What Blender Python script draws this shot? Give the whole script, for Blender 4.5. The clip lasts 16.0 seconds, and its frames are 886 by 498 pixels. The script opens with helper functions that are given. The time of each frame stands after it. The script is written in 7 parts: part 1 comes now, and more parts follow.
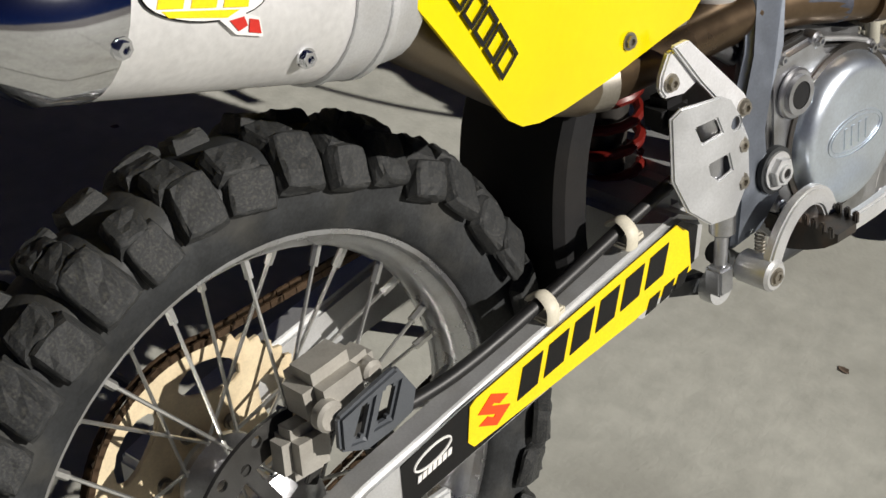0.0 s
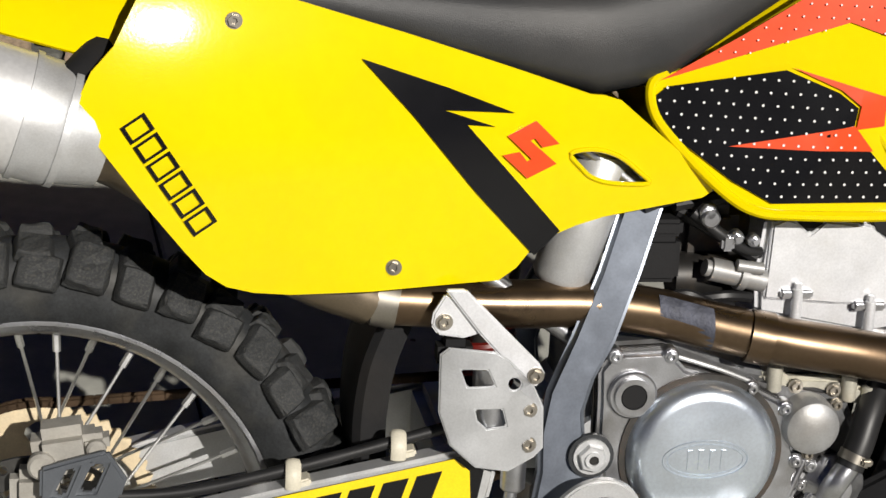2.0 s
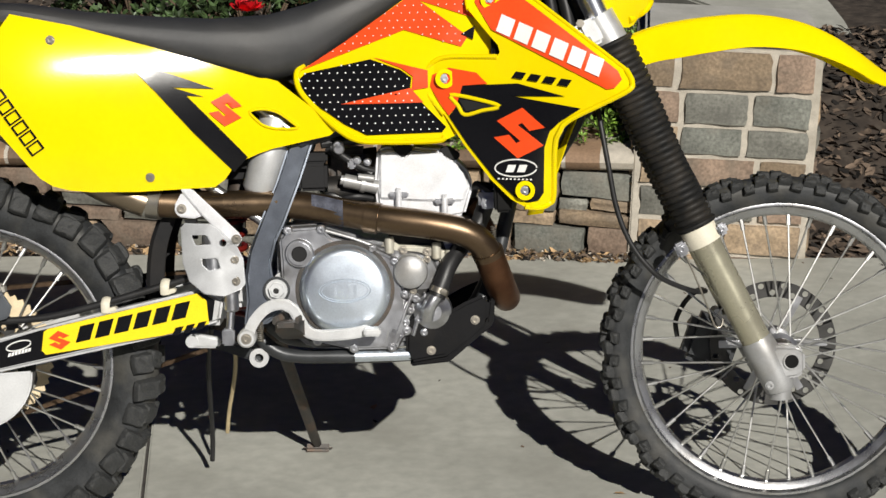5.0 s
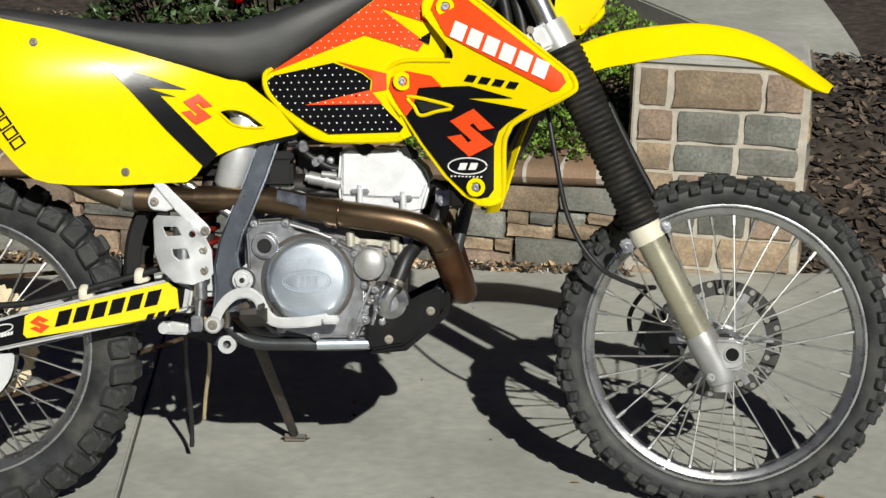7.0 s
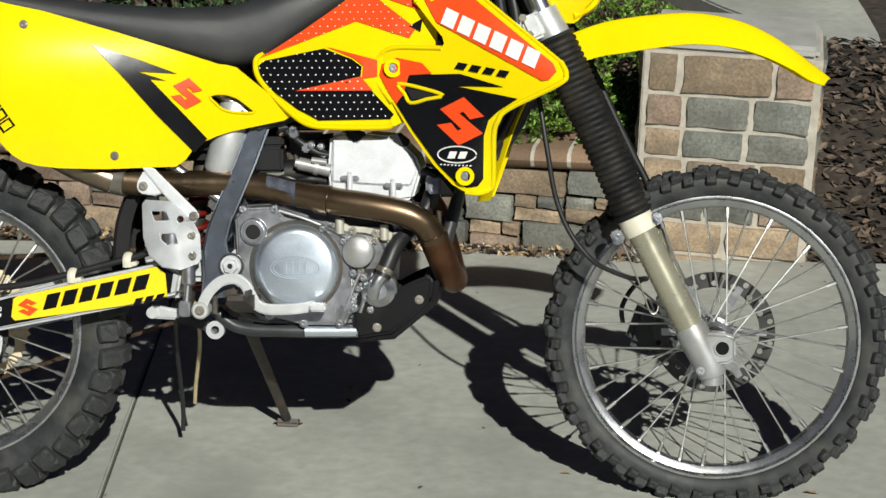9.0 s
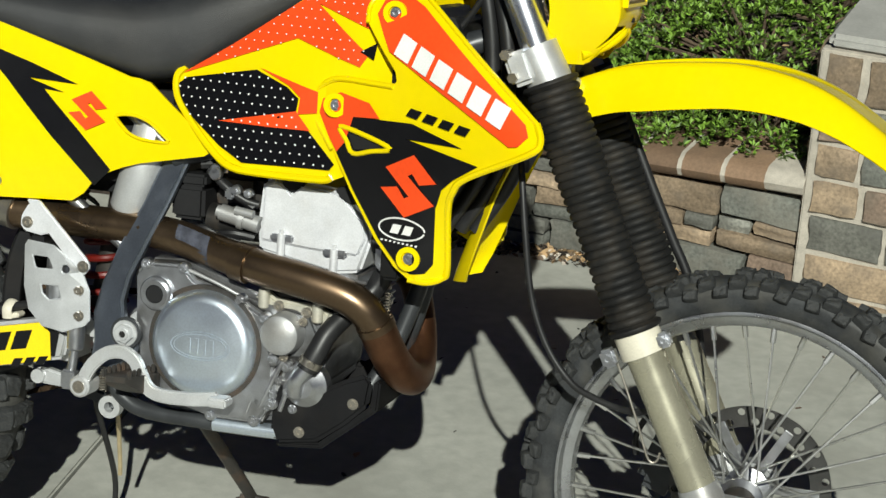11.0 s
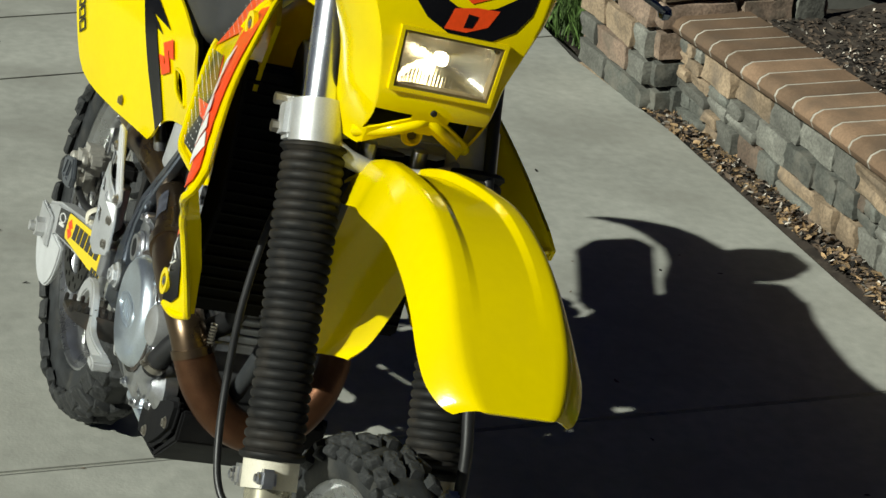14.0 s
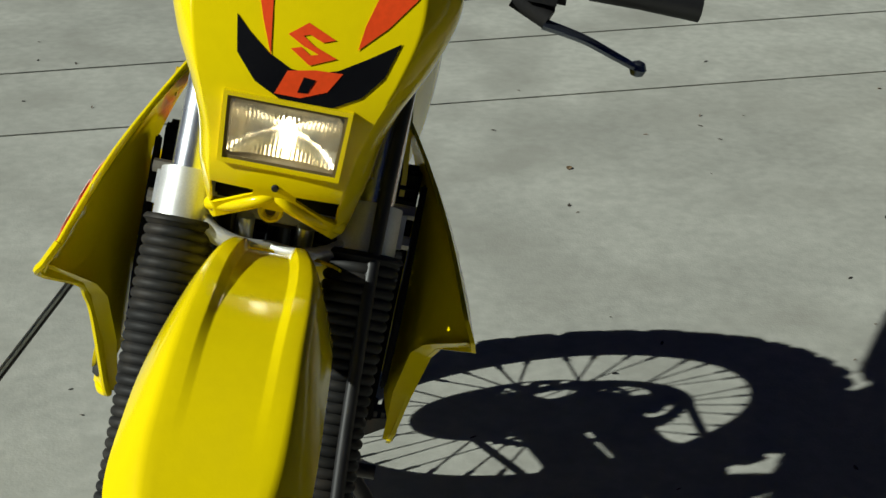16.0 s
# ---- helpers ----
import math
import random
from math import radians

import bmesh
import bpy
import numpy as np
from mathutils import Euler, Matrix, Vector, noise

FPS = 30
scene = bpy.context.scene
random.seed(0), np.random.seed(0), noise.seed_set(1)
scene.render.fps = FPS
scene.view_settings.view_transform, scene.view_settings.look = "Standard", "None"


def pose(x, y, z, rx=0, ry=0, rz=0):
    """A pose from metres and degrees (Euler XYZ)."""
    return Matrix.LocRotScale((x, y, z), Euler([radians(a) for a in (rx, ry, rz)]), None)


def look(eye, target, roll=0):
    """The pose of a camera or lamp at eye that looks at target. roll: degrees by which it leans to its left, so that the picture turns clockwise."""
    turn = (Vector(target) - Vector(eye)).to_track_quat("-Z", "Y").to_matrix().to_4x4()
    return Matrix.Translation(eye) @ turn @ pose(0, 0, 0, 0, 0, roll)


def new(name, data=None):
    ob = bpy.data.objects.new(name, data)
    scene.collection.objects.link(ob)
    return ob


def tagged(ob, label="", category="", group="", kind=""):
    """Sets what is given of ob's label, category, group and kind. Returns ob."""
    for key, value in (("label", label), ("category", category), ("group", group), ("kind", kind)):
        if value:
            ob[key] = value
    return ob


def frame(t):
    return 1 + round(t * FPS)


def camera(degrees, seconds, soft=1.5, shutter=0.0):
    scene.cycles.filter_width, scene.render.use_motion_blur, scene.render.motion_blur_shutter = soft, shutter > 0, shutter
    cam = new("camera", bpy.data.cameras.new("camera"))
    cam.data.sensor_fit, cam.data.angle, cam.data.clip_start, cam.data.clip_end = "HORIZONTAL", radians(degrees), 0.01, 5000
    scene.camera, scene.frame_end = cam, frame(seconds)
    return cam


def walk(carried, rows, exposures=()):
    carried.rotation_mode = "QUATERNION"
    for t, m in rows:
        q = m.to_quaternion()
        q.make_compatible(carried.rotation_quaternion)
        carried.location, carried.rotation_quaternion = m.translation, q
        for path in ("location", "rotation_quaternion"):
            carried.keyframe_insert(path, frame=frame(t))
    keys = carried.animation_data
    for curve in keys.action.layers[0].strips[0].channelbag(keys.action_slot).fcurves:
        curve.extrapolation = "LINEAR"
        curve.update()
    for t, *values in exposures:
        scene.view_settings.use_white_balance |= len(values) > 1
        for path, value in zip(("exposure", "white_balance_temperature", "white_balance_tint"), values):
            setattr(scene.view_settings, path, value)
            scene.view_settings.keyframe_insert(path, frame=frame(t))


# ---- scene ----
cam = camera(26.000, 16.0)
PATH = [
    (0, (-0.8554, -0.7643, 1.5260), (0.6908, 0.5140, 0.0342), 10.33),
    (0.5, (-0.6362, -0.9720, 1.5885), (0.5962, 0.6275, 0.1143), 10.44),
    (1, (-0.4160, -1.2017, 1.6093), (0.5237, 0.6796, 0.2574), 9.82),
    (1.5, (-0.1862, -1.3769, 1.6152), (0.4926, 0.6787, 0.3647), 9.68),
    (2, (0.0089, -1.5392, 1.6956), (0.4805, 0.5653, 0.4312), 8.69),
    (2.5, (0.2486, -1.7990, 1.6783), (0.4903, 0.4010, 0.5158), 5.48),
    (3, (0.4408, -2.0696, 1.6893), (0.5493, 0.1743, 0.5923), 3.79),
    (3.5, (0.5683, -2.4344, 1.7509), (0.6454, -0.1708, 0.6925), 2.89),
    (4, (0.6735, -2.7135, 1.7727), (0.7120, -0.4231, 0.7715), 1.70),
    (4.5, (0.6747, -2.9798, 1.7935), (0.7579, -0.6638, 0.8558), 1.63),
    (5, (0.7592, -3.1675, 1.8180), (0.8158, -0.8318, 0.9285), 1.43),
    (7.5, (1.0308, -3.3766, 1.7873), (0.9514, -1.0199, 0.9568), 1.23),
    (8, (1.0496, -3.3774, 1.7791), (0.9604, -1.0192, 0.9541), 1.35),
    (10.5, (1.4462, -2.7353, 1.8988), (1.0434, -0.4846, 0.8877), 2.04),
    (11, (1.6505, -2.3062, 1.8503), (1.0537, -0.1167, 0.8015), 2.51),
    (11.5, (1.7981, -1.9257, 1.8168), (1.0236, 0.1962, 0.7455), 3.84),
    (12, (2.0767, -1.5272, 1.7883), (0.9619, 0.4279, 0.6999), 4.11),
    (12.5, (2.3927, -1.1822, 1.7855), (0.9389, 0.5327, 0.6921), 5.28),
    (13, (2.6183, -0.9078, 1.7756), (0.8995, 0.5310, 0.6686), 5.99),
    (13.5, (2.9537, -0.6929, 1.7915), (0.9898, 0.4214, 0.7184), 5.05),
    (14, (3.1188, -0.4195, 1.7951), (0.9864, 0.3507, 0.7417), 3.41),
    (14.5, (3.1311, -0.1564, 1.8111), (0.9123, 0.3268, 0.7654), 2.08),
    (15, (3.2097, 0.1214, 1.8227), (0.9396, 0.3326, 0.7972), -0.82),
    (15.5, (3.1344, 0.3723, 1.7797), (0.8541, 0.3736, 0.7551), -4.10),
    (16, (2.9802, 0.4655, 1.7548), (0.7072, 0.3948, 0.7163), -3.72),
]
# the film camera drifts a little greener towards the end
TONE = [(0.0, 0.02, 6550, 12.0), (1.0, 0.0, 6540, 12.0), (1.5, -0.10, 6540, 12.0), (2.5, -0.04, 6530, 12.0), (3.5, 0.02, 6520, 11.5), (5.0, 0.05, 6500, 11.0), (8.0, 0.04, 6350, 6.0), (10.5, 0.04, 6250, 4.0), (12.0, -0.09, 6420, -1.0), (13.5, -0.06, 6400, -1.0), (15.0, 0.04, 6250, 0.0), (16.0, 0.05, 6200, 0.0)]
walk(cam, [(t, look(e, g, r)) for t, e, g, r in PATH], TONE)

# ---- world and sun ----
SUN = Vector((0.39, -1.27, 1.0)).normalized()
world = bpy.data.worlds.new("sky")
scene.world = world
world.use_nodes = True
wn = world.node_tree.nodes
sky = wn.new("ShaderNodeTexSky")
sky.sky_type = "NISHITA"
sky.sun_disc = False
sky.dust_density = 0.2
sky.ozone_density = 2.0
sky.sun_elevation = math.asin(SUN.z)
sky.sun_rotation = math.atan2(SUN.x, SUN.y)
wn["Background"].inputs["Strength"].default_value = 0.0068
deep = wn.new("ShaderNodeMix")
deep.data_type, deep.blend_type = "RGBA", "MULTIPLY"
deep.inputs[0].default_value = 1.0
deep.inputs[7].default_value = (0.13, 0.24, 0.80, 1)
world.node_tree.links.new(sky.outputs[0], deep.inputs[6])
world.node_tree.links.new(deep.outputs[2], wn["Background"].inputs["Color"])
sun_data = bpy.data.lights.new("sun", "SUN")
sun_data.energy = 4.6
sun_data.angle = radians(0.55)
sun_data.color = (1.0, 0.965, 0.885)
sun = new("sun", sun_data)
sun.matrix_world = look(SUN * 20, (0, 0, 0))

# ---- materials ----
def mk(name, base, rough=0.5, metal=0.0, var=0.12, scale=30.0, bump=0.0, bscale=200.0, fine=0.06,
       coat=0.0, stain=None, stain_amt=0.0, stain_scale=4.0, rvar=0.1, island=0.0, rand=0.0, spec=None, place=False, bdist=0.002):
    """A worn surface: base colour with coarse and fine variation, stains, roughness variation and relief."""
    m = bpy.data.materials.new(name)
    m.use_nodes = True
    nt = m.node_tree
    n, l = nt.nodes, nt.links
    b = n["Principled BSDF"]
    co = n.new("ShaderNodeNewGeometry").outputs["Position"] if place else n.new("ShaderNodeTexCoord").outputs["Object"]
    def noise_tex(s, d=4.0):
        t = n.new("ShaderNodeTexNoise")
        t.inputs["Scale"].default_value = s
        t.inputs["Detail"].default_value = d
        l.new(co, t.inputs["Vector"])
        return t.outputs["Fac"]
    def mul(sock, amt, mid=1.0):
        r = n.new("ShaderNodeMapRange")
        r.inputs["From Min"].default_value, r.inputs["From Max"].default_value = 0.3, 0.7
        r.inputs["To Min"].default_value, r.inputs["To Max"].default_value = mid - amt, mid + amt
        l.new(sock, r.inputs["Value"])
        return r.outputs["Result"]
    def math2(op, a, c):
        x = n.new("ShaderNodeMath")
        x.operation = op
        l.new(a, x.inputs[0])
        if isinstance(c, float):
            x.inputs[1].default_value = c
        else:
            l.new(c, x.inputs[1])
        return x.outputs[0]
    coarse = noise_tex(scale)
    finer = noise_tex(scale * 14, 3.0)
    val = math2("MULTIPLY", mul(coarse, var), mul(finer, fine))
    if island:
        g = n.new("ShaderNodeNewGeometry")
        val = math2("MULTIPLY", val, mul(g.outputs["Random Per Island"], island))
    if rand:
        g = n.new("ShaderNodeObjectInfo")
        val = math2("MULTIPLY", val, mul(g.outputs["Random"], rand))
    hsv = n.new("ShaderNodeHueSaturation")
    hsv.inputs["Color"].default_value = (*base, 1)
    l.new(val, hsv.inputs["Value"])
    col = hsv.outputs["Color"]
    if stain:
        mx = n.new("ShaderNodeMix")
        mx.data_type = "RGBA"
        r = n.new("ShaderNodeMapRange")
        r.inputs["From Min"].default_value, r.inputs["From Max"].default_value = 0.48, 0.72
        r.inputs["To Max"].default_value = stain_amt
        l.new(noise_tex(stain_scale, 7.0), r.inputs["Value"])
        l.new(r.outputs["Result"], mx.inputs[0])
        l.new(col, mx.inputs[6])
        mx.inputs[7].default_value = (*stain, 1)
        col = mx.outputs[2]
    l.new(col, b.inputs["Base Color"])
    l.new(mul(coarse, rvar * rough, rough), b.inputs["Roughness"])
    b.inputs["Metallic"].default_value = metal
    b.inputs["Coat Weight"].default_value = coat
    b.inputs["Coat Roughness"].default_value = 0.12
    if spec is not None:
        b.inputs["Specular IOR Level"].default_value = spec
    if bump:
        bp = n.new("ShaderNodeBump")
        bp.inputs["Strength"].default_value = bump
        bp.inputs["Distance"].default_value = bdist
        l.new(noise_tex(bscale, 5.0), bp.inputs["Height"])
        l.new(bp.outputs["Normal"], b.inputs["Normal"])
    return m

YEL = mk("yellow_plastic", (0.85, 0.665, 0.001), 0.12, var=0.03, scale=6, fine=0.015, bump=0.03, bscale=300, stain=(0.70, 0.52, 0.01), stain_amt=0.25, stain_scale=9, spec=0.3)
BLACKV = mk("black_vinyl", (0.007, 0.007, 0.008), 0.20, var=0.2, scale=12, bump=0.03, bscale=400, coat=0.2, spec=0.3)
ORANGE = mk("orange_vinyl", (0.86, 0.075, 0.012), 0.32, var=0.05, scale=12)
WHITEV = mk("white_vinyl", (0.82, 0.82, 0.8), 0.4, var=0.04)
YELV = mk("yellow_vinyl", (0.93, 0.68, 0.01), 0.35, var=0.03)
SEATM = mk("seat_vinyl", (0.035, 0.036, 0.038), 0.5, var=0.15, scale=9, bump=0.25, bscale=900, stain=(0.09, 0.085, 0.08), stain_amt=0.35, stain_scale=6)
# near-black for shade in the engine's gaps and bores, with brown stains
ENGB = mk("engine_shade_dark", (0.02, 0.019, 0.018), 0.45, 0.2, var=0.3, stain=(0.07, 0.05, 0.03), stain_amt=0.5, stain_scale=30)
RUBBER = mk("tyre_rubber", (0.030, 0.032, 0.034), 0.55, var=0.35, scale=26, fine=0.2, bump=0.3, bscale=140, stain=(0.094, 0.090, 0.078), stain_amt=0.6, stain_scale=17, spec=0.3)
BOOT = mk("boot_rubber", (0.012, 0.012, 0.012), 0.62, var=0.25, scale=25, stain=(0.055, 0.046, 0.036), stain_amt=0.55, stain_scale=22, spec=0.25)
HOSE = mk("hose_rubber", (0.015, 0.015, 0.016), 0.45, var=0.2)
BLACKP = mk("black_plastic", (0.014, 0.014, 0.015), 0.6, var=0.2, scale=15, bump=0.1, bscale=300, stain=(0.05, 0.044, 0.038), stain_amt=0.3, stain_scale=10, spec=0.2)
CASTG = mk("grey_casting", (0.40, 0.405, 0.41), 0.45, 0.5, var=0.12, scale=30, bump=0.08, bscale=320, stain=(0.26, 0.23, 0.19), stain_amt=0.4, stain_scale=20)
ALU = mk("cast_aluminium", (0.58, 0.59, 0.62), 0.31, 0.95, var=0.16, scale=40, bump=0.10, bscale=380, stain=(0.20, 0.175, 0.14), stain_amt=0.5, stain_scale=22)
ALUS = mk("silver_paint", (0.78, 0.79, 0.82), 0.38, 0.3, var=0.05, scale=30, bump=0.05, stain=(0.56, 0.54, 0.50), stain_amt=0.25, stain_scale=20)
# blue in this base stands for sky mirrored in the cover
POL = mk("polished_cover", (0.80, 0.89, 1.0), 0.33, 0.92, var=0.05, scale=20, bump=0.05, bscale=500, stain=(0.60, 0.63, 0.67), stain_amt=0.4, stain_scale=12)
BRUSH = mk("brushed_aluminium", (0.63, 0.64, 0.65), 0.45, 0.55, var=0.06, scale=35, bump=0.08, bscale=500, stain=(0.38, 0.35, 0.30), stain_amt=0.25, stain_scale=25)
RIMM = mk("rim_aluminium", (0.56, 0.57, 0.59), 0.28, 0.95, var=0.1, scale=30, bump=0.06, stain=(0.3, 0.26, 0.2), stain_amt=0.35, stain_scale=20)
CHROME = mk("chrome", (0.82, 0.83, 0.86), 0.09, 1.0, var=0.02)
TUBEC = mk("fork_chrome", (0.80, 0.83, 0.90), 0.26, 0.95, var=0.03)
# warm tint of this chrome stands for the glow in the bowl
REFL = mk("lamp_reflector", (0.84, 0.78, 0.64), 0.22, 1.0, var=0.02)
GUARDW = mk("guard_white", (0.56, 0.57, 0.58), 0.45, var=0.06)
SPOKE = mk("spoke_steel", (0.66, 0.66, 0.64), 0.3, 0.9, var=0.1)
STEELF = mk("painted_frame", (0.215, 0.24, 0.285), 0.37, 0.9, var=0.08, scale=25, stain=(0.11, 0.115, 0.125), stain_amt=0.3, stain_scale=18)
STEEL = mk("zinc_bolt", (0.40, 0.37, 0.32), 0.38, 0.9, var=0.12)
DSTEEL = mk("dark_steel", (0.07, 0.065, 0.06), 0.5, 0.6, var=0.25, stain=(0.16, 0.08, 0.035), stain_amt=0.4, stain_scale=30)
EXH = mk("heated_pipe", (0.16, 0.112, 0.07), 0.31, 0.9, var=0.2, scale=14, stain=(0.075, 0.045, 0.028), stain_amt=0.75, stain_scale=7, rvar=0.3)
COPPER = mk("rusty_header", (0.12, 0.058, 0.030), 0.42, 0.8, var=0.25, scale=30, bump=0.15, stain=(0.09, 0.035, 0.017), stain_amt=0.7, stain_scale=18)
MUFF = mk("muffler_can", (0.80, 0.80, 0.80), 0.42, 0.5, var=0.03, scale=12, bump=0.03)
FORKT = mk("fork_anodised", (0.43, 0.41, 0.31), 0.27, 0.55, var=0.08, scale=20, rvar=0.2, stain=(0.33, 0.30, 0.21), stain_amt=0.4, stain_scale=14)
IVORY = mk("ivory_plastic", (0.70, 0.66, 0.54), 0.5, var=0.06)
TAN = mk("sprocket_tan", (0.74, 0.62, 0.42), 0.5, 0.1, var=0.12, stain=(0.3, 0.2, 0.11), stain_amt=0.35, stain_scale=25)
CHAINM = mk("oily_chain", (0.10, 0.065, 0.04), 0.45, 0.7, var=0.3)
RED = mk("red_spring", (0.13, 0.008, 0.005), 0.4, var=0.1)
CONC = mk("concrete", (0.41, 0.412, 0.37), 0.85, var=0.12, scale=2.2, fine=0.10, bump=0.3, bscale=140, stain=(0.30, 0.297, 0.262), stain_amt=0.75, stain_scale=3.1, rand=0.04)
JOINT = mk("joint_filler", (0.06, 0.055, 0.05), 0.9, var=0.3, scale=50)
MORTAR = mk("mortar", (0.30, 0.29, 0.27), 0.9, var=0.15, scale=60, bump=0.4)
PALEMORTAR = mk("pale_mortar", (0.47, 0.43, 0.365), 0.9, var=0.14, scale=40, fine=0.15, bump=0.4, bscale=120, stain=(0.30, 0.27, 0.22), stain_amt=0.5, stain_scale=12)
CAPB = mk("cap_brick", (0.22, 0.142, 0.088), 0.75, var=0.16, scale=10, fine=0.14, bump=0.3, bscale=300, stain=(0.125, 0.092, 0.065), stain_amt=0.7, stain_scale=8, rand=0.3, place=True)
def stone_mat(name, base, stain):
    return mk(name, base, 0.88, var=0.28, scale=9, fine=0.3, bump=0.8, bscale=26, bdist=0.007, stain=stain, stain_amt=0.75, stain_scale=13, rand=0.25, place=True)
STONES = [stone_mat("stone_grey", (0.188, 0.187, 0.163), (0.11, 0.108, 0.096)), stone_mat("stone_tan", (0.30, 0.225, 0.150), (0.165, 0.135, 0.105)),
          stone_mat("stone_rose", (0.218, 0.158, 0.117), (0.15, 0.128, 0.10)), stone_mat("stone_slate", (0.130, 0.134, 0.118), (0.205, 0.190, 0.158))]
PALEST = mk("pale_cap_stone", (0.40, 0.395, 0.37), 0.8, var=0.12, scale=12, bump=0.4, bscale=90)
SOIL = mk("mulch_soil", (0.040, 0.030, 0.023), 0.95, var=0.45, scale=22, bump=0.8, bscale=60, stain=(0.10, 0.082, 0.063), stain_amt=0.6, stain_scale=35)
CHIP = mk("wood_chips", (0.080, 0.058, 0.042), 0.9, var=0.35, scale=60, island=0.9)
FLECK = mk("weathered_flecks", (0.40, 0.36, 0.31), 0.8, var=0.3, scale=60, island=0.7)
DRYLEAF = mk("dry_leaves", (0.30, 0.20, 0.105), 0.8, var=0.3, scale=60, island=0.5)
LEAF = mk("shrub_leaves", (0.13, 0.225, 0.028), 0.5, var=0.3, scale=40, island=0.6)
ROSELEAF = mk("rose_leaves", (0.05, 0.085, 0.03), 0.45, var=0.25, scale=40, island=0.5)
PETAL = mk("rose_petals", (0.62, 0.012, 0.02), 0.5, var=0.15, scale=60, island=0.3)
BARK = mk("bark", (0.10, 0.07, 0.045), 0.9, var=0.3, scale=40)
GRASSM = mk("grass_blades", (0.075, 0.13, 0.03), 0.6, var=0.3, scale=20, island=0.4)

def glass(name, rough=0.02):
    m = bpy.data.materials.new(name)
    m.use_nodes = True
    b = m.node_tree.nodes["Principled BSDF"]
    b.inputs["Transmission Weight"].default_value = 1.0
    b.inputs["Roughness"].default_value = rough
    b.inputs["IOR"].default_value = 1.45
    b.inputs["Base Color"].default_value = (0.97, 0.97, 0.94, 1)
    return m
LENS = glass("headlight_glass", 0.10)

# ---- mesh helpers ----
def part(name, bm, material, parent, label="", sharp=38):
    me = bpy.data.meshes.new(name)
    bmesh.ops.recalc_face_normals(bm, faces=bm.faces)
    bm.to_mesh(me)
    bm.free()
    me.materials.append(material)
    for p in me.polygons:
        p.use_smooth = True
    me.set_sharp_from_angle(angle=radians(sharp))
    ob = new(name, me)
    ob.parent = parent
    if label:
        ob["label"] = label
    return ob

def add(bm, *others):
    for o in others:
        me = bpy.data.meshes.new("tmp")
        o.to_mesh(me)
        o.free()
        bm.from_mesh(me)
        bpy.data.meshes.remove(me)
    return bm

def join(*bms):
    return add(bmesh.new(), *bms)

def bevel_sharp(bm, width, seg=2, angle=0.6):
    es = [e for e in bm.edges if len(e.link_faces) == 2 and e.calc_face_angle(0) > angle]
    if es and width > 0:
        bmesh.ops.bevel(bm, geom=es, offset=width, segments=seg, affect="EDGES", clamp_overlap=True)
    return bm

def prism(pts, y0, y1, bev=0.0025, seg=2):
    """An outline in x, z, pushed from y0 to y1, with rounded edges."""
    bm = bmesh.new()
    f = bm.faces.new([bm.verts.new((x, y0, z)) for x, z in pts])
    r = bmesh.ops.extrude_face_region(bm, geom=[f])
    for v in r["geom"]:
        if isinstance(v, bmesh.types.BMVert):
            v.co.y = y1
    bmesh.ops.recalc_face_normals(bm, faces=bm.faces)
    return bevel_sharp(bm, bev, seg)

CELL = 0.02
def sheet(pts, yf, thick, bev=0.0):
    """A moulded panel: an outline in x, z laid on the surface y = yf(x, z), with thickness."""
    bm = bmesh.new()
    bm.faces.new([bm.verts.new((x, 0, z)) for x, z in pts])
    for k, no in ((0, (1, 0, 0)), (1, (0, 0, 1))):
        lo, hi = min(p[k] for p in pts), max(p[k] for p in pts)
        c = (math.floor(lo / CELL) + 1) * CELL
        while c < hi - 0.0005:
            if c > lo + 0.0005:
                bmesh.ops.bisect_plane(bm, geom=bm.verts[:] + bm.edges[:] + bm.faces[:], plane_co=(c, 0, c), plane_no=no)
            c += CELL
    bmesh.ops.triangulate(bm, faces=[f for f in bm.faces if len(f.verts) > 4])
    base = bm.verts[:]
    r = bmesh.ops.extrude_face_region(bm, geom=bm.faces[:])
    for v in r["geom"]:
        if isinstance(v, bmesh.types.BMVert):
            v.co.y = yf(v.co.x, v.co.z) + thick
    for v in base:
        v.co.y = yf(v.co.x, v.co.z)
    bmesh.ops.recalc_face_normals(bm, faces=bm.faces)
    if bev:
        bevel_sharp(bm, bev, 2, 1.0)
    return bm

def spline(pts, steps=6, closed=False):
    """A smooth line through the points."""
    ps = [Vector(p) for p in pts]
    n = len(ps)
    if n < 3:
        return ps
    out = []
    for i in range(n if closed else n - 1):
        if closed:
            a, b, c, d = ps[i - 1], ps[i], ps[(i + 1) % n], ps[(i + 2) % n]
        else:
            a, b, c, d = ps[max(i - 1, 0)], ps[i], ps[i + 1], ps[min(i + 2, n - 1)]
        for k in range(steps):
            t = k / steps
            out.append(0.5 * (2 * b + (c - a) * t + (2 * a - 5 * b + 4 * c - d) * t * t + (3 * b - a - 3 * c + d) * t ** 3))
    if not closed:
        out.append(ps[-1])
    return out

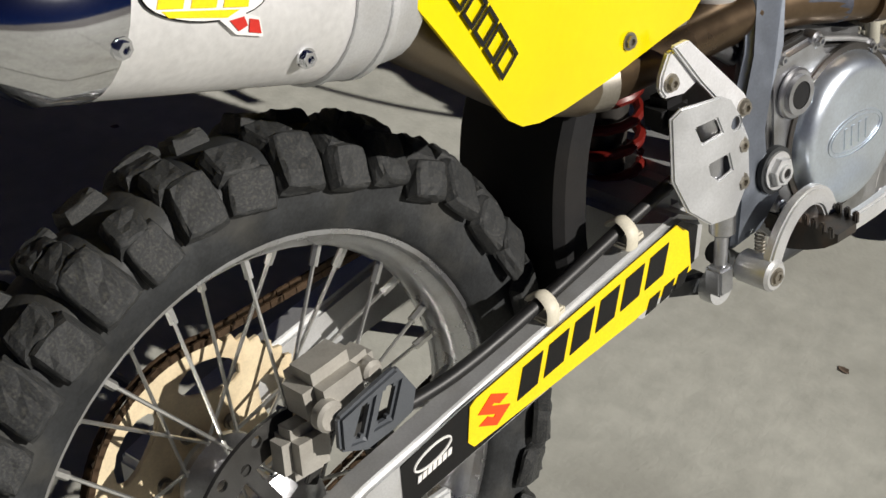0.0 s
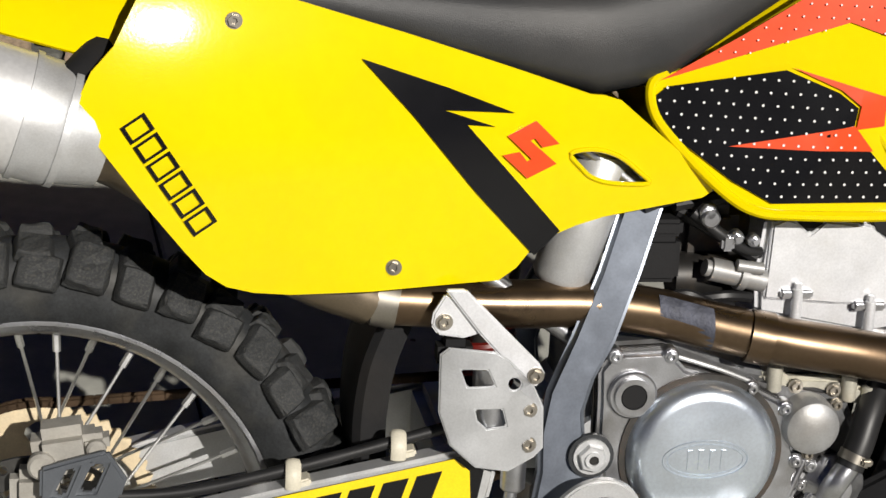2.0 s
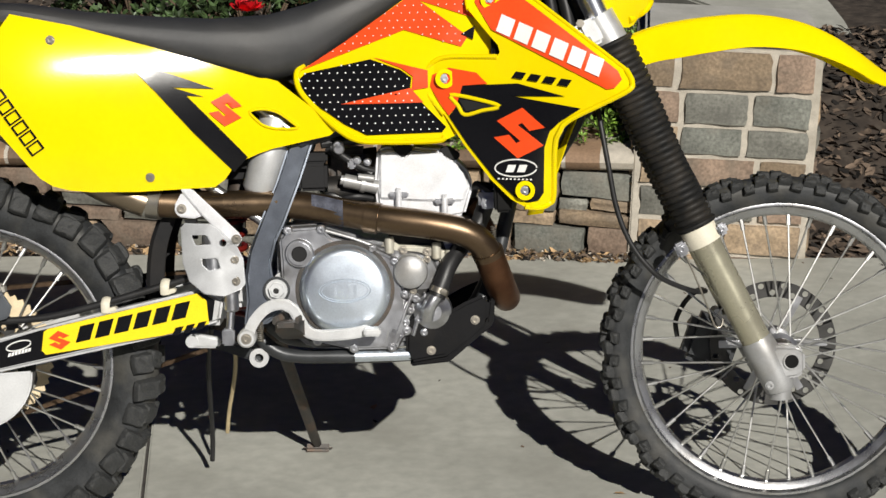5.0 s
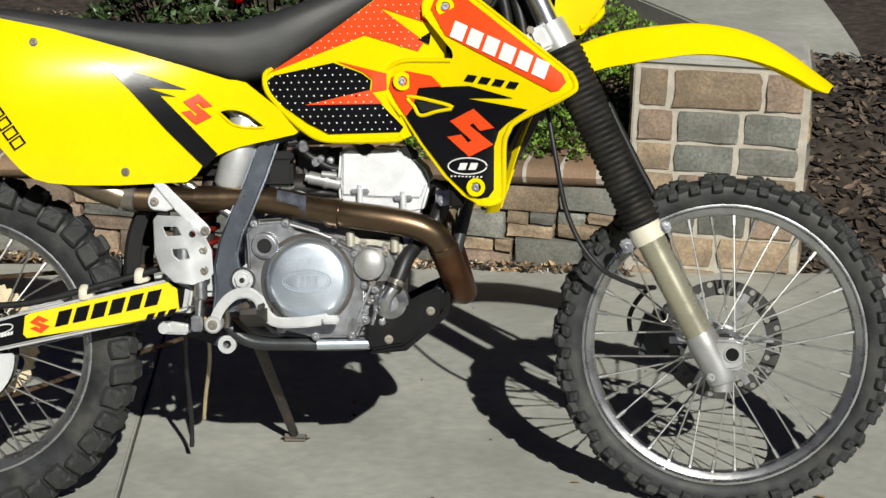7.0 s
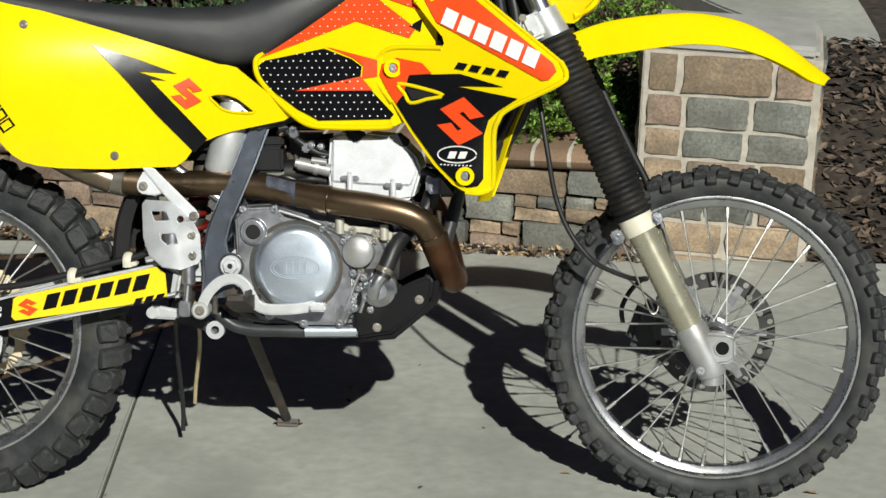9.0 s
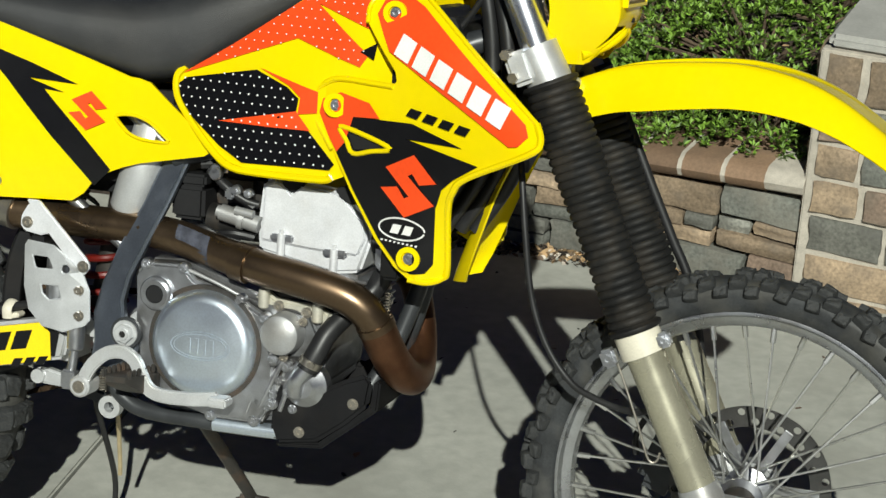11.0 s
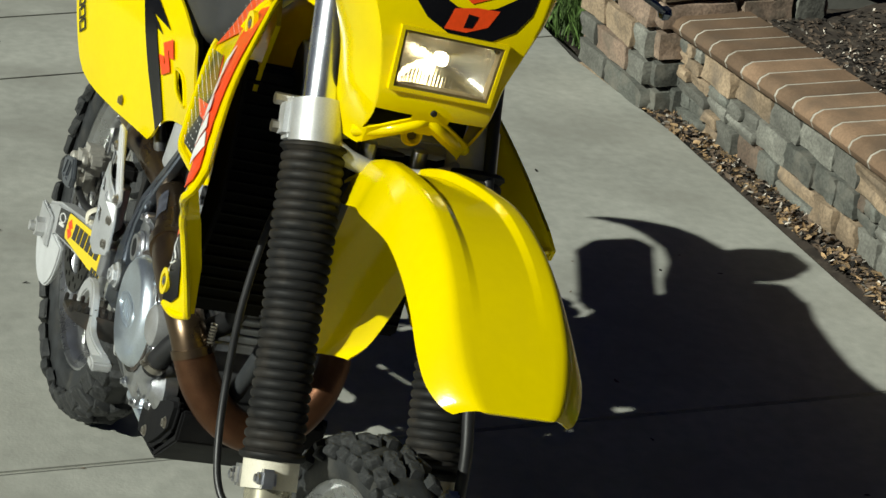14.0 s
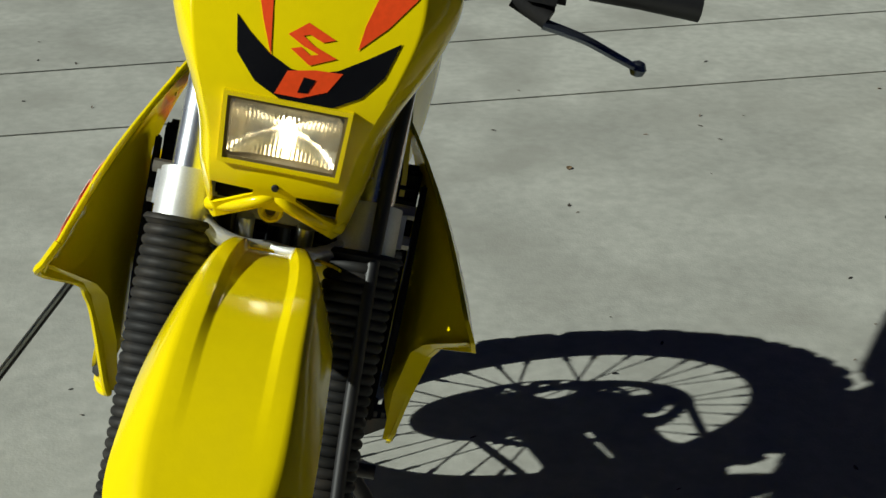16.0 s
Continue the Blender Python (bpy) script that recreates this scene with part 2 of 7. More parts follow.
def tube(pts, r, n=12, steps=6, closed=False, flat=1.0, cap=True):
    """A round or flattened bar along a smooth line; r is one radius or one for each given point."""
    ps = spline(pts, steps, closed)
    m = len(ps)
    rs = [r] * m if isinstance(r, (int, float)) else [float(np.interp(i / (m - 1) * (len(r) - 1), range(len(r)), r)) for i in range(m)]
    bm = bmesh.new()
    rings = []
    side = None
    for i, p in enumerate(ps):
        a = ps[i - 1] if (i or closed) else p
        b = ps[(i + 1) % m] if (i < m - 1 or closed) else p
        d = (b - a).normalized()
        if side is None:
            side = d.cross(Vector((0, 1, 0)))
            if side.length < 0.2:
                side = d.cross(Vector((0, 0, 1)))
        side = (side - d * side.dot(d)).normalized()
        up = d.cross(side)
        rings.append([bm.verts.new(p + (side * math.cos(2 * math.pi * k / n) + up * math.sin(2 * math.pi * k / n) * flat) * rs[i]) for k in range(n)])
    for i in range(m if closed else m - 1):
        A, B = rings[i], rings[(i + 1) % m]
        for k in range(n):
            bm.faces.new((A[k], A[(k + 1) % n], B[(k + 1) % n], B[k]))
    if cap and not closed:
        bm.faces.new(rings[0][::-1])
        bm.faces.new(rings[-1])
    return bm

def rod(p, q, r, n=12):
    return tube([p, q], r, n)

def ribbon(pts, half, y0, y1, bev=0.003):
    """A flat bar of even width along a smooth line in x, z."""
    ps = spline([(x, 0, z) for x, z in pts], 4)
    left, right = [], []
    for i, p in enumerate(ps):
        d = (ps[min(i + 1, len(ps) - 1)] - ps[max(i - 1, 0)]).normalized()
        n = Vector((-d.z, 0, d.x))
        left.append((p.x + n.x * half, p.z + n.z * half))
        right.append((p.x - n.x * half, p.z - n.z * half))
    return prism(left + right[::-1], y0, y1, bev)

def lathe(profile, centre, axis="y", n=40, closed=True):
    """Turns a profile of (radius, offset along the axis) round the axis."""
    bm = bmesh.new()
    c = Vector(centre)
    if isinstance(axis, str):
        ax = {"x": Vector((1, 0, 0)), "y": Vector((0, 1, 0)), "z": Vector((0, 0, 1))}[axis]
    else:
        ax = Vector(axis).normalized()
    s = ax.orthogonal().normalized()
    t = ax.cross(s)
    rings = []
    for r, o in profile:
        if r < 1e-6:
            rings.append([bm.verts.new(c + ax * o)] * n)
        else:
            rings.append([bm.verts.new(c + ax * o + (s * math.cos(2 * math.pi * k / n) + t * math.sin(2 * math.pi * k / n)) * r) for k in range(n)])
    m = len(rings)
    for i in range(m if closed else m - 1):
        A, B = rings[i], rings[(i + 1) % m]
        for k in range(n):
            vs = []
            for v in (A[k], A[(k + 1) % n], B[(k + 1) % n], B[k]):
                if v not in vs:
                    vs.append(v)
            if len(vs) > 2:
                try:
                    bm.faces.new(vs)
                except ValueError:
                    pass
    return bm

def disc(c, r, y0, y1, n=32, bev=0.0, axis="y"):
    b = min(bev, r * 0.4, abs(y1 - y0) * 0.45)
    s = 1 if y1 > y0 else -1
    prof = [(0, y0), (r - b, y0), (r, y0 + s * b), (r, y1 - s * b), (r - b, y1), (0, y1)]
    return lathe(prof, c, axis, n, False)

def ring(c, r0, r1, y0, y1, n=40, axis="y"):
    return lathe([(r0, y0), (r1, y0), (r1, y1), (r0, y1)], c, axis, n, True)

def box(c, size, bev=0.004, rot=None):
    bm = bmesh.new()
    bmesh.ops.create_cube(bm, size=1.0)
    for v in bm.verts:
        v.co = Vector((v.co.x * size[0], v.co.y * size[1], v.co.z * size[2]))
    bevel_sharp(bm, bev)
    if rot:
        bmesh.ops.rotate(bm, cent=(0, 0, 0), matrix=Euler([radians(a) for a in rot]).to_matrix(), verts=bm.verts)
    bmesh.ops.translate(bm, vec=c, verts=bm.verts)
    return bm

def bolt(c, r=0.007, h=0.006, side=-1):
    """A hexagon-socket or flanged bolt head standing out to one side."""
    x, y, z = c
    return join(disc((x, y, z), r * 1.35, 0, side * h * 0.35, 16), lathe([(0, side * h * 0.3), (r, side * h * 0.3), (r, side * h), (r * 0.55, side * h), (r * 0.5, side * h * 0.5), (0, side * h * 0.5)], (x, y, z), "y", 6, False))

def loft(sections, close_ring=True, caps=True):
    """A skin through rings of equal length."""
    bm = bmesh.new()
    rings = [[bm.verts.new(p) for p in s] for s in sections]
    n = len(rings[0])
    for A, B in zip(rings, rings[1:]):
        for k in range(n if close_ring else n - 1):
            bm.faces.new((A[k], A[(k + 1) % n], B[(k + 1) % n], B[k]))
    if caps and close_ring:
        bm.faces.new(rings[0][::-1])
        bm.faces.new(rings[-1])
    return bm

def shell(bm, t):
    """Gives an open skin a thickness."""
    bmesh.ops.recalc_face_normals(bm, faces=bm.faces)
    bmesh.ops.solidify(bm, geom=bm.faces[:], thickness=t)
    return bm

def mirror_y(bm):
    for v in bm.verts:
        v.co.y = -v.co.y
    bmesh.ops.reverse_faces(bm, faces=bm.faces)
    return bm

def thing(name, label, category, m=None, kind="", group=""):
    ob = new(name)
    if m is not None:
        ob.matrix_world = m
    return tagged(ob, label, category, group, kind)

def inside(p, poly):
    c = False
    for i in range(len(poly)):
        a, b = poly[i], poly[i - 1]
        if (a[1] > p[1]) != (b[1] > p[1]) and p[0] < (b[0] - a[0]) * (p[1] - a[1]) / (b[1] - a[1]) + a[0]:
            c = not c
    return c

def cut(outer, holes, y0, y1, bev=0.0015):
    """A plate in x, z with holes through it."""
    bm = bmesh.new()
    es = []
    for lp in [outer] + holes:
        vs = [bm.verts.new((x, y0, z)) for x, z in lp]
        es += [bm.edges.new((vs[i], vs[(i + 1) % len(vs)])) for i in range(len(vs))]
    bmesh.ops.triangle_fill(bm, use_beauty=True, edges=es, normal=(0, -1, 0))
    bad = [f for f in bm.faces if any(inside((f.calc_center_median().x, f.calc_center_median().z), h) for h in holes) or not inside((f.calc_center_median().x, f.calc_center_median().z), outer)]
    if bad:
        bmesh.ops.delete(bm, geom=bad, context="FACES_ONLY")
    r = bmesh.ops.extrude_face_region(bm, geom=bm.faces[:])
    for v in r["geom"]:
        if isinstance(v, bmesh.types.BMVert):
            v.co.y = y1
    bmesh.ops.recalc_face_normals(bm, faces=bm.faces)
    return bevel_sharp(bm, bev, 2, 1.0)
def circ(cx, cz, r, n=14):
    return [(cx + math.cos(2 * math.pi * k / n) * r, cz + math.sin(2 * math.pi * k / n) * r) for k in range(n)]

# ---- ground: the driveway slopes gently ----
def gz(x, y):
    return 0.03 + 0.045 * x - 0.085 * y

def clip_poly(pts, a, b, gap):
    """Keeps the side of the line a-b that lies to its left, set back by gap."""
    ax, ay = a
    dx, dy = b[0] - ax, b[1] - ay
    ln = math.hypot(dx, dy)
    nx, ny = -dy / ln, dx / ln
    def d(p):
        return (p[0] - ax) * nx + (p[1] - ay) * ny - gap
    out = []
    for i, p in enumerate(pts):
        q = pts[(i + 1) % len(pts)]
        dp, dq = d(p), d(q)
        if dp >= 0:
            out.append(p)
        if (dp >= 0) != (dq >= 0):
            t = dp / (dp - dq)
            out.append((p[0] + (q[0] - p[0]) * t, p[1] + (q[1] - p[1]) * t))
    return out

ground_bm = bmesh.new()
gv = [ground_bm.verts.new((x, y, gz(x, y) - 0.09)) for x, y in ((-300, -300), (300, -300), (300, 300), (-300, 300))]
ground_bm.faces.new(gv)
ground = part("ground", ground_bm, SOIL, None)
tagged(ground, "dark bare earth around the driveway", "ground", kind="structure")

driveway = thing("driveway", "grey broom-finished concrete driveway cast in jointed slabs", "driveway", kind="structure")
bed = bmesh.new()
bed.faces.new([bed.verts.new((x, y, gz(x, y) - 0.012)) for x, y in ((-9, -7), (7, -7), (7, 1.66), (1.4, 1.69), (0, 1.84), (-1.5, 1.94), (-3.18, 2.03), (-3.33, 2.6), (-3.63, 4.88), (-9, 4.88))])
part("joint_bed", bed, JOINT, driveway, "dark joint filler between the slabs")
EDGE = [(7, 1.2), (1.4, 1.70), (1.0, 1.77), (0.0, 1.86), (-0.45, 1.875), (-1.55, 1.955), (-2.3, 1.95), (-3.15, 2.05), (-3.3, 2.6), (-3.6, 4.9), (-9, 4.9)]
LONG = [(7, -0.9), (0.3, -0.56), (-2.29, -0.27), (-9, -0.2)]
def cross_line(x0, y0, x1, y1):
    return ((x0, y0), (x1, y1))
J = [cross_line(4.2, -7, 3.6, 4), cross_line(0.37, -1.0, 0.12, 1.8), cross_line(-1.522, -1.2, -2.402, 1.5), cross_line(-2.094, -1.2, -3.052, 1.5), cross_line(-5.2, -1.2, -6.1, 1.5)]
big = [(-9, -7), (7, -7), (7, 5), (-9, 5)]
lines = [((7.0, -99.0), (7.0, 99.0))] + J + [((-9.0, -99.0), (-9.0, 99.0))]
def strip(i, gap):
    poly = big
    if 0 < i:
        a, b = lines[i]
        poly = clip_poly(poly, a, b, gap)
    if i + 1 < len(lines) - 1:
        b, a = lines[i + 1]
        poly = clip_poly(poly, a, b, gap)
    return poly
for i in range(len(lines) - 1):
    g = 0.0035
    base = strip(i, g)
    # the slab on the house side of the long joint, and the one on the street side
    for sgn in (1, -1):
        poly = base
        pieces = []
        for (a, b) in zip(LONG, LONG[1:]):
            q = clip_poly(clip_poly(poly, (a[0], -50), (a[0], 50), 0), (b[0], 50), (b[0], -50), 0)
            if len(q) < 3:
                continue
            q = clip_poly(q, b, a, 0.007) if sgn > 0 else clip_poly(q, a, b, 0.007)
            if sgn > 0:
                for (c, d) in zip(EDGE, EDGE[1:]):
                    w = clip_poly(clip_poly(q, (c[0], -50), (c[0], 50), 0), (d[0], 50), (d[0], -50), 0)
                    if len(w) >= 3:
                        w = clip_poly(w, c, d, 0)
                    if len(w) >= 3:
                        pieces.append(w)
            elif len(q) >= 3:
                pieces.append(q)
        if not pieces:
            continue
        bm = bmesh.new()
        for w in pieces:
            try:
                bm.faces.new([bm.verts.new((x, y, 0)) for x, y in w])
            except ValueError:
                pass
        bmesh.ops.remove_doubles(bm, verts=bm.verts, dist=0.0006)
        bmesh.ops.dissolve_limit(bm, angle_limit=0.01, verts=bm.verts, edges=bm.edges)
        r = bmesh.ops.extrude_face_region(bm, geom=bm.faces[:])
        for v in r["geom"]:
            if isinstance(v, bmesh.types.BMVert):
                v.co.z -= 0.1
        bmesh.ops.recalc_face_normals(bm, faces=bm.faces)
        bevel_sharp(bm, 0.004, 2, 1.2)
        for v in bm.verts:
            v.co.z += gz(v.co.x, v.co.y)
        part("slab", bm, CONC, driveway)

# ---- retaining wall of rough stone with a bullnose brick coping ----
WALL = spline([(-1.80, 2.06, 0), (-1.24, 2.045, 0), (-0.6, 2.02, 0), (-0.03, 1.96, 0), (0.5, 1.89, 0), (0.96, 1.825, 0), (1.40, 1.74, 0)], 8)
WL = [0.0]
for a, b in zip(WALL, WALL[1:]):
    WL.append(WL[-1] + (b - a).length)
def wall_at(s):
    s = max(0.0, min(s, WL[-1]))
    x = float(np.interp(s, WL, [p.x for p in WALL]))
    y = float(np.interp(s, WL, [p.y for p in WALL]))
    x2 = float(np.interp(s + 0.02, WL, [p.x for p in WALL])); y2 = float(np.interp(s + 0.02, WL, [p.y for p in WALL]))
    x1 = float(np.interp(s - 0.02, WL, [p.x for p in WALL])); y1 = float(np.interp(s - 0.02, WL, [p.y for p in WALL]))
    return x, y, math.atan2(y2 - y1, x2 - x1)
LIP = 0.245
wall = thing("retaining_wall", "low retaining wall of rough grey and tan stone with a brown bullnose brick coping", "wall", kind="structure")
core = []
for s in np.linspace(0, WL[-1], 40):
    x, y, a = wall_at(s)
    nx, ny = -math.sin(a), math.cos(a)
    z0, z1 = gz(x, y) - 0.09, gz(x, y) + LIP - 0.004
    core.append([(x + nx * 0.035, y + ny * 0.035, z0), (x + nx * 0.035, y + ny * 0.035, z1), (x + nx * 0.2, y + ny * 0.2, z1), (x + nx * 0.2, y + ny * 0.2, z0)])
part("wall_core", loft(core), MORTAR, wall, "grey mortar core")

def stone_mesh(seed, rough=0.075):
    """A split-faced block one metre on a side, its front towards -y, to be scaled."""
    rng = random.Random(seed)
    bm = bmesh.new()
    bmesh.ops.create_cube(bm, size=1.0)
    bmesh.ops.subdivide_edges(bm, edges=bm.edges[:], cuts=3, use_grid_fill=True)
    off = Vector((rng.uniform(0, 99), rng.uniform(0, 99), rng.uniform(0, 99)))
    for v in bm.verts:
        k = noise.noise_vector(v.co * 1.9 + off) + 0.6 * noise.noise_vector(v.co * 4.7 + off)
        n2 = sum(1 for c in v.co if abs(c) > 0.49)
        v.co += Vector((k.x * 0.5, k.y * 1.2, k.z * 0.5)) * rough
        if n2 >= 2:
            v.co *= 0.94
    me = bpy.data.meshes.new("stone")
    bm.to_mesh(me)
    bm.free()
    for p in me.polygons:
        p.use_smooth = True
    me.set_sharp_from_angle(angle=radians(50))
    return me
STONE_MESHES = [[stone_mesh(11 * k + j) for k in range(5)] for j in range(len(STONES))]
for row, m in zip(STONE_MESHES, STONES):
    for me in row:
        me.materials.append(m)
def stone(parent, x, y, z, ang, w, h, d, rng, weights=(5, 3, 2, 3), name="stone"):
    kind = rng.choices(range(len(STONES)), weights)[0]
    ob = new(name, rng.choice(STONE_MESHES[kind]))
    ob.parent = parent
    ob.matrix_local = Matrix.Translation((x, y, z)) @ Matrix.Rotation(ang, 4, "Z") @ Matrix.Rotation(rng.uniform(-0.02, 0.02), 4, "Y") @ Matrix.Diagonal((w, d, h, 1))
    return ob
rng = random.Random(4)
def wall_stone(s0, s1, z0, h):
    x, y, a = wall_at((s0 + s1) / 2)
    o = 0.035 + rng.uniform(-0.008, 0.008)
    stone(wall, x - math.sin(a) * o, y + math.cos(a) * o, gz(x, y) + z0 + h / 2 - 0.006, a, s1 - s0 - rng.uniform(0.003, 0.008), h - rng.uniform(0.002, 0.006), rng.uniform(0.095, 0.12), rng)
for z0, h in ((0.0, 0.088), (0.088, 0.079), (0.167, 0.081)):
    s = -rng.uniform(0, 0.12)
    while s < WL[-1] - 0.03:
        w = rng.uniform(0.10, 0.23)
        e = WL[-1] if s + w > WL[-1] - 0.06 else s + w
        s0 = max(s, 0.0)
        if e - s0 > 0.03:
            k = rng.random()
            if k < 0.3:
                # two thin stones in place of a thick one
                f = rng.uniform(0.42, 0.58)
                m = s0 + (e - s0) * rng.uniform(0.35, 0.65)
                wall_stone(s0, e, z0, h * f)
                if rng.random() < 0.5:
                    wall_stone(s0, m, z0 + h * f, h * (1 - f))
                    wall_stone(m, e, z0 + h * f, h * (1 - f))
                else:
                    wall_stone(s0, e, z0 + h * f, h * (1 - f))
            else:
                wall_stone(s0, e, z0, h)
        s = e

# bullnose coping bricks
def cap_brick():
    prof = [(0.0, -0.20), (0.0, 0.02), (0.012, 0.042), (0.03, 0.05), (0.048, 0.042), (0.06, 0.018), (0.062, -0.20)]
    bm = loft([[(x, -y, z) for z, y in prof] for x in (-0.0462, 0.0462)])
    bevel_sharp(bm, 0.003, 2, 0.9)
    bmesh.ops.recalc_face_normals(bm, faces=bm.faces)
    me = bpy.data.meshes.new("coping_brick")
    bm.to_mesh(me)
    bm.free()
    me.materials.append(CAPB)
    for p in me.polygons:
        p.use_smooth = True
    me.set_sharp_from_angle(angle=radians(40))
    return me
CAPME = cap_brick()
s = 0.06
PITCH = 0.104
while s < WL[-1] - 0.05:
    x, y, a = wall_at(s)
    ob = new("coping_brick", CAPME)
    ob.parent = wall
    ob.matrix_local = Matrix.Translation((x, y, gz(x, y) + LIP)) @ Matrix.Rotation(a + rng.uniform(-0.004, 0.004), 4, "Z") @ Matrix.Rotation(-(0.045 * math.cos(a) - 0.085 * math.sin(a)), 4, "Y")
    s += PITCH
capm = []
for s in np.linspace(0.02, WL[-1] - 0.01, 44):
    x, y, a = wall_at(s)
    nx, ny = -math.sin(a), math.cos(a)
    z = gz(x, y) + LIP
    capm.append([(x + nx * o, y + ny * o, z + h) for o, h in ((-0.0162, 0.0), (-0.0405, 0.012), (-0.0488, 0.03), (-0.0405, 0.0468), (-0.0165, 0.0588), (0.198, 0.0605), (0.198, 0.0))])
part("coping_mortar", loft(capm), PALEMORTAR, wall, "pale mortar between the coping bricks")

# ---- stone pillars ----
def pillar(name, x0, x1, y0, depth, height, ang, seed, label, weights=(4, 3, 3, 3), front=(), inset=0.036):
    m = Matrix.Translation((x0, y0, 0)) @ Matrix.Rotation(ang, 4, "Z")
    ob = thing(name, label, "pillar", m, kind="structure")
    w = x1 - x0
    base = min(gz(x0, y0), gz(x1, y0), gz(x0, y0 + depth), gz(x1, y0 + depth)) - 0.03
    part("pillar_core", box((w / 2, depth / 2, base + height / 2), (w - inset, depth - inset, height), 0.004), PALEMORTAR, ob)
    r = random.Random(seed)
    top = base + height
    n = 0
    while top > base + 0.02:
        h = front[n][0] if n < len(front) else r.choice((0.085, 0.095, 0.105))
        h = min(h, top - base)
        for side in range(4):
            ln = w if side in (0, 2) else depth
            if side == 0 and n < len(front):
                runs = [(q, [1 if k == kind else 0 for k in range(4)]) for q, kind in front[n][1]]
            else:
                runs, t = [], 0.0
                while t < ln - 0.005:
                    q = r.uniform(0.13, 0.27)
                    if ln - t - q < 0.09:
                        q = ln - t
                    runs.append((q, weights))
                    t += q
            t = 0.0
            for q, wt in runs:
                c = t + q / 2
                px, py, a = ((c, 0.026, 0), (w - 0.026, c, math.pi / 2), (w - c, depth - 0.026, math.pi), (0.026, depth - c, -math.pi / 2))[side]
                stone(ob, px, py, top - h / 2, a, q - 0.010, h - 0.010, 0.10, r, wt)
                t += q
        top -= h
        n += 1
    return ob, base
near_pillar, npb = pillar("stone_pillar", 1.395, 1.845, 1.715, 0.34, 0.655, -0.12, 5, "square garden pillar of tan and slate stone blocks with a pale cap", weights=(2, 6, 3, 2), front=((0.115, ((0.085, 1), (0.255, 1), (0.11, 2))), (0.095, ((0.105, 2), (0.180, 0), (0.165, 3))), (0.085, ((0.105, 1), (0.170, 3), (0.175, 0))), (0.085, ((0.115, 1), (0.20, 2), (0.135, 1)))), inset=-0.026)
part("pillar_cap", box((0.225, 0.172, npb + 0.655 + 0.014), (0.455, 0.35, 0.036), 0.012), PALEST, near_pillar, "pale worn stone cap")
far_pillar, fpb = pillar("stone_pillar", -2.27, -1.765, 1.965, 0.55, 0.72, 0.0, 9, "square garden pillar of rough brown and grey stone blocks", weights=(2, 4, 7, 1))
part("pillar_cap", box((0.25, 0.275, fpb + 0.72 + 0.03), (0.57, 0.62, 0.06), 0.015), PALEST, far_pillar, "pale worn stone cap")

# ---- planting bed behind the wall ----
bedz = 0.255
bed_bm = bmesh.new()
nx_, ny_ = 60, 34
grid = []
for i in range(nx_ + 1):
    row = []
    for j in range(ny_ + 1):
        s = WL[-1] * i / nx_
        x, y, a = wall_at(s)
        o = 0.185 + (j / ny_) ** 1.5 * 2.9
        px, py = x - math.sin(a) * o * 0.2, y + o
        z = gz(x, y) + bedz + 0.03 * noise.noise(Vector((px * 3, py * 3, 0))) + 0.012 * noise.noise(Vector((px * 14, py * 14, 2))) + min(0.10, o * 0.05)
        row.append(bed_bm.verts.new((px, py, z)))
    grid.append(row)
for i in range(nx_):
    for j in range(ny_):
        bed_bm.faces.new((grid[i][j], grid[i + 1][j], grid[i + 1][j + 1], grid[i][j + 1]))
planting_bed = part("planting_bed", bed_bm, SOIL, None)
tagged(planting_bed, "planting bed of dark mulch and dry leaves behind the stone wall", "garden bed", kind="structure")
def bed_height(x, y):
    k = min(range(len(WALL)), key=lambda q: abs(WALL[q].x - x))
    o = y - WALL[k].y
    return gz(WALL[k].x, WALL[k].y) + bedz + 0.03 * noise.noise(Vector((x * 3, y * 3, 0))) + min(0.10, o * 0.05)

def chips(name, n, spread, size, material, label, seed, category, flat=0.35):
    """Many small curled flakes lying about."""
    r = random.Random(seed)
    vs, fs = [], []
    for _ in range(n):
        x, y, z = spread(r)
        w, l = size * r.uniform(0.3, 0.8), size * r.uniform(0.7, 1.7)
        a, t1, t2 = r.uniform(0, 6.28), r.uniform(-flat, flat), r.uniform(-flat, flat)
        m = Euler((t1, t2, a)).to_matrix()
        b = len(vs)
        for p in ((-l, 0, 0), (-0.3 * l, -w, 0.12 * l), (0.5 * l, -0.7 * w, 0.1 * l), (l, 0, 0.02 * l), (0.4 * l, w, 0.12 * l), (-0.4 * l, 0.8 * w, 0.05 * l)):
            q = m @ Vector(p)
            vs.append((x + q.x, y + q.y, z + q.z + 0.004))
        fs.append((b, b + 1, b + 2, b + 3))
        fs.append((b, b + 3, b + 4, b + 5))
    me = bpy.data.meshes.new(name)
    me.from_pydata(vs, [], fs)
    me.materials.append(material)
    return tagged(new(name, me), label, category, kind="stuff")
def in_bed(r):
    x = r.uniform(-1.75, 1.5)
    k = min(range(len(WALL)), key=lambda q: abs(WALL[q].x - x))
    y = WALL[k].y + 0.17 + r.random() ** 1.4 * 1.6
    return x, y, bed_height(x, y)
chips("bark_mulch", 11000, in_bed, 0.0085, CHIP, "loose brown bark mulch on the planting bed", 3, "mulch", 0.6)
chips("mulch_flecks", 2600, in_bed, 0.0055, FLECK, "pale weathered bits of bark among the mulch", 23, "mulch", 0.8)
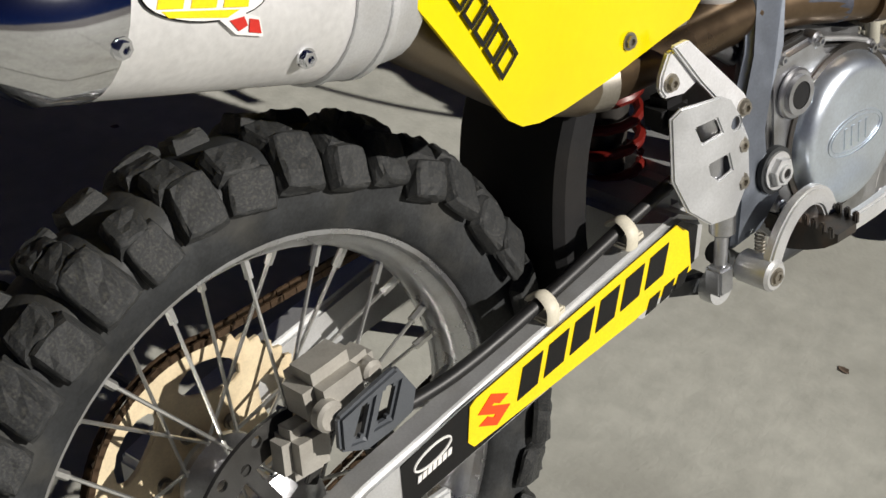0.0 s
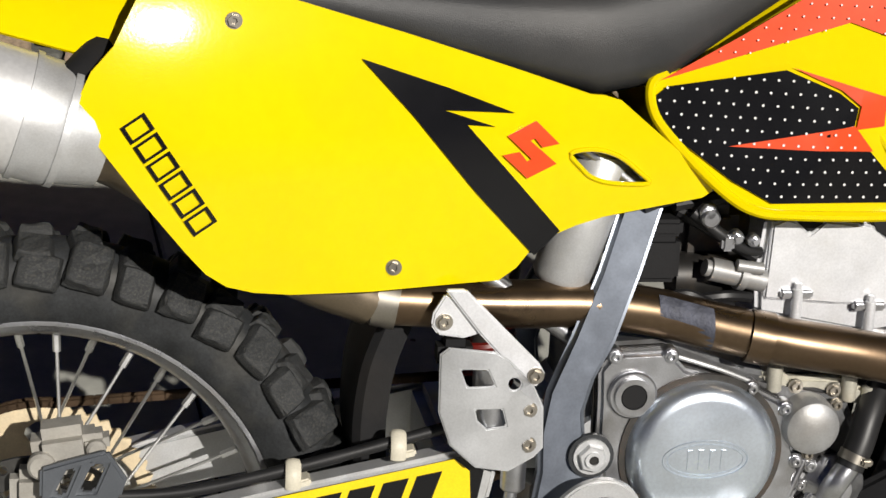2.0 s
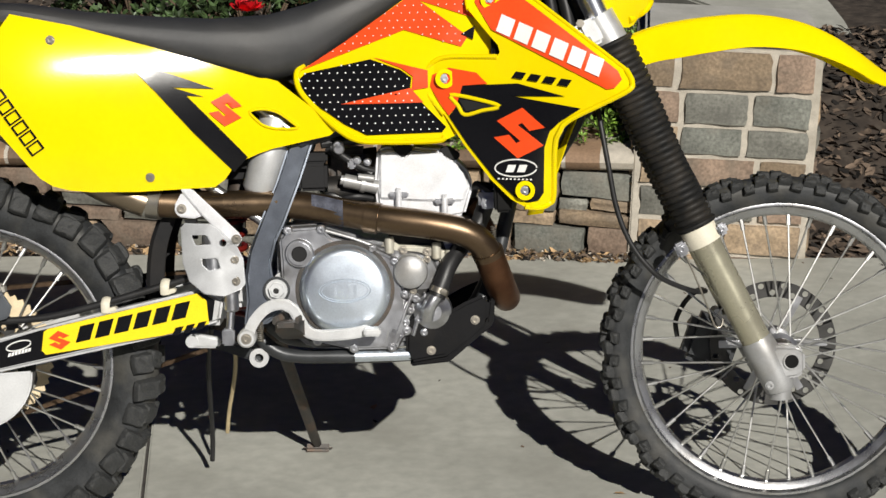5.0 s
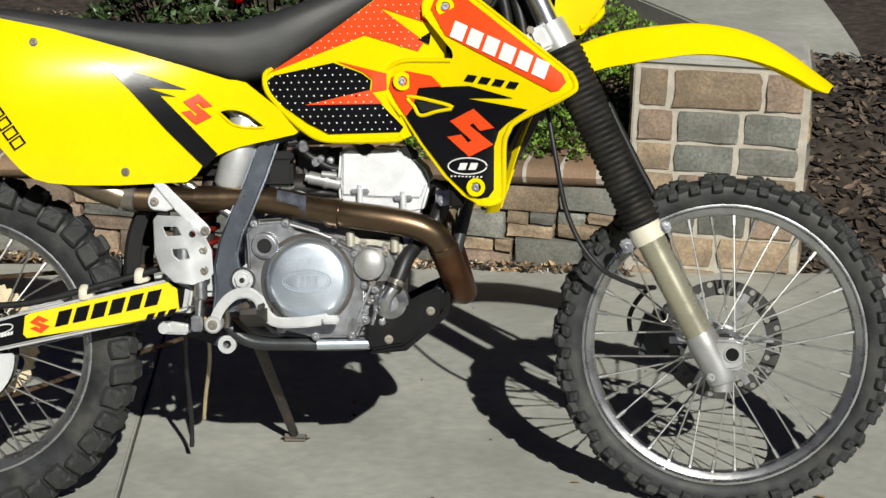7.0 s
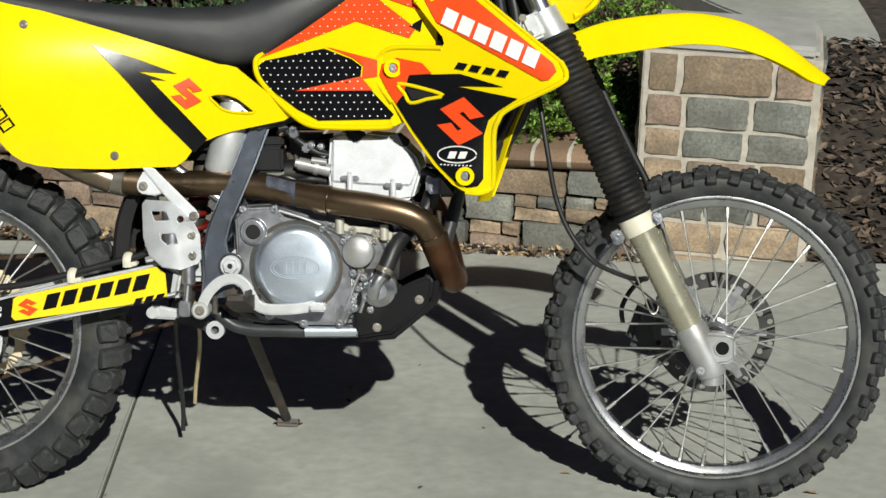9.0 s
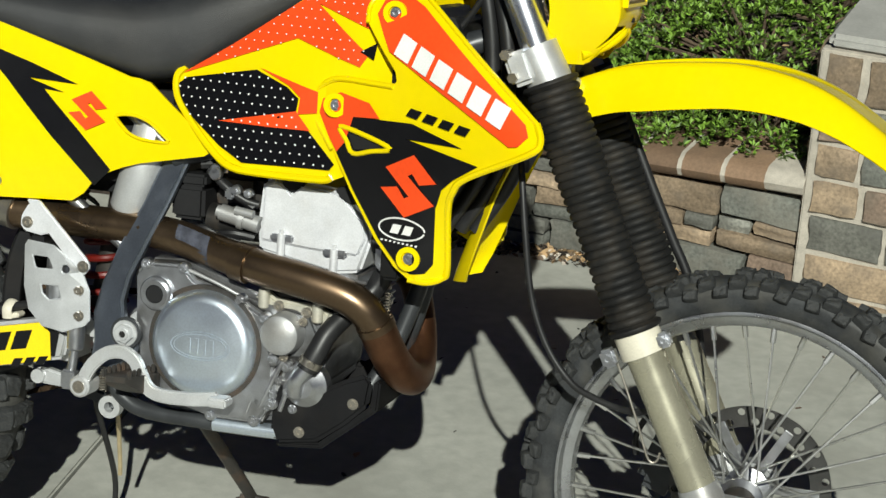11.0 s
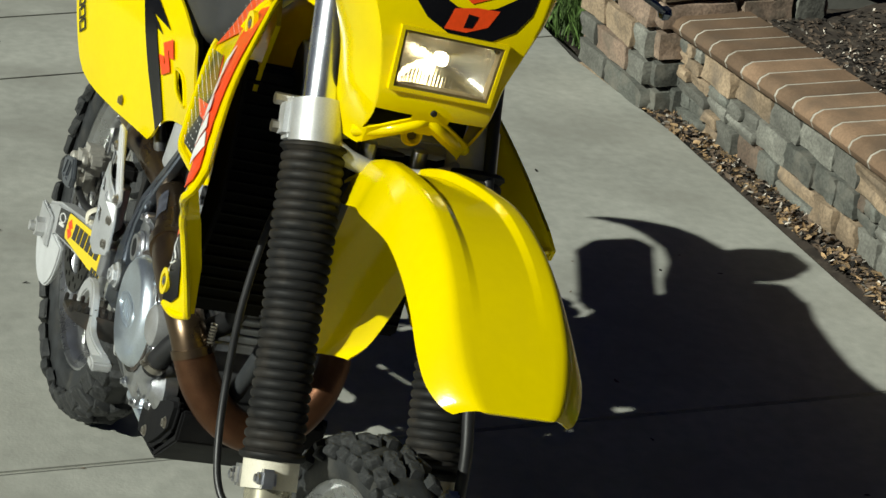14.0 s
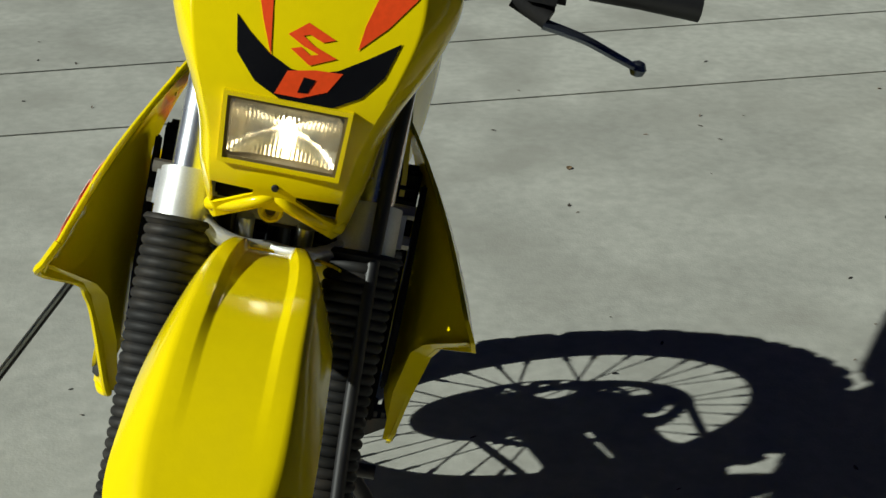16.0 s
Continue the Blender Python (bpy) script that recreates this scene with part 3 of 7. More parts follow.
def in_leaves(r):
    x = r.uniform(-0.6, 1.4)
    k = min(range(len(WALL)), key=lambda q: abs(WALL[q].x - x))
    y = WALL[k].y + 0.16 + abs(r.gauss(0, 0.22))
    return x, y, bed_height(x, y) + 0.004
chips("dry_leaf_litter", 420, in_leaves, 0.010, DRYLEAF, "scattered dry brown leaves on the bed", 8, "leaves", 0.7)
def in_straw(r):
    x, y = r.uniform(0.45, 1.0), 0.0
    k = min(range(len(WALL)), key=lambda q: abs(WALL[q].x - x))
    y = WALL[k].y + 0.2 + r.random() * 0.75
    return x, y, bed_height(x, y) + r.uniform(0.0, 0.02)
chips("dry_straw", 700, in_straw, 0.013, DRYLEAF, "dry brown straw and leaves beside the groundcover", 17, "litter", 1.0)
fa = []
for s in np.linspace(0, WL[-1], 40):
    x, y, a = wall_at(s)
    fa.append([(x, y - 0.25, gz(x, y - 0.25) - 0.06), (x, y - 0.16, gz(x, y) - 0.02), (x, y + 0.03, gz(x, y) + 0.012), (x, y + 0.06, gz(x, y) - 0.05)])
soil_strip = part("soil_strip", loft(fa), SOIL, None)
tagged(soil_strip, "narrow strip of soil at the foot of the wall", "soil", kind="structure")
def at_foot(r):
    s = r.uniform(0, WL[-1])
    x, y, a = wall_at(s)
    o = r.uniform(-0.10, 0.0)
    return x, y + o, gz(x, y) + 0.006
chips("foot_litter", 1500, at_foot, 0.011, CHIP, "bark chips and dry leaves along the foot of the wall", 5, "litter", 0.6)
chips("foot_flecks", 700, at_foot, 0.008, FLECK, "pale weathered bits along the foot of the wall", 29, "litter", 0.8)
chips("foot_leaves", 900, at_foot, 0.012, DRYLEAF, "dry brown leaves along the foot of the wall", 6, "leaves", 0.8)

def on_drive(r):
    x, y = r.uniform(-2.6, 3.2), r.uniform(-1.2, 1.65)
    return x, y, gz(x, y) - 0.003
chips("driveway_specks", 140, on_drive, 0.006, CHIP, "scattered dark specks of grit and bark on the concrete", 31, "litter", 0.4)
chips("driveway_leaves", 9, on_drive, 0.013, DRYLEAF, "a few dry leaves lying on the concrete", 33, "leaves", 0.4)

# upper path and garden beyond the bed
upper = bmesh.new()
up = [(2.05, 3.05), (9, 2.2), (9, 9), (-9, 9), (-9, 4.9), (1.3, 4.6), (1.75, 3.6)]
f = upper.faces.new([upper.verts.new((x, y, 0.20 + 0.02 * x)) for x, y in up])
r = bmesh.ops.extrude_face_region(upper, geom=[f])
for v in r["geom"]:
    if isinstance(v, bmesh.types.BMVert):
        v.co.z -= 0.12
bmesh.ops.recalc_face_normals(upper, faces=upper.faces)
bevel_sharp(upper, 0.008, 2, 1.2)
upper_path = part("upper_path", upper, CONC, None)
tagged(upper_path, "raised pale concrete path beyond the planting bed", "path", kind="structure")
side_bm = bmesh.new()
side_bm.faces.new([side_bm.verts.new(p) for p in ((1.80, 2.0, 0.16), (1.80, 9, 0.17), (-2.7, 9, 0.0), (-2.7, 2.9, -0.1), (-1.7, 2.9, 0.02), (1.2, 3.4, 0.15))])
garden_soil = part("garden_soil", side_bm, SOIL, None)
tagged(garden_soil, "bare mulched soil of the front garden", "soil", kind="structure")
def bank_height(x, y):
    """The mulched bank rises from the driveway's edge beside the pillar."""
    e = 1.70 - (x - 1.4) * 0.0893 - 0.02
    t = max(0.0, min(1.0, (y - e) / 1.1))
    return gz(x, e) - 0.02 + t * t * (3 - 2 * t) * 0.27 + 0.012 * noise.noise(Vector((x * 5, y * 5, 1)))
bank = bmesh.new()
cols = []
for x in np.linspace(1.80, 9, 40):
    e = 1.70 - (x - 1.4) * 0.0893 - 0.02
    cols.append([bank.verts.new((x, e + q, bank_height(x, e + q))) for q in (0, 0.05, 0.1, 0.2, 0.3, 0.45, 0.6, 0.8, 1.0, 1.2, 2.0, 4.0, 8.0)])
for A, B in zip(cols, cols[1:]):
    for k in range(len(A) - 1):
        bank.faces.new((A[k], B[k], B[k + 1], A[k + 1]))
garden_bank = part("garden_bank", bank, SOIL, None)
tagged(garden_bank, "mulched bank rising from the driveway beside the pillar", "garden bed", kind="structure")
def side_bed(r):
    x = r.uniform(1.85, 3.6)
    y = r.uniform(1.62, 3.1)
    e = 1.70 - (x - 1.4) * 0.0893
    y = max(y, e + 0.01)
    return x, y, bank_height(x, y)
chips("garden_mulch", 5000, side_bed, 0.018, CHIP, "coarse dark bark mulch beside the pillar", 13, "mulch", 0.6)

# a scrap of paper on the mulch
SCRAP = (0.63, 2.31)
PAPER = mk("scrap_paper", (0.72, 0.73, 0.75), 0.7, var=0.08)
scrap = bmesh.new()
bmesh.ops.create_icosphere(scrap, subdivisions=2, radius=1.0)
for v in scrap.verts:
    v.co *= 0.7 + 0.5 * noise.noise(v.co * 2.3 + Vector((4, 1, 7)))
    v.co = Vector((SCRAP[0] + v.co.x * 0.030, SCRAP[1] + v.co.y * 0.022, bed_height(SCRAP[0], SCRAP[1]) + 0.014 + v.co.z * 0.016))
tagged(part("paper_scrap", scrap, PAPER, None, sharp=12), "crumpled white scrap of paper lying on the mulch", "litter")

# ---- plants ----
def leaf_mesh(clusters, size, seed, per, aspect=0.45, lift=0.8):
    """Leaves with a fold along the middle, gathered round shoot tips."""
    r = random.Random(seed)
    vs, fs = [], []
    for c, dirn in clusters:
        for _ in range(per):
            a = r.uniform(0, 6.28)
            d = (Vector((math.cos(a), math.sin(a), r.uniform(-0.3, lift))) + dirn * 0.6).normalized()
            l = size * r.uniform(0.6, 1.2)
            w = l * aspect
            sd = d.cross(Vector((r.uniform(-1, 1), r.uniform(-1, 1), 1))).normalized()
            nrm = sd.cross(d)
            p = Vector(c) + d * r.uniform(0, size * 0.4)
            b = len(vs)
            for q in (p, p + d * l * 0.45 + sd * w * 0.5 + nrm * l * 0.06, p + d * l, p + d * l * 0.45 - sd * w * 0.5 + nrm * l * 0.06):
                vs.append(tuple(q))
            fs.append((b, b + 1, b + 2))
            fs.append((b, b + 2, b + 3))
    return vs, fs
def shrub(name, x, y, rad, hgt, shoots, size, seed, lm, label, per=9, flowers=0, aspect=0.45):
    z = bed_height(x, y) - 0.01
    ob = thing(name, label, "shrub", Matrix.Translation((x, y, z)))
    r = random.Random(seed)
    stems = bmesh.new()
    cl = []
    for k in range(shoots):
        a, q = r.uniform(0, 6.28), math.sqrt(r.random())
        rr = rad * (1 + 0.28 * noise.noise(Vector((math.cos(a) * 1.3, math.sin(a) * 1.3, seed))))
        hx, hy = math.cos(a) * rr * q, math.sin(a) * rr * q
        hz = hgt * (1 - 0.55 * q * q) * r.uniform(0.45, 1.05)
        cl.append(((hx, hy, hz), Vector((hx, hy, hz * 1.2)).normalized()))
        if k % 6 == 0:
            add(stems, tube([(hx * 0.08, hy * 0.08, 0), (hx * 0.5, hy * 0.5, hz * 0.55), (hx, hy, hz)], [0.007, 0.005, 0.0025], 6, 3))
    tagged(part("stems", stems, BARK, ob), kind="stuff")
    vs, fs = leaf_mesh(cl, size, seed + 1, per, aspect)
    me = bpy.data.meshes.new("foliage")
    me.from_pydata(vs, [], fs)
    me.materials.append(lm)
    fo = new("foliage", me)
    fo.parent = ob
    tagged(fo, kind="stuff")
    for k in range(flowers):
        c = max((cl[r.randrange(len(cl))] for _ in range(9)), key=lambda q: q[0][2] - q[0][1] * 0.7 + q[0][0] * 0.0)
        bm = bmesh.new()
        fr = r.uniform(0.032, 0.048)
        for lay in range(4):
            for j in range(6):
                a = j * 1.047 + lay * 0.5 + r.uniform(-0.2, 0.2)
                t = 0.25 + lay * 0.28
                d = Vector((math.cos(a) * math.cos(t), math.sin(a) * math.cos(t), math.sin(t)))
                sd = Vector((-math.sin(a), math.cos(a), 0))
                p0 = Vector(c[0]) + c[1] * 0.03
                L = fr * (1.15 - lay * 0.16)
                vv = [bm.verts.new(p0 + q) for q in (Vector((0, 0, 0)), d * L * 0.6 + sd * L * 0.45, d * L + sd * L * 0.2 + Vector((0, 0, 0.15 * L)), d * L - sd * L * 0.2 + Vector((0, 0, 0.15 * L)), d * L * 0.6 - sd * L * 0.45)]
                bm.faces.new(vv)
        part("flower", bm, PETAL, ob, "double red rose bloom")
    return ob
for k, (x, y, rd, h) in enumerate(((0.98, 2.02, 0.24, 0.12), (1.25, 2.0, 0.22, 0.17), (1.18, 2.4, 0.30, 0.22), (0.92, 2.27, 0.17, 0.12), (0.85, 2.72, 0.26, 0.14), (1.32, 2.85, 0.3, 0.20))):
    tagged(shrub("groundcover_shrub", x, y, rd, h, 430, 0.019, 40 + k, LEAF, "low bright green groundcover shrub spilling over the coping", 12, aspect=0.42), group="groundcover shrubs")
for k, (x, y, rd, h, fl) in enumerate(((0.30, 2.56, 0.30, 0.46, 13), (-0.12, 3.0, 0.28, 0.42, 9), (0.62, 3.05, 0.28, 0.45, 8))):
    tagged(shrub("rose_bush", x, y, rd, h, 260, 0.034, 60 + k, ROSELEAF, "rose bush with dark leaves and red blooms in the mulch bed", 9, flowers=fl, aspect=0.6), group="rose bushes")
def tuft(r):
    return r.uniform(-3.3, -2.35), r.uniform(2.0, 2.5)
r = random.Random(21)
vs, fs = [], []
for _ in range(1500):
    x, y = tuft(r)
    if y < 2.02 + max(0, (x + 2.6)) * 0.3:
        continue
    z = gz(x, y) - 0.03
    h, a, w = r.uniform(0.05, 0.13), r.uniform(0, 6.28), 0.0035
    b = len(vs)
    dx, dy = math.cos(a), math.sin(a)
    ln = r.uniform(0.01, 0.06)
    vs += [(x - dy * w, y + dx * w, z), (x + dy * w, y - dx * w, z), (x + dx * ln * 0.4 + dy * w * 0.7, y + dy * ln * 0.4 - dx * w * 0.7, z + h * 0.6), (x + dx * ln, y + dy * ln, z + h), (x + dx * ln * 0.4 - dy * w * 0.7, y + dy * ln * 0.4 + dx * w * 0.7, z + h * 0.6)]
    fs.append((b, b + 1, b + 2, b + 3, b + 4))
me = bpy.data.meshes.new("grass")
me.from_pydata(vs, [], fs)
me.materials.append(GRASSM)
tagged(new("grass", me), "patch of green grass beside the driveway by the pillar", "grass", kind="stuff")

# ---- the motorcycle, leaning on its side stand; built upright, x forward, y to its left ----
BIKE = Matrix(((0.9989, 0.0119, -0.045, 0), (0.0, 0.967, 0.2549, 0), (0.0466, -0.2546, 0.9659, 0), (0, 0, 0, 1)))
bike = thing("motorcycle", "yellow off-road motorcycle with black-orange graphics on its side stand", "motorcycle", BIKE)

# wheels
def block_mesh(seed):
    """A worn tread block with rounded edges, one unit long, wide and high, standing on z = 0."""
    rng = random.Random(seed)
    bm = bmesh.new()
    bmesh.ops.create_cube(bm, size=2.0)
    bmesh.ops.subdivide_edges(bm, edges=bm.edges[:], cuts=3, use_grid_fill=True)
    lean = rng.uniform(-0.10, 0.10)
    skew = rng.uniform(-0.12, 0.12)
    for v in bm.verts:
        p = v.co.copy()
        r = (abs(p.x) ** 9 + abs(p.y) ** 9 + abs(p.z) ** 9) ** (1 / 9)
        p *= 0.51 / r
        t = 1.0 - 0.20 * (p.z + 0.5)
        wear = -0.12 * rng.random() if p.z > 0.3 else 0.0
        v.co = Vector((p.x * t + skew * p.y, p.y * t, p.z + 0.45 + lean * p.x + wear))
    for v in bm.verts:
        v.co += 0.05 * noise.noise_vector(v.co * 2.3 + Vector((seed * 7.1, 0, 0)))
    me = bpy.data.meshes.new("tread_block")
    bm.to_mesh(me)
    bm.free()
    me.materials.append(RUBBER)
    for p in me.polygons:
        p.use_smooth = max(abs(c) for c in p.normal) < 0.9
    return me
BLOCKS = [block_mesh(k) for k in range(6)]
def tyre(w, c, R, half, rim_r, knobs, front):
    """A knobbly tyre: a rounded carcass with separate tread blocks standing on it."""
    Rc = R - (0.012 if front else 0.014)
    wid = half - (0.004 if front else 0.006)
    def section(k):
        """Radius and offset at k from -1 to 1 round the section, and the lean of its surface."""
        a = math.pi * (k + 1) / 2
        return rim_r + (Rc - rim_r) * (math.sin(a) ** 0.62), -wid * math.cos(a) * (0.72 + 0.28 * math.sin(a))
    prof = [section(-1 + 2 * k / 18) for k in range(19)]
    part("tyre", lathe(prof + [(rim_r - 0.004, wid * 0.6), (rim_r - 0.004, -wid * 0.6)], c, "y", 72), RUBBER, w, "worn knobbly off-road tyre", sharp=60)
    rng = random.Random(7 if front else 8)
    def block(ang, k, wd, ln, h):
        r0, y0 = section(k)
        r1, y1 = section(k - 0.02)
        r2, y2 = section(k + 0.02)
        lean = math.atan2(r2 - r1, y2 - y1)
        ob = new("tread_block", rng.choice(BLOCKS))
        ob.parent = w
        ob.matrix_local = Matrix.Translation(c) @ Matrix.Rotation(ang, 4, "Y") @ Matrix.Translation((0, y0, r0 - 0.006)) @ Matrix.Rotation(lean, 4, "X") @ Matrix.Rotation(rng.uniform(-0.18, 0.18), 4, "Z") @ Matrix.Rotation(rng.uniform(-0.10, 0.10), 4, "Y") @ Matrix.Diagonal((ln, wd, h + 0.006, 1))
    st = 2 * math.pi / knobs
    for i in range(knobs):
        a = st * i
        h = R - Rc
        for s in (-1, 1):
            if front:
                block(a + (0.5 if i % 2 else 0.0) * st, s * 0.14, 0.018, 0.024, h * rng.uniform(0.9, 1.05))
                block(a + 0.3 * st, s * 0.40, 0.019, 0.026, h * rng.uniform(0.85, 1.0))
                block(a + 0.75 * st, s * 0.62, 0.017, 0.022, h * rng.uniform(0.55, 0.8))
            else:
                # shoulder lugs of uneven size, with two staggered rows between them
                v1, v2 = rng.uniform(0.88, 1.10), rng.uniform(0.88, 1.10)
                block(a + 0.1 * st, s * (0.47 if i % 2 else 0.58), (0.056 if i % 2 else 0.042) * v1, 0.043 * v2, h * rng.uniform(0.6, 0.95))
                if i % 2:
                    block(a, s * 0.14, 0.034, 0.037 * v1, h * rng.uniform(0.85, 1.08))
                else:
                    block(a, s * 0.30, 0.034, 0.039 * v2, h * rng.uniform(0.8, 1.0))

def wheel(name, c, R, half, rim_r, knobs, front, hub_r, hub_half):
    x, y, z = c
    hub = lathe([(0.012, -hub_half - 0.012), (hub_r * 0.55, -hub_half - 0.012), (hub_r, -hub_half), (hub_r, -hub_half + 0.006), (hub_r * 0.55, -hub_half + 0.014), (hub_r * 0.5, 0), (hub_r * 0.55, hub_half - 0.014), (hub_r, hub_half - 0.006), (hub_r, hub_half), (hub_r * 0.55, hub_half + 0.012), (0.012, hub_half + 0.012)], c, "y", 32)
    w = part(name, hub, ALU, bike, "cast aluminium hub")
    tyre(w, c, R, half, rim_r, knobs, front)
    rw = half * 0.56
    rim = lathe([(rim_r, -rw), (rim_r + 0.003, -rw + 0.002), (rim_r - 0.001, -rw + 0.005), (rim_r - 0.016, -rw + 0.010), (rim_r - 0.024, -rw * 0.45), (rim_r - 0.028, 0), (rim_r - 0.024, rw * 0.45), (rim_r - 0.016, rw - 0.010), (rim_r - 0.001, rw - 0.005), (rim_r + 0.003, rw - 0.002), (rim_r, rw), (rim_r - 0.008, rw), (rim_r - 0.014, rw * 0.5), (rim_r - 0.018, 0), (rim_r - 0.014, -rw * 0.5), (rim_r - 0.008, -rw)], c, "y", 72)
    part("rim", rim, RIMM, w, "scuffed aluminium rim")
    for i in range(36):
        a = 2 * math.pi * (i + 0.5) / 36
        s = 1 if i % 2 else -1
        off = (0.62 if (i // 2) % 2 else -0.62)
        p = Vector((x + math.cos(a) * (rim_r - 0.026), y + s * 0.004, z + math.sin(a) * (rim_r - 0.026)))
        q = Vector((x + math.cos(a + off) * hub_r * 0.93, y + s * (hub_half - 0.004), z + math.sin(a + off) * hub_r * 0.93))
        d = (q - p).normalized()
        part("spoke", join(rod(p, q, 0.0019, 6), rod(p - d * 0.004, p + d * 0.020, 0.0042, 6)), SPOKE, w)
    return w
REAR, FRONT = (0.0, 0.0, 0.352), (1.478, 0.0, 0.337)
rear_wheel = wheel("rear_wheel", REAR, 0.347, 0.066, 0.258, 40, False, 0.045, 0.045)
front_wheel = wheel("front_wheel", FRONT, 0.332, 0.048, 0.276, 44, True, 0.034, 0.034)

def perforated(c, r0, r1, y0, y1, holes, hr, rows):
    """A brake disc whose drilled holes go through it."""
    drill = []
    for k in range(holes):
        a, rr = 2 * math.pi * k / holes, rows[k % len(rows)]
        drill.append(circ(c[0] + math.cos(a) * rr, c[2] + math.sin(a) * rr, hr, 10))
    return cut(circ(c[0], c[2], r1, 96), [circ(c[0], c[2], r0, 72)] + drill, y0, y1, 0)
DISC = mk("brake_disc_steel", (0.07, 0.069, 0.067), 0.36, 0.5, var=0.15, scale=40, stain=(0.05, 0.04, 0.032), stain_amt=0.3)
part("brake_disc", perforated(REAR, 0.086, 0.118, -0.064, -0.060, 30, 0.0056, (0.095, 0.108)), DISC, rear_wheel, "drilled steel brake disc", sharp=20)
for a in [k * math.pi / 3 for k in range(6)]:
    part("carrier_arm", box((REAR[0] + math.cos(a) * 0.066, -0.06, REAR[2] + math.sin(a) * 0.066), (0.06, 0.004, 0.014), 0.001, (0, -math.degrees(a), 0)), DISC, rear_wheel)
part("brake_disc", perforated(FRONT, 0.088, 0.118, 0.052, 0.056, 32, 0.0058, (0.096, 0.110)), DISC, front_wheel, "drilled steel brake disc", sharp=20)
for a in [k * math.pi / 3 for k in range(6)]:
    part("carrier_arm", box((FRONT[0] + math.cos(a) * 0.064, 0.052, FRONT[2] + math.sin(a) * 0.064), (0.075, 0.004, 0.014), 0.001, (0, -math.degrees(a), 0)), ALU, front_wheel)
# sprocket and chain on the left
def toothed(r0, r1, n):
    return [(math.cos(2 * math.pi * k / (2 * n)) * (r1 if k % 2 else r0), REAR[2] + math.sin(2 * math.pi * k / (2 * n)) * (r1 if k % 2 else r0)) for k in range(2 * n)]
def oval_slot(ang, r, ht, hr, n=14):
    """A tangential oval at radius r from the rear axle."""
    pts = []
    for k in range(n):
        u, v = math.cos(2 * math.pi * k / n) * ht, math.sin(2 * math.pi * k / n) * hr
        pts.append(((r + v) * math.cos(ang + u / r), REAR[2] + (r + v) * math.sin(ang + u / r)))
    return pts
SPROCKET_SLOTS = [circ(REAR[0], REAR[2], 0.032, 24)] + [oval_slot(k * math.pi / 3 + 0.35, 0.092, 0.034, 0.0165) for k in range(6)]
part("sprocket", cut(toothed(0.121, 0.128, 49), SPROCKET_SLOTS, 0.063, 0.069, 0.0008), TAN, rear_wheel, "tan rear sprocket with open ovals", sharp=30)
for k in range(6):
    a = k * math.pi / 3 + 0.35 + math.pi / 6
    part("sprocket_bolt", bolt((math.cos(a) * 0.048, 0.063, REAR[2] + math.sin(a) * 0.048), 0.006, 0.006), STEEL, rear_wheel)
ch = []
pts = [(math.cos(a) * 0.127, 0.066, 0.352 + math.sin(a) * 0.127) for a in np.linspace(1.45, 4.9, 40)]
top = [(x, 0.066, 0.478 + (x - 0.013) * 0.06) for x in np.linspace(0.02, 0.52, 34)]
low = [(x, 0.066, 0.226 + (x - 0.02) * 0.32) for x in np.linspace(0.03, 0.52, 34)]
for i, p in enumerate(pts + top + low):
    q = (pts + top + low)[min(i + 1, len(pts + top + low) - 1)]
    ang = math.degrees(math.atan2(q[2] - p[2], q[0] - p[0])) if i not in (39, 73) else 0
    for o in (-0.005, 0.005):
        ch.append(box((p[0], p[1] + o, p[2]), (0.016, 0.002, 0.0085), 0.001, (0, -ang, 0)))
part("chain", join(*ch), CHAINM, bike, "oily brown drive chain")

# swingarm
def arm(sgn):
    o = prism([(-0.055, 0.318), (-0.055, 0.372), (0.03, 0.402), (0.235, 0.449), (0.43, 0.490), (0.47, 0.470), (0.462, 0.431), (0.403, 0.415), (0.064, 0.350), (0.0, 0.318)], -0.122, -0.088, 0.006, 3)
    return o if sgn < 0 else mirror_y(o)
swing = part("swingarm", join(arm(-1), arm(1), box((0.44, 0, 0.455), (0.06, 0.2, 0.07), 0.012), box((0.53, 0, 0.475), (0.11, 0.17, 0.05), 0.012), tube([(0.585, -0.1, 0.486), (0.585, 0.1, 0.486)], 0.032, 20)), BRUSH, bike, "brushed aluminium box-section swingarm")
SY = -0.1225
def decal(outline, y, m, parent, name, label="", t=0.0008):
    return part(name, prism(outline, y, y - t, 0), m, parent, label)
decal([(0.066, 0.404), (0.140, 0.424), (0.430, 0.485), (0.455, 0.470), (0.449, 0.434), (0.403, 0.424), (0.066, 0.358)], SY, BLACKV, swing, "swingarm_decal", "black vinyl swingarm decal")
decal([(0.148, 0.422), (0.156, 0.427), (0.424, 0.4835), (0.440, 0.470), (0.443, 0.428), (0.36, 0.4095), (0.150, 0.3805), (0.143, 0.388)], SY - 0.001, YELV, swing, "decal_panel", "yellow field with black wordmark blocks")
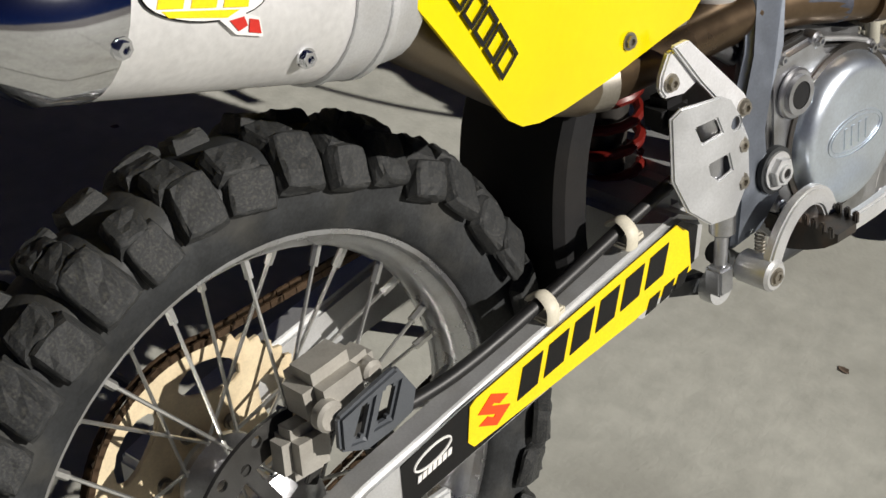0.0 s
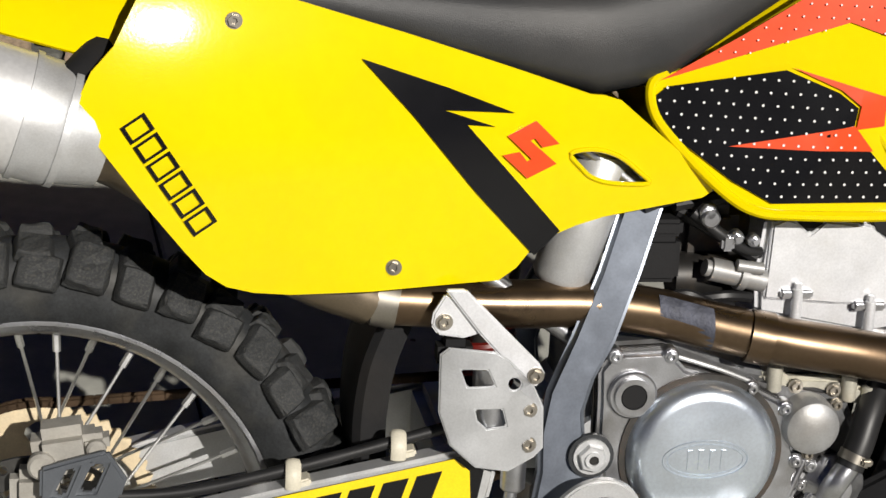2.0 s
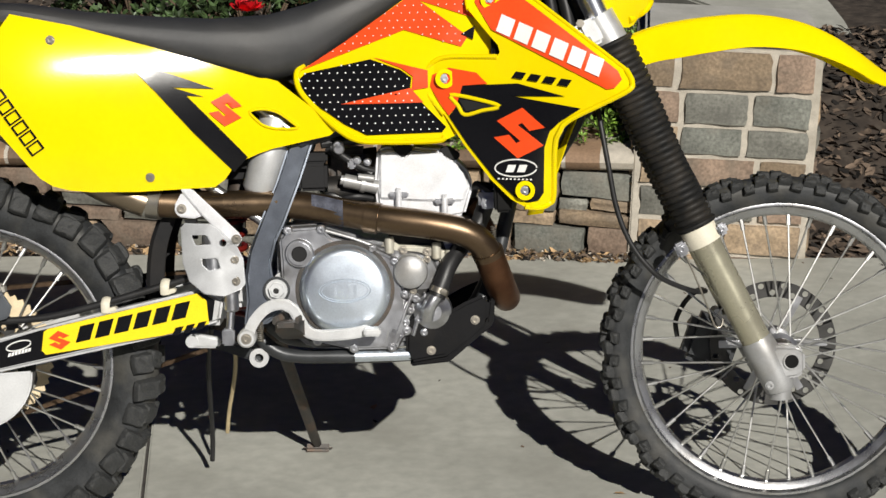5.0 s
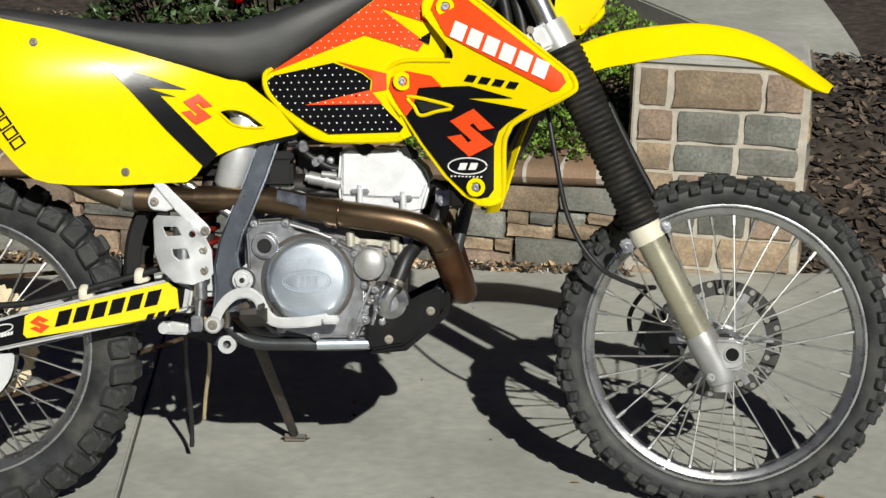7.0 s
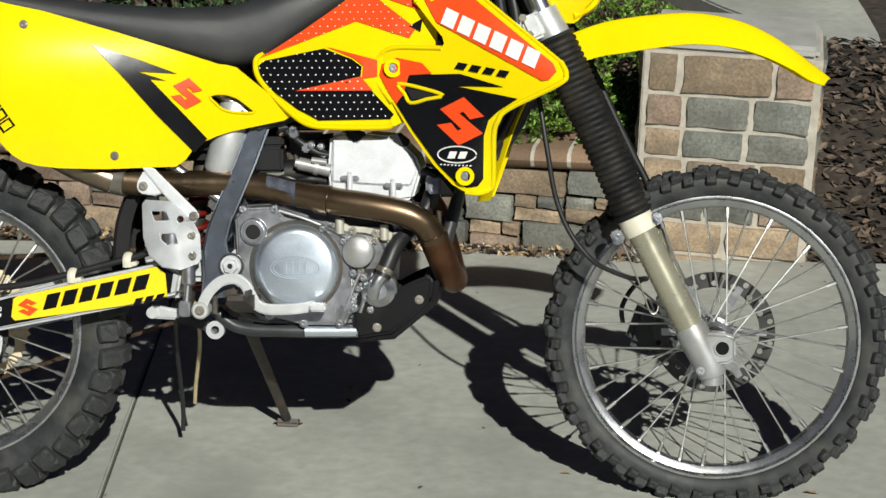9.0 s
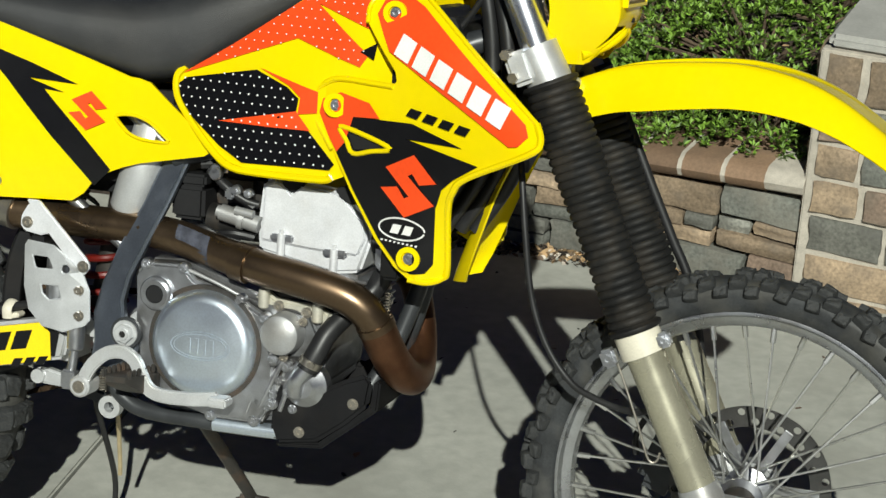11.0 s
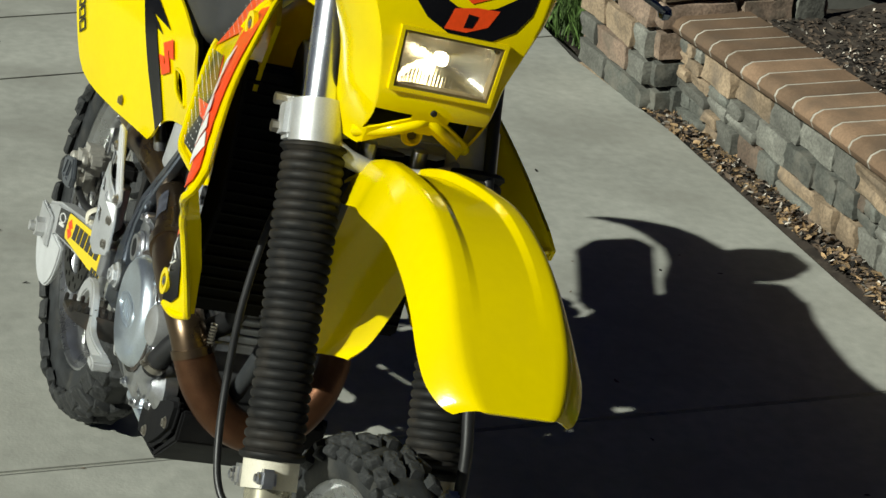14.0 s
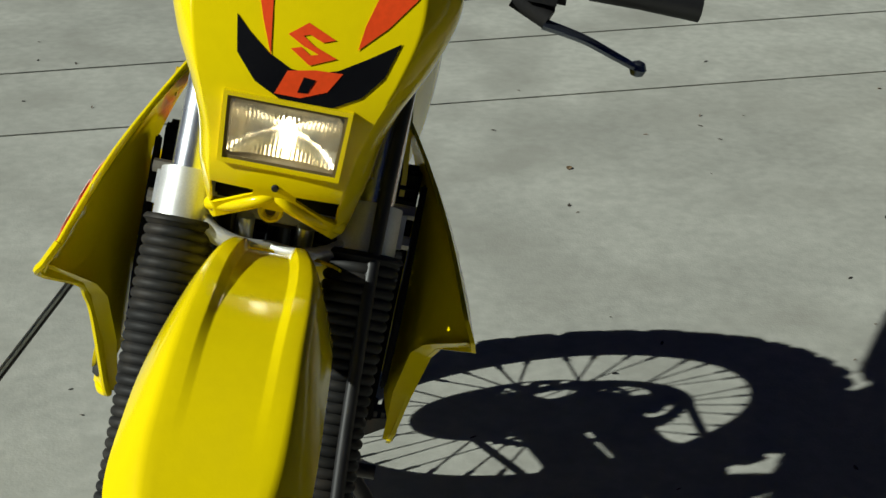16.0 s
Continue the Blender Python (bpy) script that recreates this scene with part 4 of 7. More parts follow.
def blocks(p0, p1, height, n, up, y, m, parent, name, slant=0.25, gap=0.22, yf=None, t=0.0008, hollow=False, label="", split=False):
    """A wordmark as a row of slanted plain bars between two points."""
    ax = Vector((p1[0] - p0[0], p1[1] - p0[1]))
    u = Vector(up).normalized()
    def plate(q):
        return sheet([tuple(v) for v in q], yf, -t) if yf else prism([tuple(v) for v in q], y, y - t, 0)
    for i in range(n):
        a, b = i / n, (i + 1 - gap) / n
        q = [Vector(p0) + ax * k + u * h * height + ax.normalized() * (h * height * slant) for k, h in ((a, 0), (b, 0), (b, 1), (a, 1))]
        if split:
            for h0, h1 in ((0.0, 0.42), (0.58, 1.0)):
                part(name, plate([q[0].lerp(q[3], h0), q[1].lerp(q[2], h0), q[1].lerp(q[2], h1), q[0].lerp(q[3], h1)]), m, parent, label)
            continue
        if hollow:
            mid = sum(q, Vector((0, 0))) / 4
            bm = join(*[plate([q[j], q[(j + 1) % 4], mid + (q[(j + 1) % 4] - mid) * 0.72, mid + (q[j] - mid) * 0.72]) for j in range(4)])
        else:
            bm = plate(q)
        part(name, bm, m, parent, label)
def ess(c, sx, sz, ang, y, m, parent, name, yf=None, t=0.0008):
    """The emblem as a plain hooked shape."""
    A = [(-0.43, 0.25), (0.07, 0.50), (0.50, 0.10), (0.20, 0.04), (0.06, 0.20), (-0.02, 0.16), (0.47, -0.25), (-0.04, -0.50), (-0.50, -0.08), (-0.20, -0.03), (-0.06, -0.20), (0.02, -0.16)]
    q = [(c[0] + px * sx * math.cos(ang) - pz * sz * math.sin(ang), c[1] + px * sx * math.sin(ang) + pz * sz * math.cos(ang)) for px, pz in A]
    bm = sheet(q, yf, -t) if yf else prism(q, y, y - t, 0)
    return part(name, bm, m, parent, "orange emblem")
blocks((0.204, 0.4005), (0.410, 0.4425), 0.028, 6, (0, 1), SY - 0.002, BLACKV, swing, "wordmark_bar", 0.35, 0.24)
blocks((0.376, 0.4085), (0.438, 0.4205), 0.013, 3, (0, 1), SY - 0.002, BLACKV, swing, "stripe_bar", 0.55, 0.28)
ess((0.175, 0.406), 0.040, 0.034, 0.25, SY - 0.002, ORANGE, swing, "emblem")
part("maker_oval", tube([(0.102 + math.cos(a) * 0.022, SY - 0.0012, 0.398 + math.sin(a) * 0.008 + math.cos(a) * 0.005) for a in np.linspace(0, 6.2, 24)], 0.0012, 6, 1), WHITEV, swing)
blocks((0.082, 0.378), (0.124, 0.388), 0.006, 7, (0, 1), SY - 0.001, WHITEV, swing, "print_bar")
for x, z in ((0.259, 0.456), (0.366, 0.486)):
    part("hose_clip", join(tube([(x, -0.119, z - 0.004), (x, -0.120, z + 0.012), (x + 0.001, -0.106, z + 0.021), (x + 0.002, -0.092, z + 0.012)], 0.008, 8, 4, flat=0.4), box((x + 0.006, -0.108, z), (0.026, 0.022, 0.008), 0.002, (0, -14, 0))), IVORY, bike, "pale plastic hose clip")
part("brake_hose", tube([(0.06, -0.10, 0.44), (0.15, -0.104, 0.445), (0.262, -0.106, 0.470), (0.387, -0.106, 0.503), (0.45, -0.11, 0.52), (0.475, -0.125, 0.51)], 0.0065, 10), HOSE, bike, "black rear brake hose")
part("axle_plate", join(prism([(-0.06, 0.315), (-0.06, 0.372), (0.035, 0.374), (0.035, 0.315)], -0.130, -0.122, 0.003), disc((0, 0, 0.34), 0.017, -0.13, -0.146, 6), disc((0, 0, 0.34), 0.009, -0.145, -0.156, 16)), BRUSH, bike, "axle plate with nut")
# rear caliper and its guard
cal = join(box((0.030, -0.080, 0.488), (0.064, 0.05, 0.052), 0.012, (0, -8, 0)), box((0.060, -0.082, 0.494), (0.03, 0.03, 0.022), 0.006, (0, -8, 0)), disc((0.008, -0.10, 0.478), 0.014, -0.0, -0.014, 20, 0.003), disc((0.062, -0.095, 0.492), 0.010, -0.0, -0.012, 20, 0.003), box((0.0, -0.078, 0.44), (0.05, 0.035, 0.05), 0.01))
part("rear_caliper", cal, mk("caliper_grey", (0.40, 0.385, 0.35), 0.5, 0.2, var=0.12, stain=(0.2, 0.17, 0.13), stain_amt=0.4, stain_scale=25), bike, "grey cast brake caliper")
part("caliper_guard", cut([(0.006, 0.449), (0.007, 0.481), (0.035, 0.489), (0.073, 0.499), (0.092, 0.468), (0.086, 0.448), (0.061, 0.441), (0.035, 0.437)], [[(0.020, 0.453), (0.033, 0.479), (0.043, 0.481), (0.031, 0.451)], [(0.045, 0.455), (0.058, 0.485), (0.072, 0.484), (0.060, 0.455)]], -0.124, -0.114, 0.003), mk("grey_guard", (0.10, 0.11, 0.125), 0.4, 0.2, var=0.1), bike, "slotted dark grey caliper guard")
part("disc_guard", prism([(0.015 + math.cos(a) * 0.108, 0.345 + math.sin(a) * 0.100) for a in np.linspace(-3.1, 0.06, 22)], -0.122, -0.112, 0.003), GUARDW, bike, "white plastic lower disc guard")

# side panel
PY = spline([(0.00, -0.1955, 0), (0.04, -0.192, 0), (0.10, -0.187, 0), (0.16, -0.179, 0), (0.24, -0.163, 0), (0.36, -0.137, 0), (0.44, -0.121, 0), (0.50, -0.112, 0), (0.58, -0.107, 0), (0.68, -0.108, 0)], 6)
PYX, PYY = [p.x for p in PY], [p.y for p in PY]
def py(x, z):
    """The side panel's skin, gently domed from top to bottom."""
    return float(np.interp(x, PYX, PYY)) + (1.1 if z > 0.80 else 0.45) * (z - 0.80) ** 2
PANEL = [(0.080, 0.915), (0.060, 0.893), (0.049, 0.870), (0.052, 0.845), (0.111, 0.766), (0.148, 0.719), (0.166, 0.698), (0.186, 0.684), (0.212, 0.676), (0.25, 0.671), (0.33, 0.668), (0.462, 0.671), (0.480, 0.684), (0.494, 0.703), (0.512, 0.716), (0.540, 0.728), (0.569, 0.737), (0.668, 0.757), (0.678, 0.764), (0.678, 0.775), (0.60, 0.838), (0.578, 0.856), (0.560, 0.861), (0.546, 0.862), (0.46, 0.890), (0.36, 0.922), (0.226, 0.962), (0.12, 0.985), (0.10, 0.955)]
HOLE = [(0.528, 0.803), (0.552, 0.807), (0.578, 0.800), (0.600, 0.784), (0.611, 0.772), (0.575, 0.772), (0.552, 0.778), (0.540, 0.788)]
def with_hole(outline, hole):
    """One outline that runs round a hole by way of a narrow slit."""
    i = min(range(len(outline)), key=lambda k: (outline[k][0] - hole[0][0]) ** 2 + (outline[k][1] - hole[0][1]) ** 2)
    return outline[:i + 1] + [hole[0]] + hole[1:] + [(hole[0][0], hole[0][1] - 0.0002)] + [(outline[i][0], outline[i][1] - 0.0002)] + outline[i + 1:]
def area2(p):
    return sum(a[0] * b[1] - b[0] * a[1] for a, b in zip(p, p[1:] + p[:1]))
hl = HOLE if area2(HOLE) * area2(PANEL) < 0 else HOLE[::-1]
k0 = min(range(len(hl)), key=lambda k: min((hl[k][0] - p[0]) ** 2 + (hl[k][1] - p[1]) ** 2 for p in PANEL))
hl = hl[k0:] + hl[:k0]
panel_bm = sheet(with_hole(PANEL, hl), py, 0.004, 0.0015)
panel = part("side_panel", panel_bm, YEL, bike, "glossy yellow side panel", sharp=50)
part("hole_lip", tube([(x, py(x, z) - 0.0008, z) for x, z in HOLE], 0.0026, 8, 4, closed=True), YEL, panel)
part("side_panel", mirror_y(sheet(PANEL, py, 0.004, 0.0015)), YEL, bike, "glossy yellow side panel", sharp=50)
pd = lambda o: (lambda x, z: py(x, z) - o)
part("panel_stripe", sheet([(0.312, 0.901), (0.40, 0.871), (0.468, 0.845), (0.395, 0.850), (0.448, 0.832), (0.419, 0.835), (0.470, 0.780), (0.522, 0.723), (0.497, 0.697), (0.43, 0.768), (0.365, 0.845)], pd(0.002), -0.0006), BLACKV, panel, "black vinyl lightning stripe")
ess((0.486, 0.808), 0.058, 0.058, 0.0, 0, ORANGE, panel, "emblem", pd(0.003))
blocks((0.086, 0.843), (0.156, 0.735), 0.026, 6, (0.83, 0.55), 0, BLACKV, panel, "wordmark_outline", 0.0, 0.14, pd(0.002), hollow=True)
for x, z in ((0.351, 0.693), (0.190, 0.938)):
    part("panel_bolt", bolt((x, py(x, z) - 0.001, z), 0.006, 0.005), STEEL, panel, "zinc panel bolt")

# seat, tank, fenders
def super_ring(x, y0, z0, hw, hh, n=20, e=2.6, flatb=1.0):
    out = []
    for k in range(n):
        a = 2 * math.pi * k / n
        c, s = math.cos(a), math.sin(a)
        out.append((x, y0 + hw * abs(c) ** (2 / e) * (1 if c >= 0 else -1), z0 + hh * abs(s) ** (2 / e) * (1 if s >= 0 else -1)))
    return out
SEAT = [(0.022, 0.978, 1.000, 0.100), (0.04, 0.970, 1.010, 0.112), (0.12, 0.955, 1.006, 0.118), (0.226, 0.930, 0.989, 0.117), (0.36, 0.895, 0.976, 0.113), (0.46, 0.872, 0.970, 0.108), (0.56, 0.848, 0.975, 0.104), (0.63, 0.862, 0.992, 0.100), (0.70, 0.915, 1.015, 0.092), (0.78, 0.970, 1.038, 0.08), (0.86, 1.022, 1.060, 0.065)]
seat_bm = loft([super_ring(x, 0, (a + b) / 2, w, (b - a) / 2, 24, 3.2) for x, a, b, w in SEAT])
part("seat", seat_bm, SEATM, bike, "dark grey textured vinyl seat")
def ty(x, z):
    """The tank's flank: narrow at the seat, broader towards the steering head, leaning in at the top."""
    return max(-0.1143 - 0.20 * (x - 0.75) + 0.163 * (z - 0.85), -0.126 - 0.05 * max(0, x - 0.85) + 0.10 * max(0, z - 0.93))
TANKS = [(0.607, 0.866), (0.612, 0.838), (0.64, 0.805), (0.682, 0.765), (0.715, 0.746), (0.76, 0.741), (0.862, 0.740), (0.89, 0.752), (0.93, 0.80), (0.985, 0.85), (0.990, 1.00), (0.952, 1.03), (0.940, 1.042), (0.862, 1.033), (0.76, 0.962), (0.70, 0.920), (0.655, 0.889), (0.622, 0.878)]
tank_core = loft([super_ring(x, 0, (a + b) / 2, w, (b - a) / 2, 24, 3.0) for x, a, b, w in ((0.62, 0.80, 0.87, 0.07), (0.70, 0.77, 0.92, 0.084), (0.80, 0.75, 1.0, 0.090), (0.88, 0.78, 1.055, 0.078), (0.92, 0.83, 1.055, 0.068), (0.945, 0.90, 1.04, 0.05))])
tank = part("fuel_tank", tank_core, YEL, bike, "yellow plastic fuel tank")
part("tank_side", sheet(TANKS, ty, 0.006, 0.002), YEL, tank, sharp=50)
part("tank_side", mirror_y(sheet(TANKS, ty, 0.006, 0.002)), YEL, tank, sharp=50)
td = lambda o: (lambda x, z: ty(x, z) - o)
GRIP = [(0.615, 0.857), (0.628, 0.868), (0.744, 0.890), (0.797, 0.870), (0.816, 0.856), (0.813, 0.833), (0.875, 0.768), (0.868, 0.759), (0.735, 0.757), (0.695, 0.777), (0.628, 0.824)]
FLASH = [(0.622, 0.874), (0.70, 0.922), (0.76, 0.962), (0.862, 1.031), (0.938, 1.037), (0.944, 0.985), (0.936, 0.955), (0.833, 0.991), (0.917, 0.926), (0.905, 0.908), (0.805, 0.940)]
part("grip_decal", sheet(GRIP, td(0.002), -0.0012), BLACKV, tank, "black grip decal sprinkled with white dots")
part("orange_spear", sheet([(0.690, 0.812), (0.814, 0.838), (0.836, 0.812)], td(0.0036), -0.0005), ORANGE, tank)
part("orange_flash", sheet(FLASH, td(0.002), -0.0006), ORANGE, tank, "orange tank flash")

part("orange_corner", sheet([(0.750, 0.893), (0.845, 0.868), (0.845, 0.838), (0.816, 0.834), (0.819, 0.858), (0.799, 0.873)], td(0.0026), -0.0006), ORANGE, tank)
dots = bmesh.new()
for i in range(34):
    for j in range(22):
        x, z = 0.62 + i * 0.0145 + (j % 2) * 0.00725, 0.752 + j * 0.0128
        if inside((x, z), GRIP) or (z > 0.9 and inside((x, z), FLASH)):
            bmesh.ops.create_circle(dots, cap_ends=True, segments=6, radius=0.0015 if z < 0.9 else 0.0011, matrix=Matrix.Translation((x, ty(x, z) - 0.0052, z)) @ Matrix.Rotation(math.pi / 2, 4, "X"))
tagged(part("dots", dots, WHITEV, tank, "small white dots"), kind="stuff")
part("tank_rim", tube([(x, ty(x, z) - 0.003, z) for x, z in ((0.626, 0.884), (0.612, 0.868), (0.617, 0.838), (0.645, 0.805), (0.686, 0.767), (0.718, 0.749), (0.762, 0.7445), (0.855, 0.744), (0.872, 0.75))], 0.0055, 8), YEL, tank)

# radiator shrouds
# near-black base carries the deep shade between shroud and fork
RADM = mk("radiator_black", (0.010, 0.010, 0.010), 0.8, var=0.2, spec=0.1)
def sy(x, z):
    """The shroud's skin: a lower face and, above a crease, a band that leans inwards."""
    d = z - (0.930 - 0.528 * (x - 0.953))
    lean = 0.0 if d < 0 else (d * d / 0.06 if d < 0.03 else d - 0.015)
    tuck = max(0.0, min(1.0, (x - 1.02) / 0.035))
    bow = 0.014 * math.sin(math.pi * max(0.0, min(1.0, (x - 0.95) / 0.235))) * max(0.0, min(1.0, d / 0.05))
    return -0.133 - 0.35 * (x - 0.875) + 0.28 * max(0, 0.76 - z) * tuck + 0.48 * lean - bow
SHROUD = [(0.918, 0.972), (0.917, 0.996), (0.934, 1.018), (0.970, 1.030), (1.000, 1.014), (1.184, 0.862), (1.193, 0.840), (1.180, 0.823), (1.090, 0.779), (1.070, 0.757), (1.062, 0.728), (1.060, 0.645), (1.052, 0.630), (1.034, 0.624), (1.008, 0.627), (0.985, 0.640), (0.950, 0.675), (0.905, 0.737), (0.872, 0.790), (0.842, 0.830), (0.836, 0.852), (0.846, 0.874), (0.875, 0.890), (0.931, 0.890), (0.966, 0.889), (0.971, 0.897), (0.968, 0.909), (0.949, 0.932)]
shroud = part("radiator_shroud", sheet(SHROUD, sy, 0.005, 0.002), YEL, bike, "yellow radiator shroud with black and orange graphics", sharp=50)
sd_ = lambda o: (lambda x, z: sy(x, z) - o)
part("shroud_rim", tube([(x, sy(x, z), z) for x, z in SHROUD[5:15]], 0.0050, 8), YEL, shroud)
part("shroud_rim", tube([(x, sy(x, z), z) for x, z in SHROUD[18:25]], 0.0045, 8), YEL, shroud)
part("black_graphic", sheet([(0.905, 0.840), (1.000, 0.842), (1.080, 0.818), (0.992, 0.820), (1.106, 0.797), (1.070, 0.774), (1.053, 0.758), (1.044, 0.73), (1.042, 0.650), (1.032, 0.637), (1.012, 0.635), (0.990, 0.645), (0.957, 0.677), (0.912, 0.737), (0.880, 0.787), (0.893, 0.803)], sd_(0.0022), -0.0008), BLACKV, shroud, "glossy black vinyl graphic")
part("shroud_rim", tube([(x, sy(x, z) - 0.001, z) for x, z in SHROUD[0:5]] + [(1.09, sy(1.09, 0.94), 0.94), (1.184, sy(1.184, 0.862), 0.862)], 0.0035, 8), YEL, shroud)
part("orange_graphic", sheet([(0.848, 0.840), (0.853, 0.860), (0.882, 0.872), (0.930, 0.862), (0.948, 0.8425), (0.905, 0.840), (0.893, 0.803), (0.880, 0.788), (0.866, 0.808)], sd_(0.003), -0.0006), ORANGE, shroud, "orange flame graphic")
part("orange_band", sheet([(0.930, 0.985), (0.938, 1.006), (0.968, 1.017), (1.000, 1.000), (1.170, 0.860), (1.176, 0.845), (1.163, 0.831), (1.150, 0.829), (0.957, 0.936)], sd_(0.0022), -0.0008), ORANGE, shroud, "orange band with white wordmark bars")
blocks((0.965, 0.9335), (1.143, 0.8475), 0.031, 6, (0.36, 0.93), 0, WHITEV, shroud, "wordmark_bar", 0.0, 0.22, sd_(0.0042))
blocks((0.990, 0.8520), (1.092, 0.8335), 0.0125, 4, (0.4, 0.9), 0, BLACKV, shroud, "model_mark_bar", 0.2, 0.3, sd_(0.0034))
ess((1.001, 0.756), 0.088, 0.088, 0.0, 0, ORANGE, shroud, "emblem", sd_(0.0042))
part("maker_oval", tube([(0.994 + math.cos(a) * 0.036, sy(0.994 + math.cos(a) * 0.036, 0.695 + math.sin(a) * 0.015) - 0.004, 0.695 + math.sin(a) * 0.015) for a in np.linspace(0, 6.1, 30)], 0.0013, 6, 1), WHITEV, shroud, "white maker's oval")
blocks((0.976, 0.688), (1.015, 0.688), 0.013, 2, (0.2, 1), 0, WHITEV, shroud, "oval_bar", 0.2, 0.3, sd_(0.0042))
blocks((0.962, 0.6755), (1.024, 0.6735), 0.0025, 9, (0.2, 1), 0, WHITEV, shroud, "print_bar", 0.2, 0.5, sd_(0.0042))
# flat dark sheet in place of the shade inside the vent
part("vent", sheet([(0.898, 0.817), (0.925, 0.812), (0.958, 0.803), (0.910, 0.795)], sd_(0.0045), -0.0005), mk("vent_shade", (0.008, 0.008, 0.008), 0.9, var=0.1), shroud)
part("vent_rim", tube([(x, sy(x, z) - 0.003, z) for x, z in ((0.884, 0.824), (0.925, 0.817), (0.969, 0.803), (0.938, 0.796), (0.908, 0.789), (0.896, 0.806))], 0.0036, 8, 4, closed=True), YEL, shroud)
part("notch", sheet([(0.905, 0.930), (0.930, 0.944), (0.926, 0.920)], lambda x, z: ty(x, z) - 0.004, -0.0006), BLACKV, tank)
for x, z, m in ((0.875, 0.853, ALU), (0.957, 0.988, YEL), (1.009, 0.656, YEL)):
    part("shroud_bolt", join(ring((x, sy(x, z) - 0.002, z), 0.0095, 0.017, 0.0, -0.006, 28), disc((x, sy(x, z) - 0.001, z), 0.0105, 0, -0.002, 24)), YEL, shroud, "yellow recessed washer")
    part("shroud_screw", bolt((x, sy(x, z) - 0.003, z), 0.006, 0.005), ALU, shroud)
sy_far = lambda x, z: sy(x, z) + 0.004 - 0.12 * max(0, 0.76 - z) * max(0.0, min(1.0, (x - 1.02) / 0.035)) + 0.10 * max(0, z - 0.86)
part("radiator_shroud", mirror_y(sheet(SHROUD, sy_far, 0.005, 0.002)), YEL, bike, "yellow radiator shroud", sharp=50)
for s in (-1, 1):
    radiator = part("radiator", box((0.972, s * 0.094, 0.780), (0.03, 0.110, 0.33), 0.005), RADM, bike, "black finned radiator")
    for k in range(21):
        part("radiator_fin", box((0.9885, s * 0.094, 0.635 + k * 0.0145), (0.006, 0.102, 0.003), 0.0, (0, 25, 0)), RADM, radiator)
    # added black plates fill the dark space inside the shrouds
    part("radiator_duct", prism([(0.985, 0.665), (1.02, 0.69), (1.05, 0.78), (1.03, 0.88), (1.01, 0.94), (0.985, 0.93)], s * 0.150, s * 0.156, 0.002), RADM, bike, "black plate added beside the radiator to fill the dark space")
    # the shroud's inner lip turns inwards along its front edge
    sk = sy if s < 0 else sy_far
    lip = loft([[(x, s * abs(sk(x, z)), z), (x - 0.004, s * (abs(sk(x, z)) - w), z), (x - 0.007, s * (abs(sk(x, z)) - w), z), (x - 0.005, s * abs(sk(x, z)), z)] for x, z, w in ((1.190, 0.836, 0.010), (1.090, 0.779, 0.020), (1.070, 0.757, 0.024), (1.062, 0.70, 0.022), (1.057, 0.635, 0.010))])
    part("shroud_lip", lip, YEL, bike, "yellow shroud lip")

# rear fender and tail
def fend(stations, t):
    secs = []
    for x, z, hw, drop in stations:
        secs.append([(x, y * hw, z - drop * abs(y) ** 3 - 0.004 * abs(y)) for y in np.linspace(-1, 1, 15)])
    return shell(loft(secs, False), t)
part("rear_fender", fend([(0.13, 0.965, 0.125, 0.05), (0.05, 0.98, 0.135, 0.075), (-0.03, 0.99, 0.130, 0.065), (-0.12, 0.995, 0.118, 0.035), (-0.20, 0.994, 0.110, 0.022), (-0.30, 0.980, 0.100, 0.016), (-0.37, 0.958, 0.090, 0.012), (-0.43, 0.922, 0.075, 0.010), (-0.465, 0.888, 0.052, 0.008)], 0.004), YEL, bike, "yellow rear fender with a drooping tail")
part("tail_lamp", box((-0.29, 0, 0.955), (0.07, 0.09, 0.032), 0.012), RED, bike, "red tail lamp under the rear fender")
pouch = prism([(-0.150, 0.990), (-0.158, 1.060), (-0.138, 1.098), (-0.03, 1.100), (0.012, 1.078), (0.022, 1.030), (0.015, 0.985)], -0.068, 0.068, 0.018, 3)
part("fender_pouch", pouch, SEATM, bike, "black tool pouch strapped on the rear fender")
flap = [[(x + 0.034, -0.070, z), (x + 0.008, -0.068, z), (x, -0.060, z), (x - 0.004, 0, z), (x, 0.060, z), (x + 0.008, 0.068, z), (x + 0.034, 0.070, z)] for x, y, z in spline([(0.372, 0, 0.66), (0.345, 0, 0.60), (0.330, 0, 0.55), (0.325, 0, 0.48), (0.335, 0, 0.42)], 4)]
part("mud_flap", shell(loft(flap, False), 0.004), BLACKP, bike, "dark rubber mud flap ahead of the rear wheel")
part("inner_fender", fend([(0.42, 0.66, 0.075, 0.02), (0.28, 0.735, 0.09, 0.03), (0.10, 0.80, 0.095, 0.03), (0.0, 0.83, 0.095, 0.03)], 0.004), BLACKP, bike, "black inner fender")

# muffler and exhaust
MA, MB = Vector((0.045, -0.148, 0.832)), Vector((-0.235, -0.165, 0.918))
md = (MB - MA).normalized()
def muff_ring(p, r, n=28):
    s = md.cross(Vector((0, 1, 0))).normalized()
    t = md.cross(s)
    return [tuple(p + s * math.cos(2 * math.pi * k / n) * r * 1.08 + t * math.sin(2 * math.pi * k / n) * r * 0.94) for k in range(n)]
L = (MB - MA).length
can = loft([muff_ring(MA + md * a, r) for a, r in ((0.050, 0.050), (0.052, 0.0545), (L - 0.045, 0.056), (L - 0.043, 0.054))])
